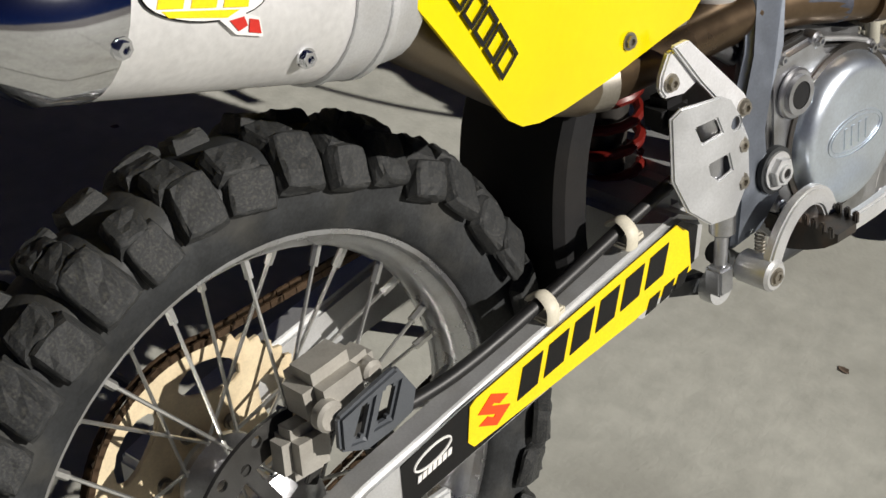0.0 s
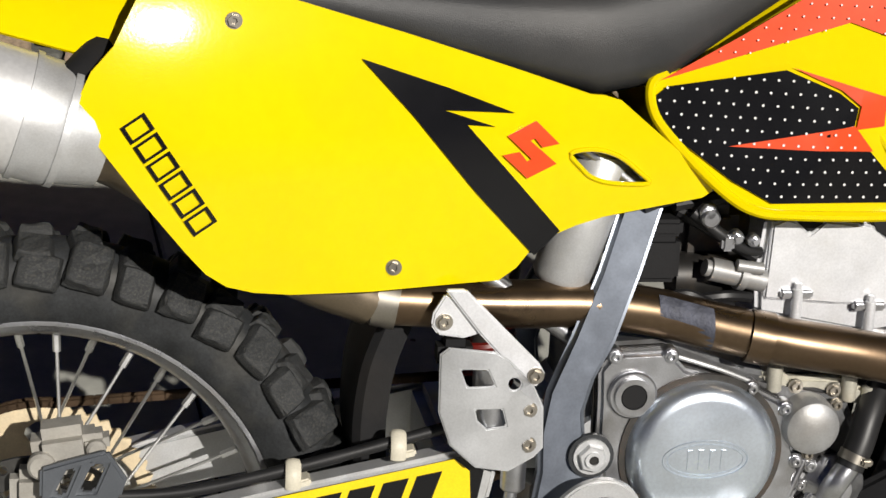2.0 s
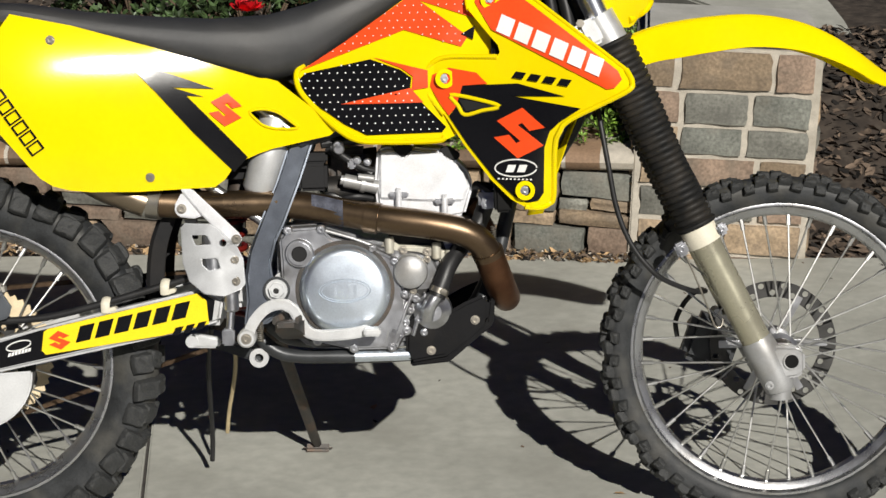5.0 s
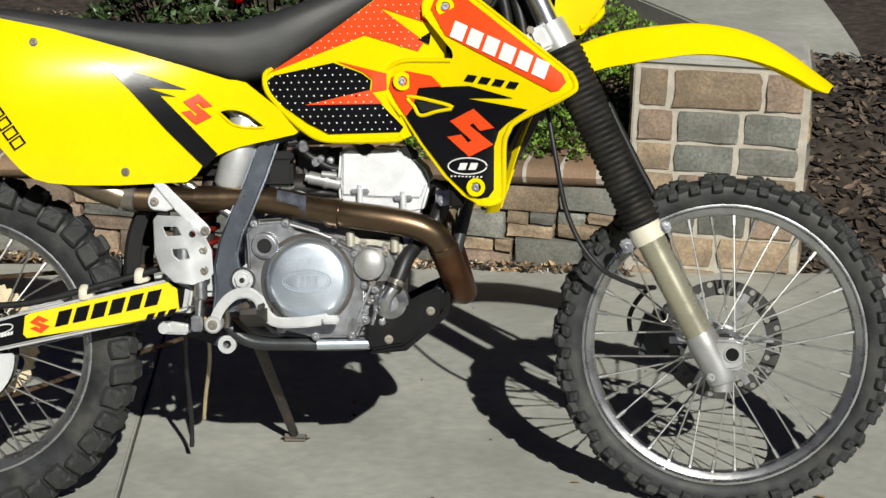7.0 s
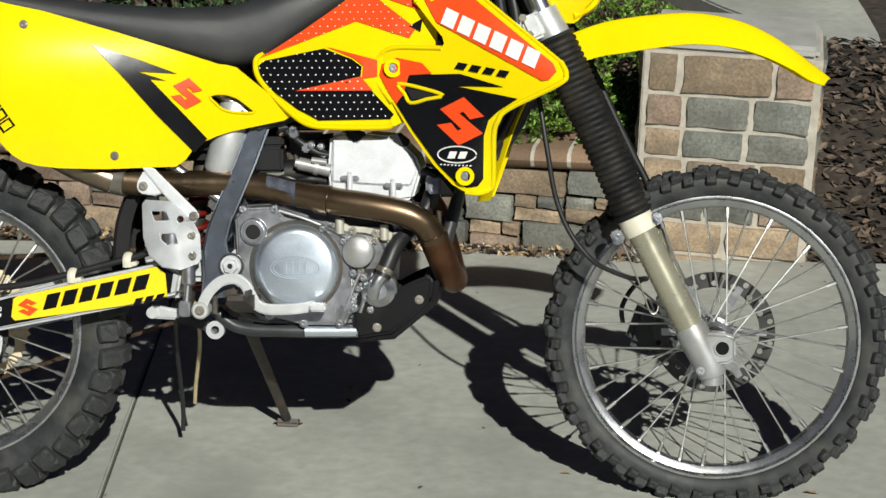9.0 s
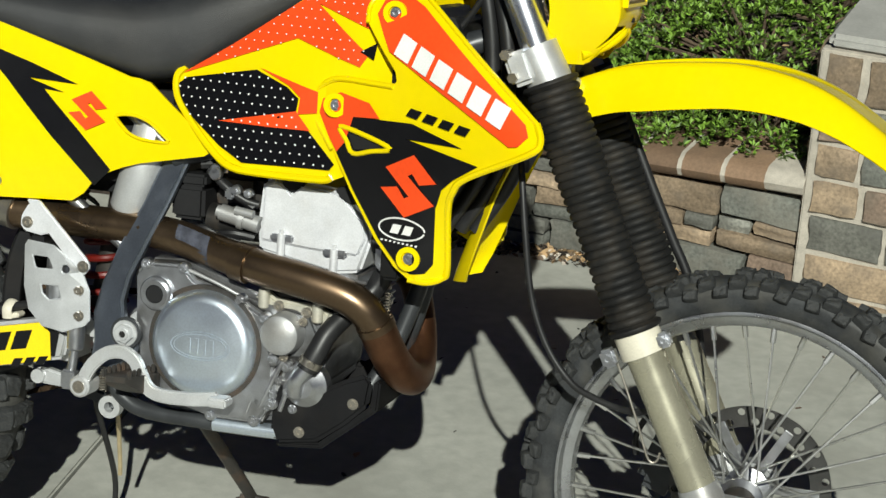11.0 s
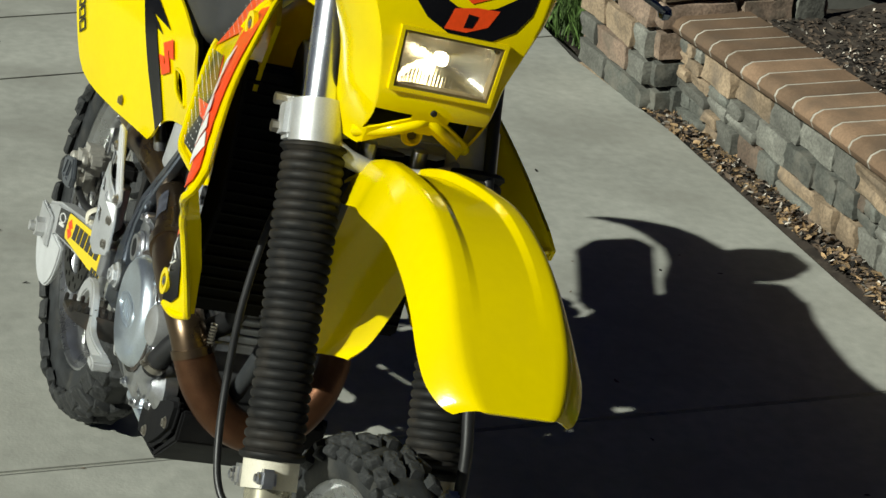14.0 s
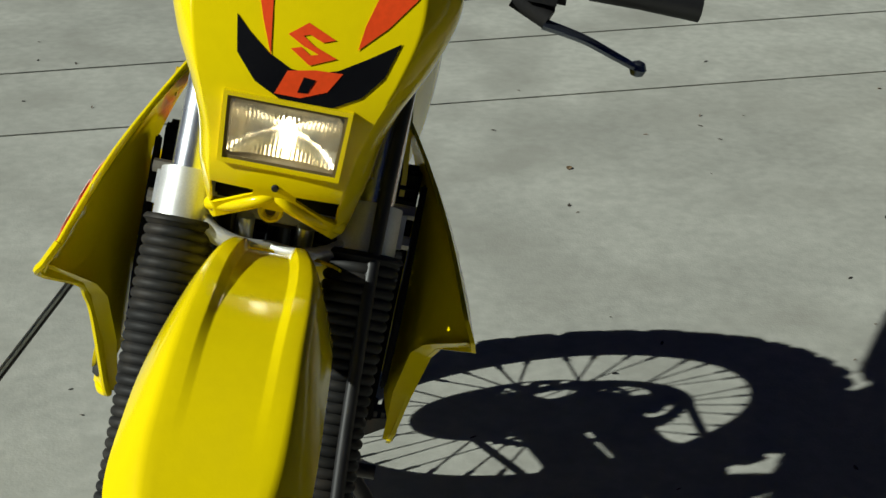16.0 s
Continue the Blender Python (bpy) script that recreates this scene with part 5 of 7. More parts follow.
muffler = part("muffler", can, MUFF, bike, "white-silver muffler can with a worn maker's sticker")
part("end_cap", loft([muff_ring(MA + md * a, r) for a, r in ((L - 0.045, 0.0575), (L - 0.01, 0.0575), (L + 0.03, 0.040), (L + 0.045, 0.030), (L + 0.045, 0.022), (L + 0.0, 0.02))]), CHROME, muffler, "polished end cap")
for sec, nm in ((((0.046, 0.0570), (0.052, 0.0572)), "front_ring"), (((0.014, 0.0525), (0.018, 0.0545), (0.047, 0.0550), (0.049, 0.050)), "front_band"), (((0.008, 0.0550), (0.015, 0.0552)), "front_ring"), (((-0.030, 0.043), (0.010, 0.0515)), "inlet_cone")):
    part(nm, loft([muff_ring(MA + md * a, r) for a, r in sec]), BRUSH, muffler)
cone = tube([MA + md * 0.01, (0.09, -0.122, 0.806), (0.16, -0.110, 0.752), (0.25, -0.100, 0.684), (0.335, -0.088, 0.645)], [0.043, 0.038, 0.032, 0.0275, 0.027], 20)
part("mid_pipe", cone, mk("grey_pipe", (0.26, 0.21, 0.15), 0.33, 0.9, var=0.1), bike, "grey tapered mid pipe")
def can_y(o):
    """The can's outer skin as y over x, z, standing o proud."""
    def f(x, z):
        p = Vector((x, 0, z)) - Vector((MA.x, 0, MA.z))
        a = p.x * md.x + p.z * md.z
        d = abs(-p.x * md.z + p.z * md.x)
        return MA.y + md.y * a - 0.0535 * math.sqrt(max(0.02, 1 - (d / 0.061) ** 2)) - o
    return f
REDV = mk("red_vinyl", (0.6, 0.03, 0.02), 0.4)
SA = Vector((md.x, 0, md.z)).normalized()
SB = Vector((SA.z, 0, -SA.x))
def on_can(u, v):
    """A spot on the can's side, u along it from the sticker's middle, v across it."""
    p = Vector((-0.128, 0, 0.904)) - SA * u + SB * v
    return (p.x, p.z)
def ellipse(hu, hv, n=28):
    return [on_can(math.cos(2 * math.pi * k / n) * hu, math.sin(2 * math.pi * k / n) * hv) for k in range(n)]
part("sticker_edge", sheet(ellipse(0.053, 0.0185), can_y(0.0008), -0.0004), BLACKV, muffler, "thin dark outline of the sticker")
part("sticker", sheet(ellipse(0.0515, 0.0172), can_y(0.0014), -0.0004), WHITEV, muffler, "worn white oval sticker")
for k in range(3):
    u0 = -0.040 + k * 0.027
    part("sticker_bar", sheet([on_can(u0, -0.009), on_can(u0 + 0.021, -0.009), on_can(u0 + 0.026, 0.010), on_can(u0 + 0.005, 0.010)], can_y(0.0020), -0.0004), YELV, muffler, "yellow sticker bar")
part("sticker_field", sheet([on_can(-0.030, -0.0145), on_can(0.018, -0.0155), on_can(0.028, -0.0105), on_can(-0.036, -0.0105)], can_y(0.0020), -0.0004), YELV, muffler)
part("sticker_flash", sheet([on_can(0.012, -0.017), on_can(0.030, -0.0125), on_can(0.046, -0.016), on_can(0.052, -0.029), on_can(0.028, -0.027)], can_y(0.0014), -0.0004), WHITEV, muffler, "torn white sticker corner")
part("sticker_flash", sheet([on_can(0.020, -0.0175), on_can(0.032, -0.0150), on_can(0.036, -0.021), on_can(0.029, -0.0245)], can_y(0.0022), -0.0004), REDV, muffler, "red torn flash")
part("sticker_flash", sheet([on_can(0.037, -0.0165), on_can(0.045, -0.0175), on_can(0.049, -0.0265), on_can(0.038, -0.0255)], can_y(0.0022), -0.0004), REDV, muffler, "red torn flash")
for x, z in ((-0.197, 0.891), (-0.047, 0.830)):
    part("muffler_bolt", bolt((x, can_y(0.0)(x, z), z), 0.0055, 0.006), CHROME, muffler)
part("muffler_strap", tube([(0.03, -0.19, 0.82), (0.04, -0.17, 0.88), (0.09, -0.10, 0.92)], 0.014, 8, flat=0.4), BLACKP, bike)
header = tube([(0.335, -0.088, 0.645), (0.40, -0.085, 0.640), (0.48, -0.083, 0.637), (0.56, -0.083, 0.636), (0.63, -0.090, 0.630), (0.70, -0.104, 0.617), (0.77, -0.118, 0.605), (0.84, -0.124, 0.595), (0.895, -0.122, 0.582), (0.928, -0.116, 0.563), (0.946, -0.106, 0.535)], 0.0255, 24, 6)
part("exhaust_header", header, EXH, bike, "heat-browned exhaust header pipe")
part("header_bend", tube([(0.944, -0.107, 0.540), (0.958, -0.088, 0.500), (0.970, -0.058, 0.466), (0.978, -0.020, 0.448), (0.976, 0.022, 0.452), (0.968, 0.060, 0.480), (0.955, 0.085, 0.525), (0.940, 0.088, 0.57), (0.91, 0.06, 0.62)], [0.0275, 0.0275, 0.027, 0.026, 0.025, 0.0235, 0.0225, 0.022, 0.022], 22, 6), COPPER, bike, "rust-coloured header bend")
part("pipe_weld", tube([(0.9425, -0.1085, 0.544), (0.9465, -0.1045, 0.534)], 0.0288, 24), EXH, bike, "weld bead round the pipe")
for x, y, z, m in ((0.74, -0.114, 0.609, EXH), (0.352, -0.0875, 0.6435, STEEL)):
    part("pipe_collar", tube([(x - 0.012, y + 0.002, z + 0.002), (x + 0.012, y - 0.002, z - 0.002)], 0.0285, 22), m, bike)
part("pipe_patch", loft([[(x, y + math.cos(a) * 0.0272, z + math.sin(a) * 0.0272) for a in np.linspace(2.2, 4.4, 9)] for x, y, z in ((0.632, -0.0885, 0.6315), (0.65, -0.092, 0.628), (0.668, -0.096, 0.624), (0.688, -0.101, 0.6195))], False), mk("burnt_patch", (0.07, 0.075, 0.10), 0.6, 0.3, var=0.4, scale=60, bump=0.6), bike, "burnt dark patch on the pipe")

# frame
def spar(s):
    o = prism([(0.640, 0.755), (0.612, 0.675), (0.585, 0.608), (0.566, 0.568), (0.557, 0.532), (0.560, 0.504), (0.580, 0.48), (0.58, 0.452), (0.548, 0.425), (0.505, 0.42), (0.512, 0.467), (0.510, 0.511), (0.518, 0.554), (0.541, 0.611), (0.569, 0.675), (0.597, 0.755)], -0.126, -0.106, 0.005, 3)
    # above the weld the bar turns its face up and tucks in behind the side panel; its rear edge falls away
    rear = lambda z: float(np.interp(z, (0.42, 0.467, 0.511, 0.554, 0.611, 0.675, 0.755), (0.505, 0.512, 0.510, 0.518, 0.541, 0.569, 0.597)))
    for v in o.verts:
        up = max(0.0, v.co.z - 0.606)
        v.co.y += 0.27 * up
        if v.co.y < -0.112 + 0.27 * up and v.co.z > 0.52:
            v.co.y += 0.012 * max(0.0, 1.0 - (v.co.x - rear(v.co.z)) / 0.016) * min(1.0, (v.co.z - 0.52) / 0.05)
    return o if s < 0 else mirror_y(o)
part("frame_spar", spar(-1), STEELF, bike, "blue-grey steel frame spar")
part("frame_spar", spar(1), STEELF, bike, "blue-grey steel frame spar")
# darker than the spars
CRADLE = mk("dark_frame_metal", (0.045, 0.048, 0.052), 0.4, 0.3, var=0.15)
for s in (-1, 1):
    part("frame_tube", tube([(0.61, s * 0.08, 0.75), (0.75, s * 0.07, 0.80), (1.0, s * 0.03, 0.93), (1.08, 0, 0.96)], 0.018, 12), CRADLE, bike, "dark steel frame tube")
    part("frame_cradle", tube([(0.525, s * 0.088, 0.40), (0.57, s * 0.09, 0.365), (0.66, s * 0.09, 0.358), (0.82, s * 0.085, 0.36), (0.90, s * 0.07, 0.40), (0.955, s * 0.035, 0.50), (1.0, s * 0.012, 0.66), (1.06, 0, 0.90)], 0.0125, 12), CRADLE, bike, "dark steel frame cradle")
def hexnut(c, r, h, m, lab=""):
    return part("nut", join(disc(c, r * 1.3, 0, -h * 0.25, 20), disc(c, r, 0, -h, 6, 0.001), ring(c, r * 0.35, r * 0.6, -h, -h - 0.003, 16)), m, bike, lab)
hexnut((0.566, -0.130, 0.486), 0.0150, 0.010, BRUSH, "swingarm pivot nut")
# flat disc, its dark colour standing for shade in the bolt's bore
part("pivot_bore", disc((0.566, -0.1401, 0.486), 0.0078, 0, -0.0006, 20), ENGB, bike, "dark disc standing in for the shaded bore of the pivot bolt")
part("pivot_plate", ring((0.566, -0.124, 0.486), 0.010, 0.024, 0, -0.006, 28), CRADLE, bike, "dark round pivot boss")
part("subframe", join(tube([(0.62, -0.085, 0.75), (0.45, -0.08, 0.86), (0.15, -0.08, 0.95)], 0.011, 10), tube([(0.62, 0.085, 0.75), (0.45, 0.08, 0.86), (0.15, 0.08, 0.95)], 0.011, 10), tube([(0.55, -0.088, 0.60), (0.36, -0.085, 0.74), (0.15, -0.08, 0.92)], 0.010, 10)), ALU, bike, "silver subframe tubes")
hang = join(prism([(0.403, 0.671), (0.424, 0.671), (0.503, 0.592), (0.510, 0.580), (0.500, 0.566), (0.486, 0.574), (0.44, 0.624)], -0.141, -0.134, 0.002), prism([(0.404, 0.664), (0.412, 0.664), (0.445, 0.624), (0.425, 0.618), (0.398, 0.622), (0.391, 0.632), (0.393, 0.645)], -0.135, -0.128, 0.002))
part("peg_hanger", hang, ALUS, bike, "silver hanger bracket")
for x, y, z in ((0.404, -0.135, 0.636), (0.499, -0.141, 0.580), (0.494, -0.142, 0.544), (0.495, -0.142, 0.506)):
    part("bracket_bolt", bolt((x, y, z), 0.0065, 0.006), STEEL, bike)

# rear master cylinder guard
GUARD = [(0.401, 0.602), (0.409, 0.611), (0.455, 0.609), (0.470, 0.600), (0.497, 0.572), (0.510, 0.545), (0.512, 0.500), (0.503, 0.490), (0.474, 0.480), (0.440, 0.485), (0.414, 0.507), (0.402, 0.540)]
gbm = cut(GUARD, [[(0.421, 0.590), (0.448, 0.590), (0.456, 0.573), (0.428, 0.572)], [(0.437, 0.548), (0.465, 0.548), (0.470, 0.530), (0.450, 0.527), (0.440, 0.536)], circ(0.476, 0.575, 0.0065)], -0.152, -0.148)
for v in gbm.verts:
    v.co.y += 0.03 * max(0.0, (0.43 - v.co.x) / 0.03) ** 1.5 * 0.5 + (0.012 if v.co.x > 0.49 else 0)
part("cylinder_guard", gbm, mk("guard_silver", (0.64, 0.655, 0.675), 0.42, 0.5, var=0.08, scale=30, stain=(0.34, 0.34, 0.34), stain_amt=0.3, stain_scale=14), bike, "silver guard plate over the rear brake cylinder")
part("master_cylinder", join(disc((0.455, -0.13, 0.55), 0.018, -0.05, 0.04, 20, 0.003, "z"), disc((0.485, -0.128, 0.48), 0.013, -0.03, 0.02, 20, 0.003, "z"), tube([(0.485, -0.128, 0.46), (0.478, -0.13, 0.40)], 0.007, 10), box((0.478, -0.13, 0.405), (0.022, 0.02, 0.03), 0.003)), ALU, bike, "rear brake master cylinder and pushrod")
part("reservoir", box((0.418, -0.118, 0.598), (0.036, 0.036, 0.034), 0.008), BLACKP, bike, "black fluid reservoir")
# brake pedal, peg, linkage
ped = ribbon([(0.515, 0.408), (0.522, 0.427), (0.535, 0.446), (0.554, 0.461), (0.578, 0.465), (0.597, 0.455), (0.608, 0.435), (0.620, 0.416), (0.642, 0.408), (0.69, 0.409), (0.730, 0.415)], 0.0098, -0.168, -0.156, 0.0025)
part("brake_pedal", join(ped, disc((0.513, -0.15, 0.406), 0.0165, -0.021, 0.02, 24, 0.003), box((0.735, -0.168, 0.413), (0.03, 0.03, 0.014), 0.003)), BRUSH, bike, "polished aluminium brake pedal")
part("pedal_pivot", bolt((0.513, -0.171, 0.406), 0.007, 0.004), STEEL, bike)
def foot_peg():
    """A cast peg, deep at its root and tapering outwards, with a row of teeth along both edges."""
    body = []
    for y, hw, z0, z1, back in ((-0.122, 0.020, 0.396, 0.430, 0.0), (-0.140, 0.024, 0.400, 0.434, 0.002), (-0.165, 0.024, 0.409, 0.436, 0.007), (-0.188, 0.022, 0.420, 0.437, 0.012), (-0.200, 0.015, 0.428, 0.437, 0.015)):
        body.append([(0.60 - back - hw, y, z0), (0.60 - back + hw, y, z0), (0.60 - back + hw, y, z1), (0.60 - back - hw, y, z1)])
    bm = bevel_sharp(loft(body), 0.003, 2, 0.7)
    teeth = [box((0.60 - 0.004 - i * 0.0022 + sx * 0.020, -0.138 - i * 0.0115, 0.440), (0.006, 0.006, 0.013), 0.0015) for i in range(6) for sx in (-1, 1)]
    return join(bm, *teeth, box((0.60, -0.112, 0.416), (0.03, 0.03, 0.03), 0.006))
part("foot_peg", foot_peg(), DSTEEL, bike, "toothed rusty steel foot peg")
part("foot_peg", mirror_y(foot_peg()), DSTEEL, bike, "toothed rusty steel foot peg")
part("shift_lever", join(tube([(0.60, 0.125, 0.43), (0.70, 0.14, 0.42), (0.76, 0.15, 0.43)], 0.008, 8), tube([(0.76, 0.13, 0.43), (0.76, 0.18, 0.43)], 0.010, 10)), DSTEEL, bike, "shift lever")
part("linkage", join(prism([(0.393, 0.398), (0.410, 0.406), (0.452, 0.398), (0.462, 0.388), (0.452, 0.378), (0.405, 0.380)], -0.090, -0.072, 0.004), disc((0.407, -0.088, 0.392), 0.011, 0, -0.008, 20)), BRUSH, bike, "silver suspension linkage")
part("linkage_eye", ring((0.527, -0.078, 0.359), 0.008, 0.0175, 0, -0.016, 28), BRUSH, bike, "silver linkage eye")
part("linkage_arm", prism([(0.44, 0.393), (0.52, 0.374), (0.535, 0.360), (0.525, 0.346), (0.50, 0.356), (0.44, 0.378)], -0.078, -0.060, 0.004), CRADLE, bike, "dark linkage arm")
part("shock_spring", tube([(0.47 + math.cos(a) * 0.032, -0.0 + math.sin(a) * 0.032, 0.42 + a * 0.0042) for a in np.linspace(0, 2 * math.pi * 8, 100)], 0.0055, 8, 1), RED, bike, "dark red shock spring")
part("shock_body", rod((0.45, 0, 0.40), (0.50, 0, 0.72), 0.019, 16), DSTEEL, bike)
part("shock_reservoir", lathe([(0, -0.075), (0.027, -0.075), (0.032, -0.068), (0.032, 0.06), (0.027, 0.068), (0, 0.068)], (0.556, -0.066, 0.728), (0.27, 0, 0.96), 28, False), BRUSH, bike, "silver shock reservoir")

# engine
IVORYM = mk("stained_casting", (0.55, 0.53, 0.45), 0.45, 0.35, var=0.2, stain=(0.3, 0.25, 0.17), stain_amt=0.5, stain_scale=30)
CASE = [(0.566, 0.520), (0.566, 0.575), (0.580, 0.596), (0.650, 0.600), (0.690, 0.585), (0.740, 0.566), (0.790, 0.556), (0.845, 0.545), (0.868, 0.50), (0.862, 0.43), (0.815, 0.378), (0.72, 0.362), (0.62, 0.372), (0.572, 0.42), (0.560, 0.47)]
# darker casting tone carries the shade behind the clutch case
DARKCAST = mk("dark_casting", (0.24, 0.245, 0.255), 0.42, 0.8, var=0.2, scale=30, bump=0.12, bscale=300, stain=(0.09, 0.075, 0.06), stain_amt=0.6, stain_scale=24)
engine = part("engine", prism(CASE, -0.098, 0.10, 0.01, 3), DARKCAST, bike, "cast aluminium engine case")
COVER = [(0.574, 0.54), (0.572, 0.575), (0.585, 0.592), (0.645, 0.595), (0.665, 0.575), (0.735, 0.556), (0.775, 0.535), (0.795, 0.47), (0.797, 0.41), (0.775, 0.372), (0.70, 0.372), (0.62, 0.392), (0.588, 0.43), (0.575, 0.49)]
# dark outline puts the shade round the clutch case into colour
part("case_gasket", prism([(0.687 + (x - 0.687) * 1.028, 0.482 + (z - 0.482) * 1.03) for x, z in COVER], -0.097, -0.1035, 0.001), ENGB, engine, "dark outline standing in for the shade round the clutch case")
part("clutch_case", prism(COVER, -0.098, -0.116, 0.005, 3), ALU, engine, "cast clutch case")
CC = (0.687, 0, 0.482)
part("clutch_cover", lathe([(0.0, -0.136), (0.064, -0.136), (0.071, -0.1345), (0.0765, -0.130), (0.081, -0.122), (0.083, -0.112), (0.074, -0.108)], CC, "y", 64, False), POL, engine, "polished round clutch cover")
# dark ring put in for the shaded gap round the cover
part("cover_seal", ring(CC, 0.0815, 0.0885, -0.113, -0.1185, 56), DSTEEL, engine, "dark ring standing in for the shaded gap round the cover")
part("cover_emblem", join(tube([(0.687 + math.cos(a) * 0.046, -0.1362, 0.482 + math.sin(a) * 0.021) for a in np.linspace(0, 6.28, 40)], 0.0011, 6, 1), tube([(0.687 + math.cos(a) * 0.041, -0.1362, 0.482 + math.sin(a) * 0.017) for a in np.linspace(0, 6.28, 40)], 0.0007, 6, 1), *[box((0.670 + k * 0.012, -0.1363, 0.482), (0.005, 0.0012, 0.022), 0.0) for k in range(4)]), POL, engine, "engraved oval emblem")
part("rotor_cap", join(disc((0.608, -0.116, 0.549), 0.026, 0, -0.006, 32, 0.002), ring((0.608, -0.12, 0.549), 0.014, 0.020, 0, -0.007, 28)), ALU, engine)
part("inspection_plug", disc((0.608, -0.12, 0.549), 0.0145, 0, -0.0065, 28, 0.002), BLACKP, engine, "dark round plug")
part("oil_filter_cap", lathe([(0, -0.134), (0.021, -0.133), (0.0285, -0.128), (0.031, -0.118), (0.031, -0.098)], (0.805, 0, 0.511), "y", 40, False), CASTG, engine, "silver oil filter cap")
for k in range(3):
    a = 0.6 + k * 2.1
    part("cap_bolt", bolt((0.805 + math.cos(a) * 0.036, -0.108, 0.511 + math.sin(a) * 0.036), 0.005, 0.008), STEEL, engine)
for x, z in ((0.588, 0.590), (0.647, 0.590), (0.575, 0.49), (0.737, 0.553), (0.776, 0.53), (0.793, 0.47), (0.795, 0.405), (0.768, 0.376), (0.70, 0.376), (0.635, 0.391), (0.594, 0.43)):
    part("case_bolt", join(disc((x, -0.10, z), 0.009, 0, -0.017, 18, 0.002), bolt((x, -0.116, z), 0.005, 0.006)), ALU, engine)
for pts, rr in (([(0.655, -0.112, 0.588), (0.70, -0.113, 0.574), (0.74, -0.112, 0.558)], 0.0028), ([(0.79, -0.105, 0.46), (0.765, -0.11, 0.41), (0.755, -0.11, 0.38)], 0.006), ([(0.81, -0.1, 0.45), (0.785, -0.1, 0.40), (0.775, -0.1, 0.375)], 0.005)):
    part("case_rib", tube(pts, rr, 8), CASTG, engine)
part("water_pump", join(lathe([(0, -0.122), (0.016, -0.122), (0.024, -0.115), (0.034, -0.108), (0.036, -0.09)], (0.842, 0, 0.437), "y", 36, False), tube([(0.832, -0.118, 0.428), (0.836, -0.128, 0.448), (0.850, -0.126, 0.468)], 0.013, 14)), ALU, engine, "water pump housing")
part("coolant_hose", tube([(0.850, -0.126, 0.465), (0.862, -0.120, 0.492), (0.874, -0.108, 0.52), (0.895, -0.085, 0.548), (0.93, -0.06, 0.59), (0.955, -0.06, 0.66)], 0.0155, 14), HOSE, engine, "black coolant hose")
part("hose_clamp", join(tube([(0.853, -0.1255, 0.472), (0.857, -0.124, 0.481)], 0.0175, 18), box((0.862, -0.143, 0.478), (0.012, 0.008, 0.008), 0.002)), STEEL, engine)
part("cylinder", prism([(0.775, 0.54), (0.765, 0.62), (0.905, 0.60), (0.915, 0.53)], -0.072, 0.08, 0.006), ALU, engine, "cast cylinder block")
for k in range(5):
    part("cooling_fin", box((0.842, 0.0, 0.552 + k * 0.012), (0.15, 0.152, 0.004), 0.001, (0, 6, 0)), ALU, engine)
HEAD = [(0.748, 0.622), (0.744, 0.665), (0.750, 0.727), (0.768, 0.733), (0.782, 0.731), (0.797, 0.716), (0.812, 0.731), (0.868, 0.726), (0.884, 0.713), (0.912, 0.686), (0.922, 0.660), (0.905, 0.606), (0.865, 0.600), (0.80, 0.612)]
part("cylinder_head", prism(HEAD, -0.077, 0.08, 0.006, 3), ALUS, engine, "silver-painted cylinder head")
for x, z in ((0.787, 0.636), (0.869, 0.622)):
    part("head_stud", join(disc((x, -0.089, z), 0.0058, -0.022, 0.018, 16, 0.001, "z"), disc((x, -0.089, z + 0.018), 0.0045, 0, 0.006, 6, 0.0005, "z")), ALUS, engine)
    part("stud_lug", box((x, -0.085, z + 0.011), (0.036, 0.009, 0.010), 0.0025), ALU, engine)
part("head_plug", prism([(0.779, 0.732), (0.783, 0.720), (0.797, 0.712), (0.811, 0.720), (0.815, 0.732), (0.80, 0.737)], -0.081, -0.05, 0.002), BLACKP, engine, "black rubber head plug")
part("head_plug", prism([(0.862, 0.727), (0.868, 0.714), (0.882, 0.705), (0.895, 0.706), (0.90, 0.716), (0.88, 0.732)], -0.081, -0.05, 0.002), BLACKP, engine, "black rubber head plug")
part("head_cover", prism([(0.7525, 0.640), (0.755, 0.722), (0.770, 0.728), (0.781, 0.725), (0.797, 0.711), (0.813, 0.726), (0.866, 0.720), (0.883, 0.708), (0.906, 0.684), (0.914, 0.660), (0.902, 0.632), (0.83, 0.634)], -0.077, -0.0825, 0.003), ALUS, engine, "silver cam cover")
part("starter", rod((0.66, -0.045, 0.655), (0.75, -0.045, 0.655), 0.026, 20), ENGB, engine, "dark starter motor")
part("thermostat", join(rod((0.690, -0.085, 0.675), (0.750, -0.083, 0.661), 0.0125, 18), rod((0.684, -0.0855, 0.6765), (0.692, -0.085, 0.6745), 0.0090, 16), rod((0.716, -0.094, 0.681), (0.744, -0.094, 0.677), 0.0068, 14), rod((0.720, -0.086, 0.668), (0.728, -0.0855, 0.666), 0.0150, 18)), CASTG, engine, "thermostat neck with a side spigot")
part("carburettor", join(box((0.70, 0.0, 0.69), (0.07, 0.09, 0.08), 0.012), rod((0.66, 0, 0.69), (0.75, 0, 0.70), 0.03, 20), disc((0.70, 0, 0.735), 0.032, 0, 0.03, 24, 0.004, "z")), DSTEEL, bike, "dark carburettor")
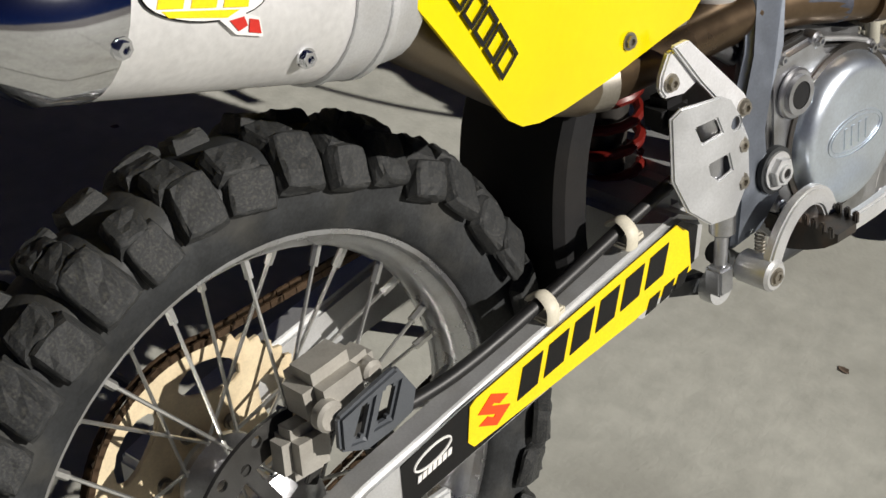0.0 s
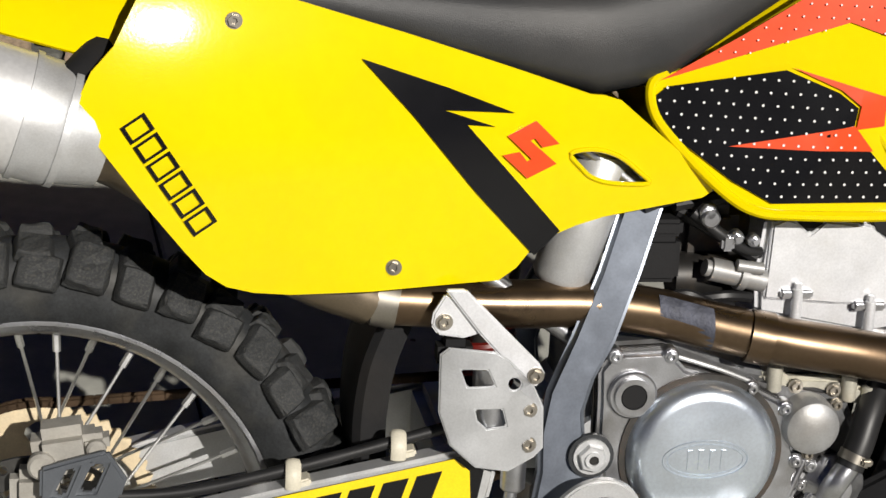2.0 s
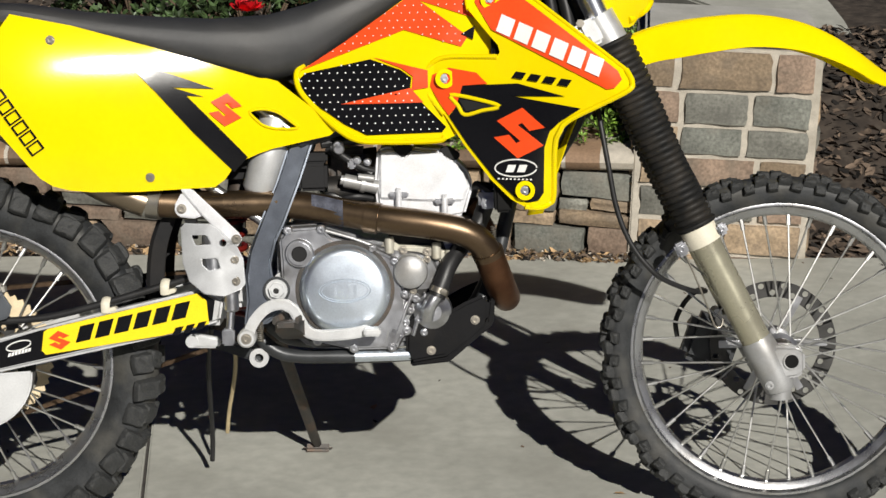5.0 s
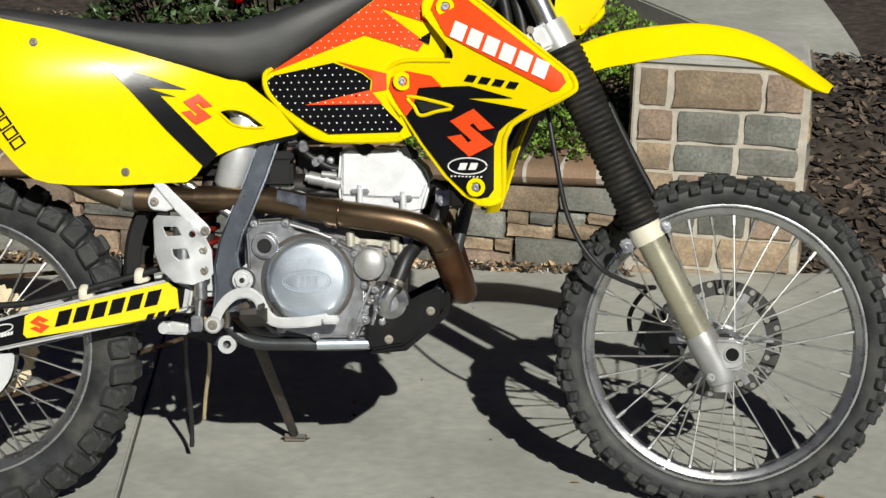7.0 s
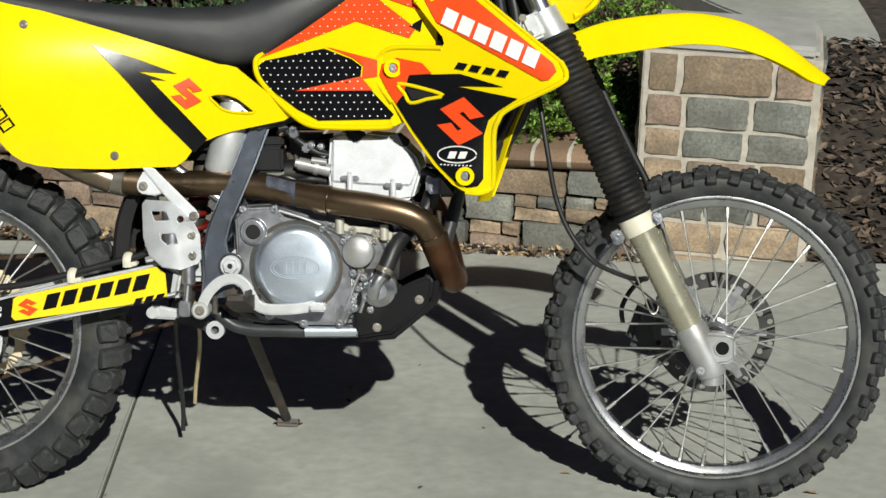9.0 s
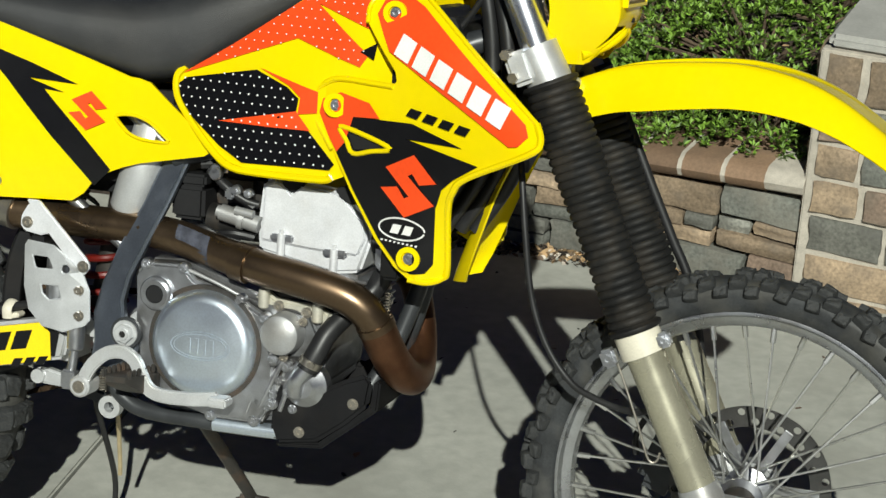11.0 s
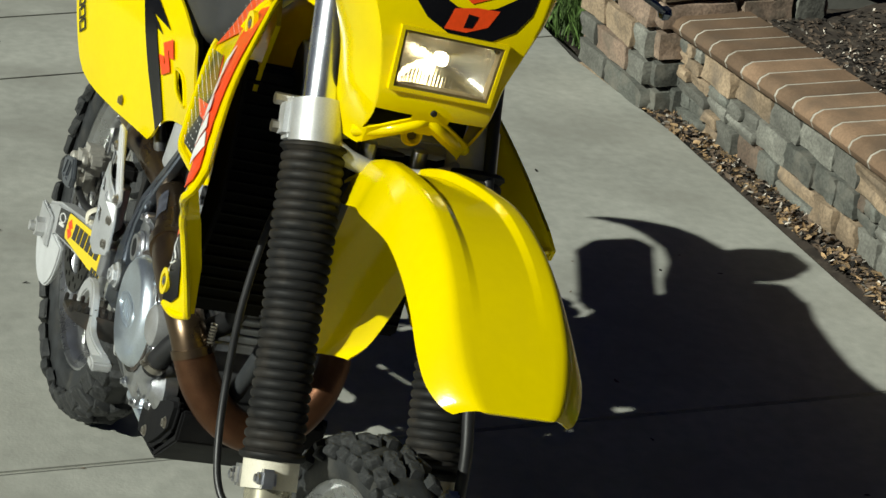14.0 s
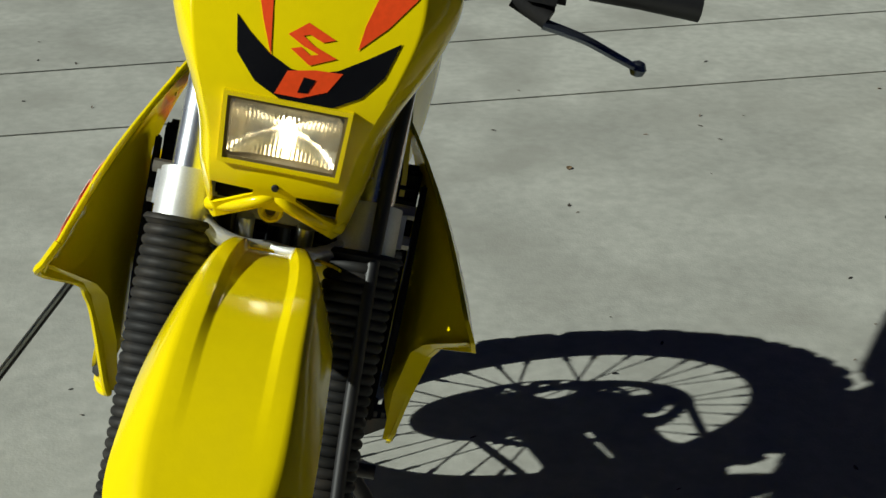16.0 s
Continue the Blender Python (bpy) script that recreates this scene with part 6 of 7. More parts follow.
part("airbox", join(box((0.634, -0.045, 0.682), (0.052, 0.07, 0.050), 0.006), box((0.641, -0.045, 0.716), (0.040, 0.068, 0.018), 0.004), box((0.50, 0.01, 0.76), (0.22, 0.15, 0.16), 0.02), box((0.30, 0.0, 0.80), (0.20, 0.13, 0.16), 0.03)), BLACKP, bike, "black plastic airbox")
for pts, rr in (([(0.66, -0.06, 0.73), (0.69, -0.075, 0.715), (0.715, -0.08, 0.70), (0.74, -0.08, 0.685)], 0.007), ([(0.65, -0.07, 0.74), (0.70, -0.06, 0.745), (0.78, -0.05, 0.75)], 0.008), ([(0.68, -0.08, 0.64), (0.71, -0.085, 0.645), (0.74, -0.075, 0.64)], 0.006), ([(0.92, -0.05, 0.64), (0.93, -0.075, 0.66), (0.96, -0.08, 0.64)], 0.008)):
    part("engine_hose", tube(pts, rr, 8), HOSE, bike, "black rubber hose")
part("wire_plug", join(disc((0.683, -0.088, 0.732), 0.010, 0, -0.012, 14, 0.002), box((0.705, -0.09, 0.705), (0.014, 0.012, 0.018), 0.003)), ALU, bike)
part("head_bracket", join(box((0.955, -0.075, 0.635), (0.05, 0.03, 0.035), 0.006), bolt((0.945, -0.092, 0.628), 0.008, 0.008), bolt((0.975, -0.092, 0.636), 0.006, 0.006)), ALU, bike, "engine mount bracket")
part("exhaust_spring", tube([(0.955 + 0.004 * math.cos(a), -0.09 + 0.004 * math.sin(a), 0.53 + a * 0.0007) for a in np.linspace(0, 80, 110)], 0.0012, 5, 1), STEEL, bike)

# flat dark plates for shaded hollows, and small castings, round the clutch case
part("case_gap", prism([(0.80, 0.375), (0.79, 0.44), (0.800, 0.475), (0.835, 0.478), (0.868, 0.46), (0.865, 0.40)], -0.099, -0.1005, 0), ENGB, engine, "dark plate standing in for a shaded hollow of the casting")
part("case_gap", prism([(0.760, 0.552), (0.772, 0.590), (0.86, 0.575), (0.872, 0.535), (0.845, 0.545), (0.79, 0.556)], -0.073, -0.080, 0.002), ENGB, engine, "dark plate standing in for a shaded hollow of the casting")
part("cylinder_flange", join(prism([(0.752, 0.560), (0.770, 0.568), (0.785, 0.557), (0.852, 0.553), (0.882, 0.536), (0.872, 0.522), (0.815, 0.541), (0.758, 0.543)], -0.094, -0.070, 0.004, 2), *[disc((x, -0.096, z), 0.0085, -0.016, 0.014, 16, 0.002, "z") for x, z in ((0.768, 0.558), (0.852, 0.546), (0.876, 0.532))]), IVORYM, engine, "stained cast flange of the cylinder")
for x, z in ((0.792, 0.548), (0.835, 0.543)):
    part("flange_nut", bolt((x, -0.096, z), 0.006, 0.007), STEEL, engine)
for x, z, rr in ((0.812, 0.462, 0.008), (0.803, 0.440, 0.007), (0.793, 0.418, 0.008), (0.785, 0.398, 0.007), (0.818, 0.425, 0.009), (0.826, 0.40, 0.007), (0.772, 0.405, 0.006)):
    part("case_boss", join(disc((x, -0.098, z), rr, 0, -0.014, 16, 0.002), bolt((x, -0.112, z), rr * 0.6, 0.004)), ALU, engine)
for p in ([(0.806, -0.108, 0.470), (0.790, -0.112, 0.432), (0.776, -0.112, 0.398)], [(0.830, -0.106, 0.470), (0.820, -0.108, 0.44), (0.806, -0.108, 0.395)]):
    part("case_pipe", tube(p, 0.0045, 10), ALU, engine, "slim metal oil line")
part("engine_hose", tube([(0.668, -0.082, 0.735), (0.696, -0.088, 0.714), (0.725, -0.084, 0.696), (0.745, -0.078, 0.69)], 0.0065, 10), HOSE, bike, "black rubber hose")
for x, z, rr in ((0.682, 0.737, 0.010), (0.714, 0.710, 0.008), (0.733, 0.707, 0.007), (0.659, 0.642, 0.008)):
    part("hose_fitting", join(disc((x, -0.082, z), rr, 0, -0.012, 14, 0.002), disc((x, -0.094, z), rr * 0.5, 0, -0.006, 6)), ALU, bike)
part("starter_cable", tube([(0.64, -0.08, 0.640), (0.665, -0.09, 0.650), (0.69, -0.088, 0.640), (0.72, -0.08, 0.632)], 0.005, 8), HOSE, bike, "black starter cable")
part("pedal_spring", tube([(0.535 + 0.005 * math.cos(q), -0.135 + 0.005 * math.sin(q), 0.395 + q * 0.0006) for q in np.linspace(0, 60, 90)], 0.0012, 5, 1), STEEL, bike)

# skid plate and stand
SKIDM = mk("skid_plastic", (0.009, 0.009, 0.010), 0.7, var=0.3, scale=18, bump=0.15, bscale=200, stain=(0.028, 0.025, 0.022), stain_amt=0.4, stain_scale=16, spec=0.12)
SK = [(0.795, 0.425), (0.815, 0.440), (0.86, 0.430), (0.90, 0.452), (0.935, 0.466), (0.945, 0.455), (0.940, 0.418), (0.905, 0.385), (0.865, 0.355), (0.80, 0.345), (0.792, 0.365)]
skid = part("skid_plate", join(prism(SK, -0.110, -0.096, 0.006, 4), prism(SK, 0.096, 0.110, 0.006, 4), prism([(0.80, 0.345), (0.865, 0.352), (0.94, 0.416), (0.945, 0.455), (0.955, 0.455), (0.952, 0.41), (0.87, 0.343), (0.80, 0.337)], -0.1, 0.1, 0.003)), SKIDM, bike, "scuffed black plastic skid plate")
for x, z in ((0.918, 0.420), (0.838, 0.367)):
    part("skid_bolt", bolt((x, -0.109, z), 0.0062, 0.005), STEEL, skid, "flanged steel bolt")
part("rail_sleeve", tube([(0.70, -0.098, 0.3585), (0.80, -0.095, 0.3585)], 0.011, 14), POL, bike, "worn bright frame rail")
FOOT = Vector((0.600, 0.355, 0.094))
part("side_stand", join(tube([(0.545, 0.105, 0.37), (0.575, 0.235, 0.225), FOOT + Vector((-0.002, -0.012, 0.014))], [0.013, 0.011, 0.010], 12, 5), box(FOOT + Vector((0, 0, 0.003)), (0.058, 0.044, 0.016), 0.007, (-12, 2, 0)), box((0.54, 0.10, 0.385), (0.04, 0.03, 0.05), 0.006)), DSTEEL, bike, "rusty steel side stand with a flat foot")
part("breather_tube", tube([(0.43, 0.02, 0.40), (0.412, 0.10, 0.31), (0.403, 0.20, 0.165), (0.398, 0.222, 0.105)], 0.005, 8), HOSE, bike, "black breather tube hanging down")
TUBING = mk("aged_clear_tubing", (0.42, 0.34, 0.20), 0.4, var=0.15, scale=40)
part("overflow_tube", tube([(0.47, 0.0, 0.40), (0.468, 0.06, 0.32), (0.445, 0.13, 0.22), (0.438, 0.15, 0.175)], 0.004, 8), TUBING, bike, "yellowed overflow tube hanging down")

# front end
def fork_point(z):
    return float(np.interp(z, (0.285, 0.335, 0.54, 0.575, 0.93, 0.955, 1.055, 1.16), (1.470, 1.445, 1.342, 1.324, 1.166, 1.150, 1.107, 1.062)))
for s in (-1, 1):
    def P(z, dx=0.0):
        return (fork_point(z) + dx, s * 0.098, z)
    part("fork_tube", rod(P(0.94), P(1.15), 0.0218, 24), TUBEC, bike, "bright chromed upper fork tube")
    rs, ps = [], []
    n = 32
    for k in range(n * 6 + 1):
        q = k / (n * 6)
        z = 0.912 - q * (0.912 - 0.578)
        ps.append(P(z))
        rs.append((0.0352 - 0.0045 * q + 0.0012 * math.sin(9 * q + s)) + 0.0036 * abs(math.sin(math.pi * q * n)) ** 0.6 + (0.003 if q < 0.02 or q > 0.975 else 0))
    part("fork_boot", tube(ps, rs, 24, 1), BOOT, bike, "dusty ribbed black rubber fork boot")
    part("fork_slider", tube([P(0.585), P(0.54), P(0.42), P(0.355)], [0.029, 0.0275, 0.027, 0.027], 24), FORKT, bike, "champagne anodised fork slider")
    part("fork_guard", tube([P(0.578), P(0.548)], 0.0325, 28), IVORY, bike, "ivory plastic fork collar")
    part("fork_collar_lug", join(box((1.293, s * 0.118, 0.541), (0.022, 0.022, 0.026), 0.004, (0, -25, 0)), bolt((1.293, s * 0.129, 0.541), 0.006, 0.005, s)), ALU, bike)
    part("fork_collar_lug", join(box((1.366, s * 0.112, 0.575), (0.018, 0.02, 0.022), 0.004, (0, -25, 0)), bolt((1.366, s * 0.122, 0.575), 0.005, 0.005, s)), ALU, bike)
    part("axle_clamp", join(tube([P(0.372), P(0.35), P(0.30), P(0.278)], [0.0285, 0.031, 0.029, 0.026], 22, 3), tube([P(0.280), P(0.262)], 0.0205, 18), prism([(1.440, 0.352), (1.462, 0.362), (1.500, 0.360), (1.512, 0.350), (1.512, 0.314), (1.500, 0.304), (1.462, 0.300), (1.448, 0.312)], s * 0.080, s * 0.122, 0.006, 3), bolt((1.447, s * 0.127, 0.292), 0.006, 0.005, s)), CASTG, bike, "grey cast axle clamp")
    # flat dark disc drawn for the shade inside the axle
    part("axle_hole", disc((1.487, s * 0.1225, 0.334), 0.0125, 0, s * 0.0015, 20), RADM, bike, "dark disc standing in for the shaded end of the hollow axle")
def prism_arm(s):
    return tube([(1.175, s * 0.085, 0.918), (1.190, s * 0.060, 0.908), (1.195, s * 0.030, 0.902), (1.185, s * 0.0, 0.900)], [0.017, 0.013, 0.012, 0.012], 14, 5, flat=0.7)
lower_clamp = part("lower_clamp", join(*[tube([(fork_point(0.956), s * 0.098, 0.956), (fork_point(0.909), s * 0.098, 0.909)], 0.0318, 28) for s in (-1, 1)], box((1.135, 0, 0.93), (0.07, 0.17, 0.035), 0.012, (0, -24, 0)), *[box((1.138, s * 0.120, 0.928), (0.034, 0.030, 0.048), 0.006, (0, -24, 0)) for s in (-1, 1)]), BRUSH, bike, "cast aluminium lower fork clamp")
for s in (-1, 1):
    for o in (-0.015, 0.015):
        part("clamp_bolt", rod((1.126 - o * 0.44, s * 0.143, 0.93 + o), (1.126 - o * 0.44, s * 0.112, 0.93 + o), 0.0075, 6), STEEL, lower_clamp)
for s in (-1, 1):
    part("fender_arm", prism_arm(s), BRUSH, bike, "cast arm to the front fender")
part("upper_clamp", join(*[tube([(fork_point(1.15), s * 0.098, 1.15), (fork_point(1.115), s * 0.098, 1.115)], 0.034, 28) for s in (-1, 1)], box((1.06, 0, 1.135), (0.07, 0.17, 0.03), 0.01, (0, -24, 0))), BLACKP, bike, "black upper fork clamp")
# added filler that darkens the space between the radiators
rectifier = part("rectifier", box((0.985, 0, 0.80), (0.04, 0.075, 0.16), 0.006), RADM, bike, "black finned block added to darken the space between the radiators")
for k in range(10):
    part("rectifier_fin", box((1.008, 0, 0.735 + k * 0.014), (0.012, 0.07, 0.004), 0.001), RADM, rectifier)
# these cables also keep the sun off the fender tail
for k, (x, y) in enumerate(((1.075, -0.052), (1.098, -0.060), (1.120, -0.052), (1.140, -0.045), (1.088, -0.040), (1.112, -0.036))):
    part("control_cable", tube([(x - 0.05, y * 0.9, 1.12), (x - 0.015, y, 1.02), (x + 0.004 * k, y - 0.004 * (k % 2), 0.93), (x, y, 0.85), (x - 0.03, y * 0.8, 0.76), (x - 0.08, y * 0.6, 0.68)], 0.0115 if k < 4 else 0.008, 10), HOSE, bike, "black cable beside the steering head")
# unseen sleeve added to block sunlight on the fender tail
part("wiring_loom", tube([(1.05, -0.046, 1.12), (1.10, -0.050, 1.02), (1.135, -0.050, 0.93), (1.140, -0.048, 0.86), (1.115, -0.042, 0.78)], [0.020, 0.026, 0.030, 0.030, 0.022], 14, 5, flat=0.6), HOSE, bike, "black sleeve added beside the steering head to block the sun")
# added block hides the tank front where the space should read dark
part("coil_cover", prism([(0.955, 0.905), (0.958, 0.975), (0.975, 1.000), (1.015, 0.995), (1.035, 0.96), (1.030, 0.90), (0.99, 0.885)], -0.085, 0.085, 0.012, 3), HOSE, bike, "black block added ahead of the tank to darken the space")
part("head_tube", rod((1.115, 0, 0.90), (1.025, 0, 1.14), 0.032, 24), DSTEEL, bike)
part("front_axle", join(rod((1.486, -0.120, 0.335), (1.486, 0.120, 0.335), 0.010, 16), ring((1.487, -0.1225, 0.334), 0.0125, 0.0150, 0, -0.003, 24)), CASTG, bike)
part("front_caliper", join(box((1.350, 0.085, 0.345), (0.066, 0.050, 0.096), 0.014, (0, 20, 0)), box((1.385, 0.080, 0.320), (0.05, 0.03, 0.07), 0.010, (0, 20, 0)), rod((1.338, 0.10, 0.365), (1.338, 0.12, 0.365), 0.015, 18), rod((1.352, 0.10, 0.328), (1.352, 0.12, 0.328), 0.015, 18), rod((1.375, 0.055, 0.395), (1.375, 0.10, 0.395), 0.009, 12)), CRADLE, bike, "dark front brake caliper")
part("cable_guide", tube([(1.300, -0.100, 0.532), (1.318, -0.098, 0.490), (1.336, -0.096, 0.445), (1.350, -0.094, 0.406), (1.355, -0.093, 0.396), (1.361, -0.092, 0.393), (1.367, -0.091, 0.398), (1.369, -0.090, 0.408)], 0.0018, 8, 4), STEEL, bike, "bent wire guide on the fork")
part("speedometer_drive", lathe([(0, -0.075), (0.022, -0.075), (0.027, -0.064), (0.027, -0.048), (0, -0.048)], FRONT, "y", 32, False), DSTEEL, front_wheel)

# front fender: a broad beak with two creases
FEN = [(1.180, 0.903, 0.055, 0.052), (1.215, 0.920, 0.060, 0.060), (1.26, 0.935, 0.065, 0.062), (1.30, 0.943, 0.075, 0.064), (1.36, 0.950, 0.084, 0.062), (1.43, 0.950, 0.087, 0.058), (1.50, 0.934, 0.088, 0.053), (1.555, 0.908, 0.089, 0.047), (1.605, 0.874, 0.089, 0.038), (1.64, 0.846, 0.083, 0.028), (1.665, 0.826, 0.071, 0.018), (1.674, 0.818, 0.061, 0.012)]
FEN = [(x + 0.012 * max(0.0, (x - 1.36) / 0.3) ** 1.2, z + 0.011 * min(1.0, max(0.0, (x - 1.38) / 0.2)), hw, drop) for x, z, hw, drop in FEN]
sec = []
for x, z, hw, drop in FEN:
    rowp = []
    waist = math.exp(-((x - 1.38) / 0.13) ** 2)
    for y in (-1.0, -0.97, -0.92, -0.86, -0.8, -0.72, -0.66, -0.60, -0.50, -0.46, -0.445, -0.43, -0.39, -0.36, -0.345, -0.33, -0.2, 0, 0.2, 0.33, 0.345, 0.36, 0.39, 0.43, 0.445, 0.46, 0.50, 0.60, 0.66, 0.72, 0.8, 0.86, 0.92, 0.97, 1.0):
        a = abs(y)
        h = -drop * (max(0.0, (a - 0.64) / 0.36) ** 1.45)
        # a sunken channel along the middle that runs out before the tip
        k = max(0.0, min(1.0, (1.60 - x) / 0.34))
        e = max(0.0, min(1.0, (0.445 - a) / 0.10))
        h -= k * 0.0105 * e
        rowp.append((x - 0.034 * max(0.0, a - 0.60) * max(0.0, min(1.0, (x - 1.60) / 0.07)), y * (hw - 0.005 * waist) + 0.007 * waist + 0.009 * min(1.0, max(0.0, (x - 1.38) / 0.2)), z + h))
    sec.append(rowp)
dense = []
for c in zip(*sec):
    dense.append(spline(c, 5))
part("front_fender", shell(loft([list(r_) for r_ in zip(*dense)], False), 0.003), YEL, bike, "creased yellow plastic front fender", sharp=60)
# the fender's tail curves down behind the fork legs
TAIL = spline([(1.196, 0.058, 0.905), (1.140, 0.070, 0.868), (1.098, 0.078, 0.80), (1.068, 0.078, 0.735), (1.045, 0.070, 0.67), (1.028, 0.058, 0.62), (1.020, 0.040, 0.594)], 5)
part("fender_tail", shell(loft([[(p[0] + 0.030 * abs(y) ** 2.5, 0.018 + y * p[1], p[2] + 0.006 * abs(y) ** 2) for y in np.linspace(-1, 1, 21)] for p in TAIL], False), 0.003), YEL, bike, "yellow tail of the front fender behind the fork", sharp=60)
for s in (-1, 1):
    part("fender_mount", disc((1.168, s * 0.032, 0.893), 0.010, 0, 0.035, 16, 0.002, "z"), ALU, bike)

# headlight mask: height, front, back of the flanks, half width
MASK = [(0.935, 1.220, 1.150, 0.077), (0.97, 1.246, 1.158, 0.084), (1.000, 1.262, 1.165, 0.090), (1.04, 1.262, 1.160, 0.097), (1.08, 1.264, 1.152, 0.112), (1.12, 1.254, 1.145, 0.133), (1.17, 1.228, 1.130, 0.150), (1.21, 1.200, 1.12, 0.148), (1.25, 1.170, 1.10, 0.135), (1.275, 1.150, 1.09, 0.11)]
MROWS = [tuple(p) for p in spline([(m[1], m[2], m[3]) for m in MASK], 6)]
MZ = [z for a, b in zip(MASK, MASK[1:]) for z in np.linspace(a[0], b[0], 7)[:-1]] + [MASK[-1][0]]
def mask_row(z):
    return [float(np.interp(z, MZ, [r_[k] for r_ in MROWS])) for k in range(3)]
def mask_x(y, z):
    """The mask's skin: a flat face in the middle, the flanks swept back."""
    xf, xb, hw = mask_row(z)
    a = min(1.0, abs(y) / hw)
    if a < 0.76:
        return xf - 0.004 * (a / 0.76) ** 2
    t = math.asin(min(1.0, (a - 0.76) / 0.24)) * 2 / math.pi
    return xf - 0.004 - (xf - 0.004 - xb) * t ** 1.25
secs = []
for z in np.arange(0.935, 1.2751, 0.004):
    hw = mask_row(z)[2]
    row = []
    for k in range(121):
        q = -1 + 2 * k / 120
        a = abs(q)
        y = (a / 0.6 * 0.76 if a < 0.6 else 0.76 + 0.24 * math.sin((a - 0.6) / 0.4 * math.pi / 2)) * hw * (1 if q > 0 else -1)
        row.append((mask_x(y, z), y, z))
    secs.append(row)
mask_bm = loft(secs, False)
def gone(f):
    """The lamp's opening, the two slanted holes under it and the arch of the chin."""
    m = f.calc_center_median()
    y, z = abs(m.y), m.z
    return (y < 0.0585 and 1.022 < z < 1.087) or (0.022 < y < 0.066 and 0.958 + (0.066 - y) * 0.62 < z < 0.991) or (0.010 < y < 0.062 and z < 0.937 + (0.062 - y) * 0.62) or (y <= 0.010 and z < 0.967)
CUTS = [((0, o, 0), (0, 1, 0)) for q in (0.0585, 0.022, 0.066, 0.010, 0.062) for o in (q, -q)] + [((0, 0, z), (0, 0, 1)) for z in (1.022, 1.087, 0.991, 0.967)]
CUTS += [((0, g * 0.066, 0.958), (0, g * 0.62, 1)) for g in (1, -1)] + [((0, g * 0.062, 0.937), (0, g * 0.62, 1)) for g in (1, -1)]
for co, no in CUTS:
    bmesh.ops.bisect_plane(mask_bm, geom=mask_bm.verts[:] + mask_bm.edges[:] + mask_bm.faces[:], dist=1e-6, plane_co=co, plane_no=no)
bmesh.ops.delete(mask_bm, geom=[f for f in mask_bm.faces if gone(f)], context="FACES")
mask = part("headlight_mask", shell(mask_bm, 0.003), YEL, bike, "yellow headlight mask with black and orange graphics", sharp=45)
def frame_ring(x0, x1, o, i):
    bm = bmesh.new()
    def corners(x, g):
        return [(x, -0.060 - g, 1.087 + g), (x, 0.060 + g, 1.087 + g), (x, 0.057 + g, 1.022 - g), (x, -0.057 - g, 1.022 - g)]
    A, B, C, D = [[bm.verts.new(p) for p in corners(x, g)] for x, g in ((x0, o), (x1, o), (x1, i), (x0, i))]
    for R0, R1 in ((A, B), (B, C), (C, D), (D, A)):
        for k in range(4):
            bm.faces.new((R0[k], R0[(k + 1) % 4], R1[(k + 1) % 4], R1[k]))
    bevel_sharp(bm, 0.0015, 2, 0.9)
    return bm
part("lamp_bezel", frame_ring(1.240, 1.2675, 0.0045, 0.0), YEL, mask)
# olive-brown base holds the shade round the lens
GASK = mk("lamp_gasket_shaded", (0.13, 0.095, 0.04), 0.6, var=0.15)
part("lamp_gasket", frame_ring(1.245, 1.2655, 0.0, -0.0032), GASK, mask)
def lens_front(y, z):
    """Fine upright flutes along the top and bottom, broad ones across the middle."""
    edge = z > 1.071 or z < 1.041
    return 1.2590 + (0.0008 * abs(math.sin(math.pi * y / 0.0042)) if edge else 0.0003 * abs(math.sin(math.pi * y / 0.0125)))
LY = np.linspace(-0.0575, 0.0575, 185)
lens_rows = [[(lens_front(y, z), y, z) for y in LY] + [(1.2562, y, z) for y in LY[::-1]] for z in (1.0235, 1.030, 1.0395, 1.0408, 1.0422, 1.055, 1.0698, 1.0712, 1.0726, 1.080, 1.0855)]
headlight = part("headlight", loft(lens_rows), LENS, bike, "clear fluted headlight lens, lit", sharp=50)
headlight.visible_shadow = False
refl = loft([[(x, y * s, 1.053 + z * s) for y, z in [(0.0585 * math.copysign(abs(math.cos(a)) ** 0.4, math.cos(a)), 0.0315 * math.copysign(abs(math.sin(a)) ** 0.4, math.sin(a))) for a in np.linspace(0, 2 * math.pi, 25)[:-1]]] for x, s in ((1.2555, 1.0), (1.243, 0.86), (1.228, 0.62), (1.218, 0.28), (1.2165, 0.02))], True, False)
part("reflector", refl, REFL, headlight, "chromed reflector bowl")
LAMP = bpy.data.materials.new("lamp_glow")
LAMP.use_nodes = True
LAMP.node_tree.nodes["Principled BSDF"].inputs["Emission Color"].default_value = (1.0, 0.86, 0.62, 1)
LAMP.node_tree.nodes["Principled BSDF"].inputs["Emission Strength"].default_value = 9.0
part("bulb", disc((1.236, 0.0, 1.056), 0.008, -0.01, 0.008, 16, 0.004, "x"), LAMP, headlight, "glowing bulb")
# lower grille of the mask
for s in (-1, 1):
    part("grille_bar", tube([(mask_x(0.068, 0.947) - 0.001, s * 0.068, 0.9485), (mask_x(0.04, 0.9635) - 0.001, s * 0.040, 0.9640), (mask_x(0.012, 0.981) - 0.001, s * 0.014, 0.979), (mask_x(0.0, 0.99) - 0.008, s * 0.0, 0.986)], [0.0075, 0.0065, 0.006, 0.005], 12, 5), YEL, mask)
# black plate stands in for the shade behind the grille
part("grille_back", box((1.205, 0, 0.98), (0.006, 0.13, 0.045), 0.003), BLACKP, mask)
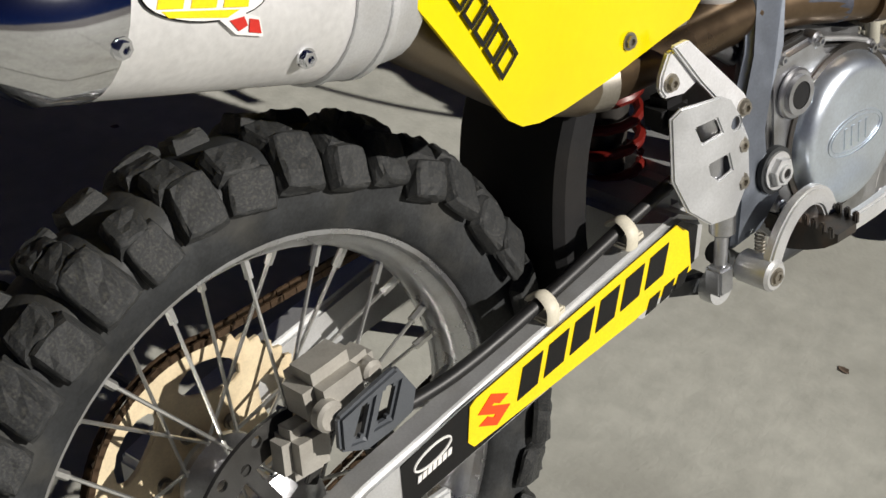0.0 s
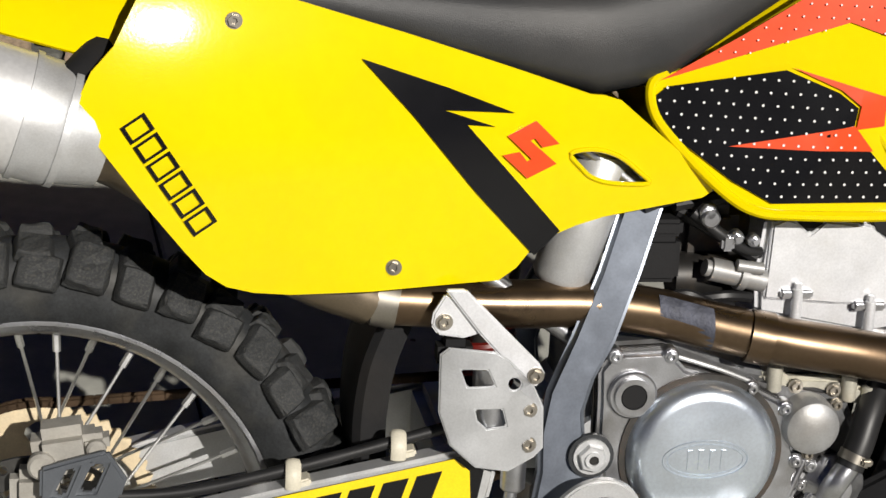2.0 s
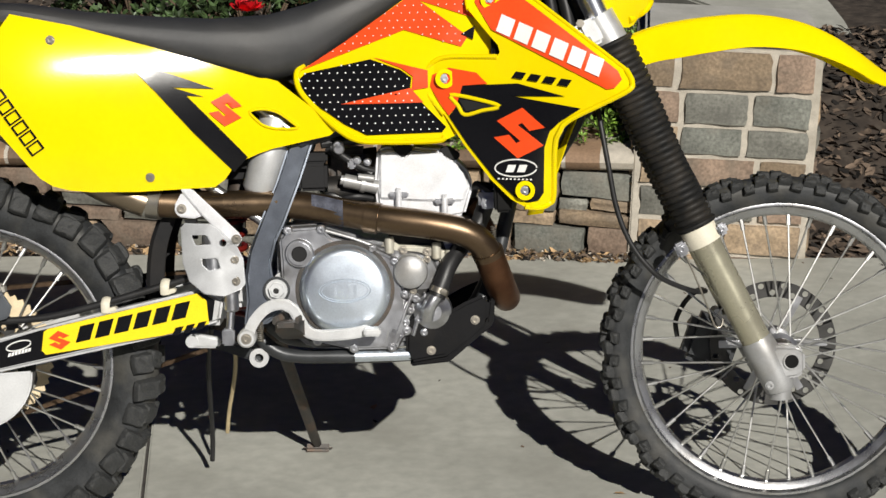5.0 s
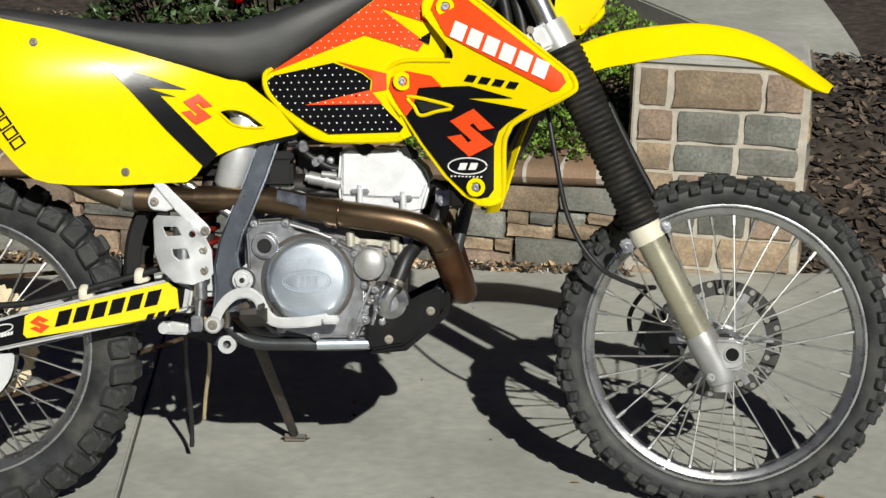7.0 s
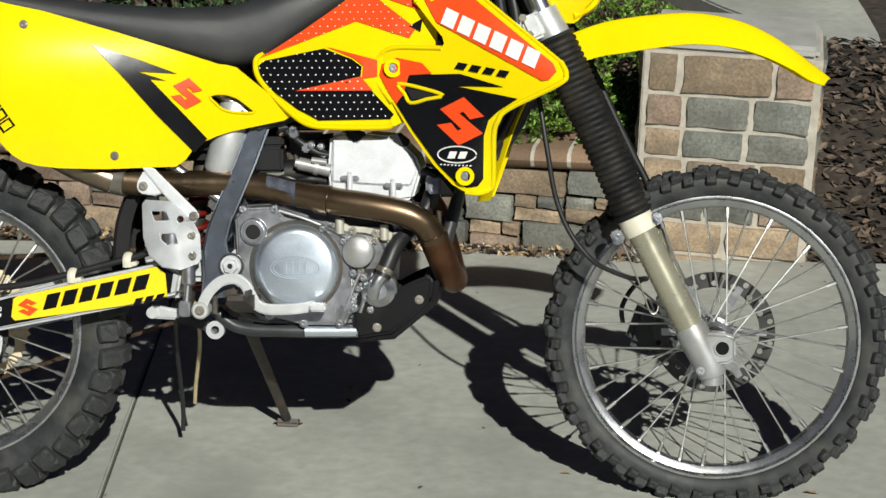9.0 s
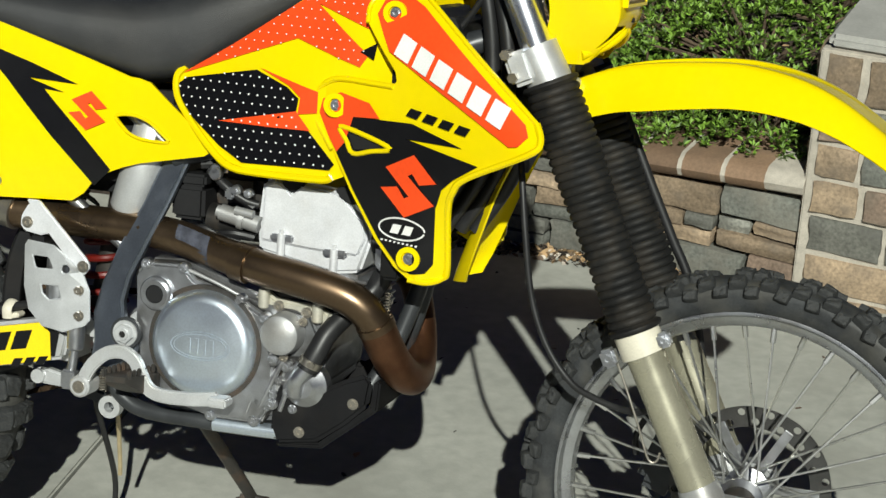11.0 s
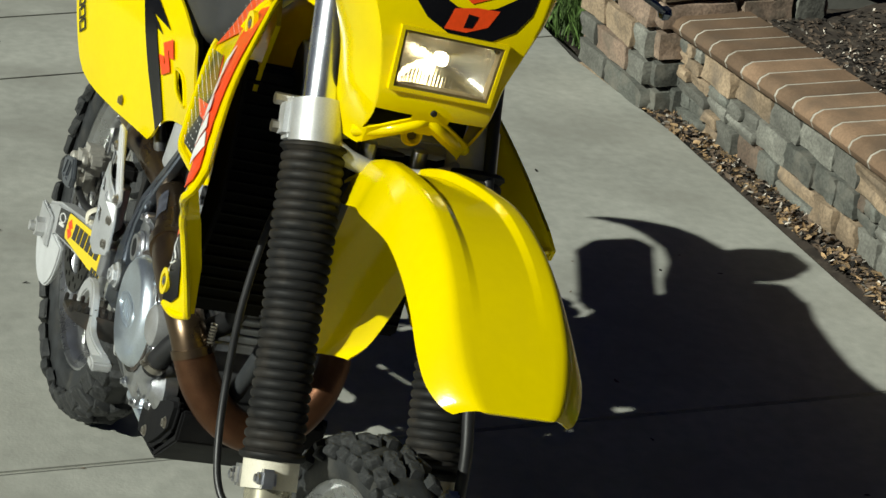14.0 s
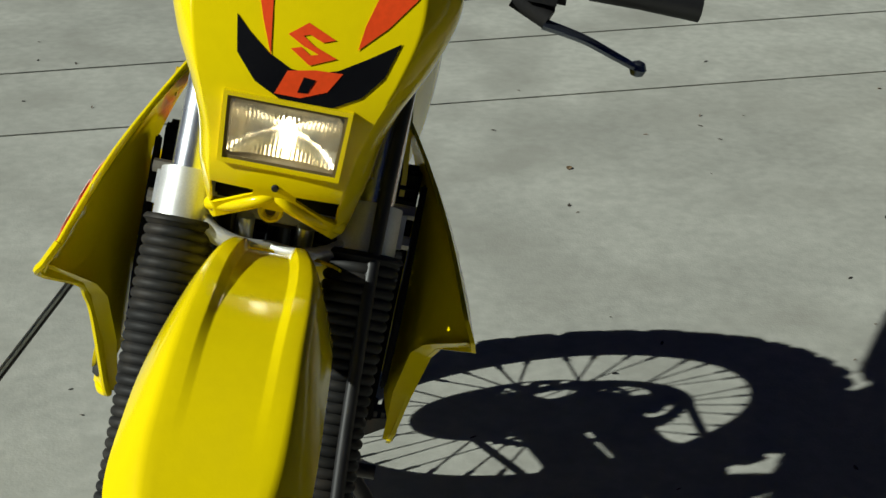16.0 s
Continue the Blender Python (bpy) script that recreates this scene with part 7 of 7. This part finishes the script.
part("mask_screw", disc((mask_x(0, 0.998) + 0.001, 0, 0.998), 0.0038, -0.004, 0.002, 14, 0.001, "x"), BLACKP, mask)
part("mask_lug", join(tube([(1.222 + 0.0, 0.0095 * math.cos(q) - 0.004, 0.958 + 0.0095 * math.sin(q)) for q in np.linspace(0, 2 * math.pi, 17)[:-1]], 0.004, 8, 2, closed=True), box((1.224, -0.004, 0.972), (0.006, 0.014, 0.014), 0.002)), YEL, mask)
part("mask_screw", disc((1.220, -0.004, 0.958), 0.006, -0.003, 0.002, 14, 0.001, "x"), DSTEEL, mask)
def face(poly, o, m, name, label=""):
    """A decal laid on the mask's flat face: y, z outline."""
    bm = bmesh.new()
    bm.faces.new([bm.verts.new((0, y, z)) for y, z in poly])
    for c in np.arange(1.075, 1.28, 0.01):
        bmesh.ops.bisect_plane(bm, geom=bm.verts[:] + bm.edges[:] + bm.faces[:], plane_co=(0, 0, c), plane_no=(0, 0, 1))
    for c in np.arange(-0.15, 0.151, 0.01):
        bmesh.ops.bisect_plane(bm, geom=bm.verts[:] + bm.edges[:] + bm.faces[:], plane_co=(0, c, 0), plane_no=(0, 1, 0))
    for v in bm.verts:
        v.co.x = mask_x(v.co.y, v.co.z) + o * 0.4
    r = bmesh.ops.extrude_face_region(bm, geom=bm.faces[:])
    for v in r["geom"]:
        if isinstance(v, bmesh.types.BMVert):
            v.co.x += 0.0004
    return part(name, bm, m, mask, label)
face([(-0.066, 1.160), (-0.059, 1.127), (-0.037, 1.104), (-0.008, 1.0905), (0.019, 1.0885), (0.043, 1.092), (0.069, 1.106), (0.087, 1.127), (0.098, 1.160), (0.067, 1.141), (0.042, 1.127), (0.018, 1.120), (-0.004, 1.121), (-0.029, 1.132), (-0.052, 1.148)], 0.002, BLACKV, "mask_band", "black curved band")
face([(-0.016, 1.096), (-0.007, 1.119), (0.020, 1.124), (0.047, 1.125), (0.035, 1.106), (0.010, 1.096)], 0.0034, ORANGE, "band_badge", "orange badge")
face([(0.006, 1.101), (0.010, 1.116), (0.022, 1.115), (0.016, 1.102)], 0.0048, BLACKV, "badge_mark")
for pts in ([(-0.013, 1.151), (0.005, 1.164), (0.034, 1.153), (0.022, 1.149), (0.008, 1.154), (0.002, 1.152), (0.014, 1.145), (0.004, 1.143)], [(0.014, 1.145), (0.038, 1.137), (0.013, 1.127), (-0.008, 1.139), (0.002, 1.142), (0.012, 1.136), (0.020, 1.138), (0.004, 1.143)]):
    face(pts, 0.002, ORANGE, "emblem", "orange emblem")
face([(0.057, 1.148), (0.060, 1.170), (0.068, 1.196), (0.080, 1.225), (0.118, 1.235), (0.106, 1.20), (0.083, 1.172)], 0.002, ORANGE, "orange_flare")
face([(-0.026, 1.130), (-0.040, 1.160), (-0.050, 1.185), (-0.075, 1.225), (-0.050, 1.235), (-0.036, 1.190)], 0.002, ORANGE, "orange_flare")

# handlebar, levers, cables
part("handlebar", tube([(1.012, -0.40, 1.205), (1.022, -0.25, 1.205), (1.045, -0.12, 1.225), (1.05, 0.0, 1.225), (1.045, 0.12, 1.225), (1.022, 0.25, 1.205), (1.012, 0.40, 1.205)], 0.0115, 14), BLACKP, bike, "black handlebar")
LEVM = mk("lever_alloy", (0.20, 0.22, 0.26), 0.25, 0.9, var=0.08)
for s in (-1, 1):
    part("grip", tube([(1.012, s * 0.405, 1.203), (1.016, s * 0.34, 1.204), (1.021, s * 0.285, 1.206)], [0.018, 0.0165, 0.018], 16), HOSE, bike, "black rubber grip")
    part("lever_perch", join(box((1.032, s * 0.232, 1.190), (0.045, 0.055, 0.034), 0.01), tube([(1.035, s * 0.205, 1.180), (1.045, s * 0.245, 1.165)], 0.012, 12)), BLACKP, bike, "black lever perch")
    part("lever", join(tube([(1.048, s * 0.240, 1.160), (1.048, s * 0.285, 1.152), (1.044, s * 0.32, 1.140), (1.030, s * 0.352, 1.126)], [0.009, 0.0075, 0.007, 0.006], 12, 5, flat=0.7), lathe([(0, -0.010), (0.007, -0.007), (0.010, 0), (0.007, 0.007), (0, 0.010)], (1.030, s * 0.352, 1.126), "z", 16, False)), LEVM, bike, "polished alloy ball-end lever")
part("front_brake_hose", tube([(1.10, -0.075, 0.90), (1.128, -0.095, 0.85), (1.142, -0.118, 0.801), (1.158, -0.130, 0.703), (1.174, -0.130, 0.613), (1.20, -0.130, 0.548), (1.236, -0.128, 0.501), (1.267, -0.115, 0.479), (1.315, -0.085, 0.458), (1.345, -0.02, 0.449), (1.343, 0.07, 0.439), (1.320, 0.082, 0.415), (1.303, 0.084, 0.381), (1.305, 0.086, 0.350)], 0.0048, 10), HOSE, bike, "black hose looping down beside the fork")
part("brake_line", tube([(1.12, 0.11, 1.10), (1.165, 0.106, 1.01), (1.206, 0.105, 0.93), (1.25, 0.107, 0.838), (1.29, 0.110, 0.752), (1.325, 0.114, 0.679), (1.36, 0.117, 0.605), (1.39, 0.112, 0.48)], 0.0075, 10), HOSE, bike, "black brake line running down in front of the fork")
for s in (-1, 1):
    part("control_cable", tube([(1.03, s * 0.22, 1.19), (1.10, s * 0.10, 1.16), (1.06, s * 0.06, 1.02), (0.95, s * 0.05, 0.88)], 0.005, 8), HOSE, bike, "black control cable")
part("fuel_cap", disc((0.93, 0, 1.062), 0.04, 0, 0.022, 28, 0.005, "z"), BLACKP, tank, "black fuel cap")

# the front end is turned a little to the right about the steering head
axis = Vector((-0.09, 0, 0.24)).normalized()
STEER = Matrix.Translation((1.07, 0, 1.02)) @ Matrix.Rotation(radians(-2.4), 4, axis) @ Matrix.Translation((-1.07, 0, -1.02))
TURNED = {"front_wheel", "fork_tube", "fork_boot", "fork_slider", "fork_guard", "fork_collar_lug", "axle_clamp", "lower_clamp", "fender_arm", "upper_clamp", "front_axle", "axle_hole", "cable_guide", "front_caliper", "front_fender", "fender_tail", "fender_mount", "headlight_mask", "headlight", "handlebar", "grip", "lever_perch", "lever"}
for ob in list(bike.children):
    if ob.name.split(".")[0] in TURNED:
        ob.matrix_basis = STEER
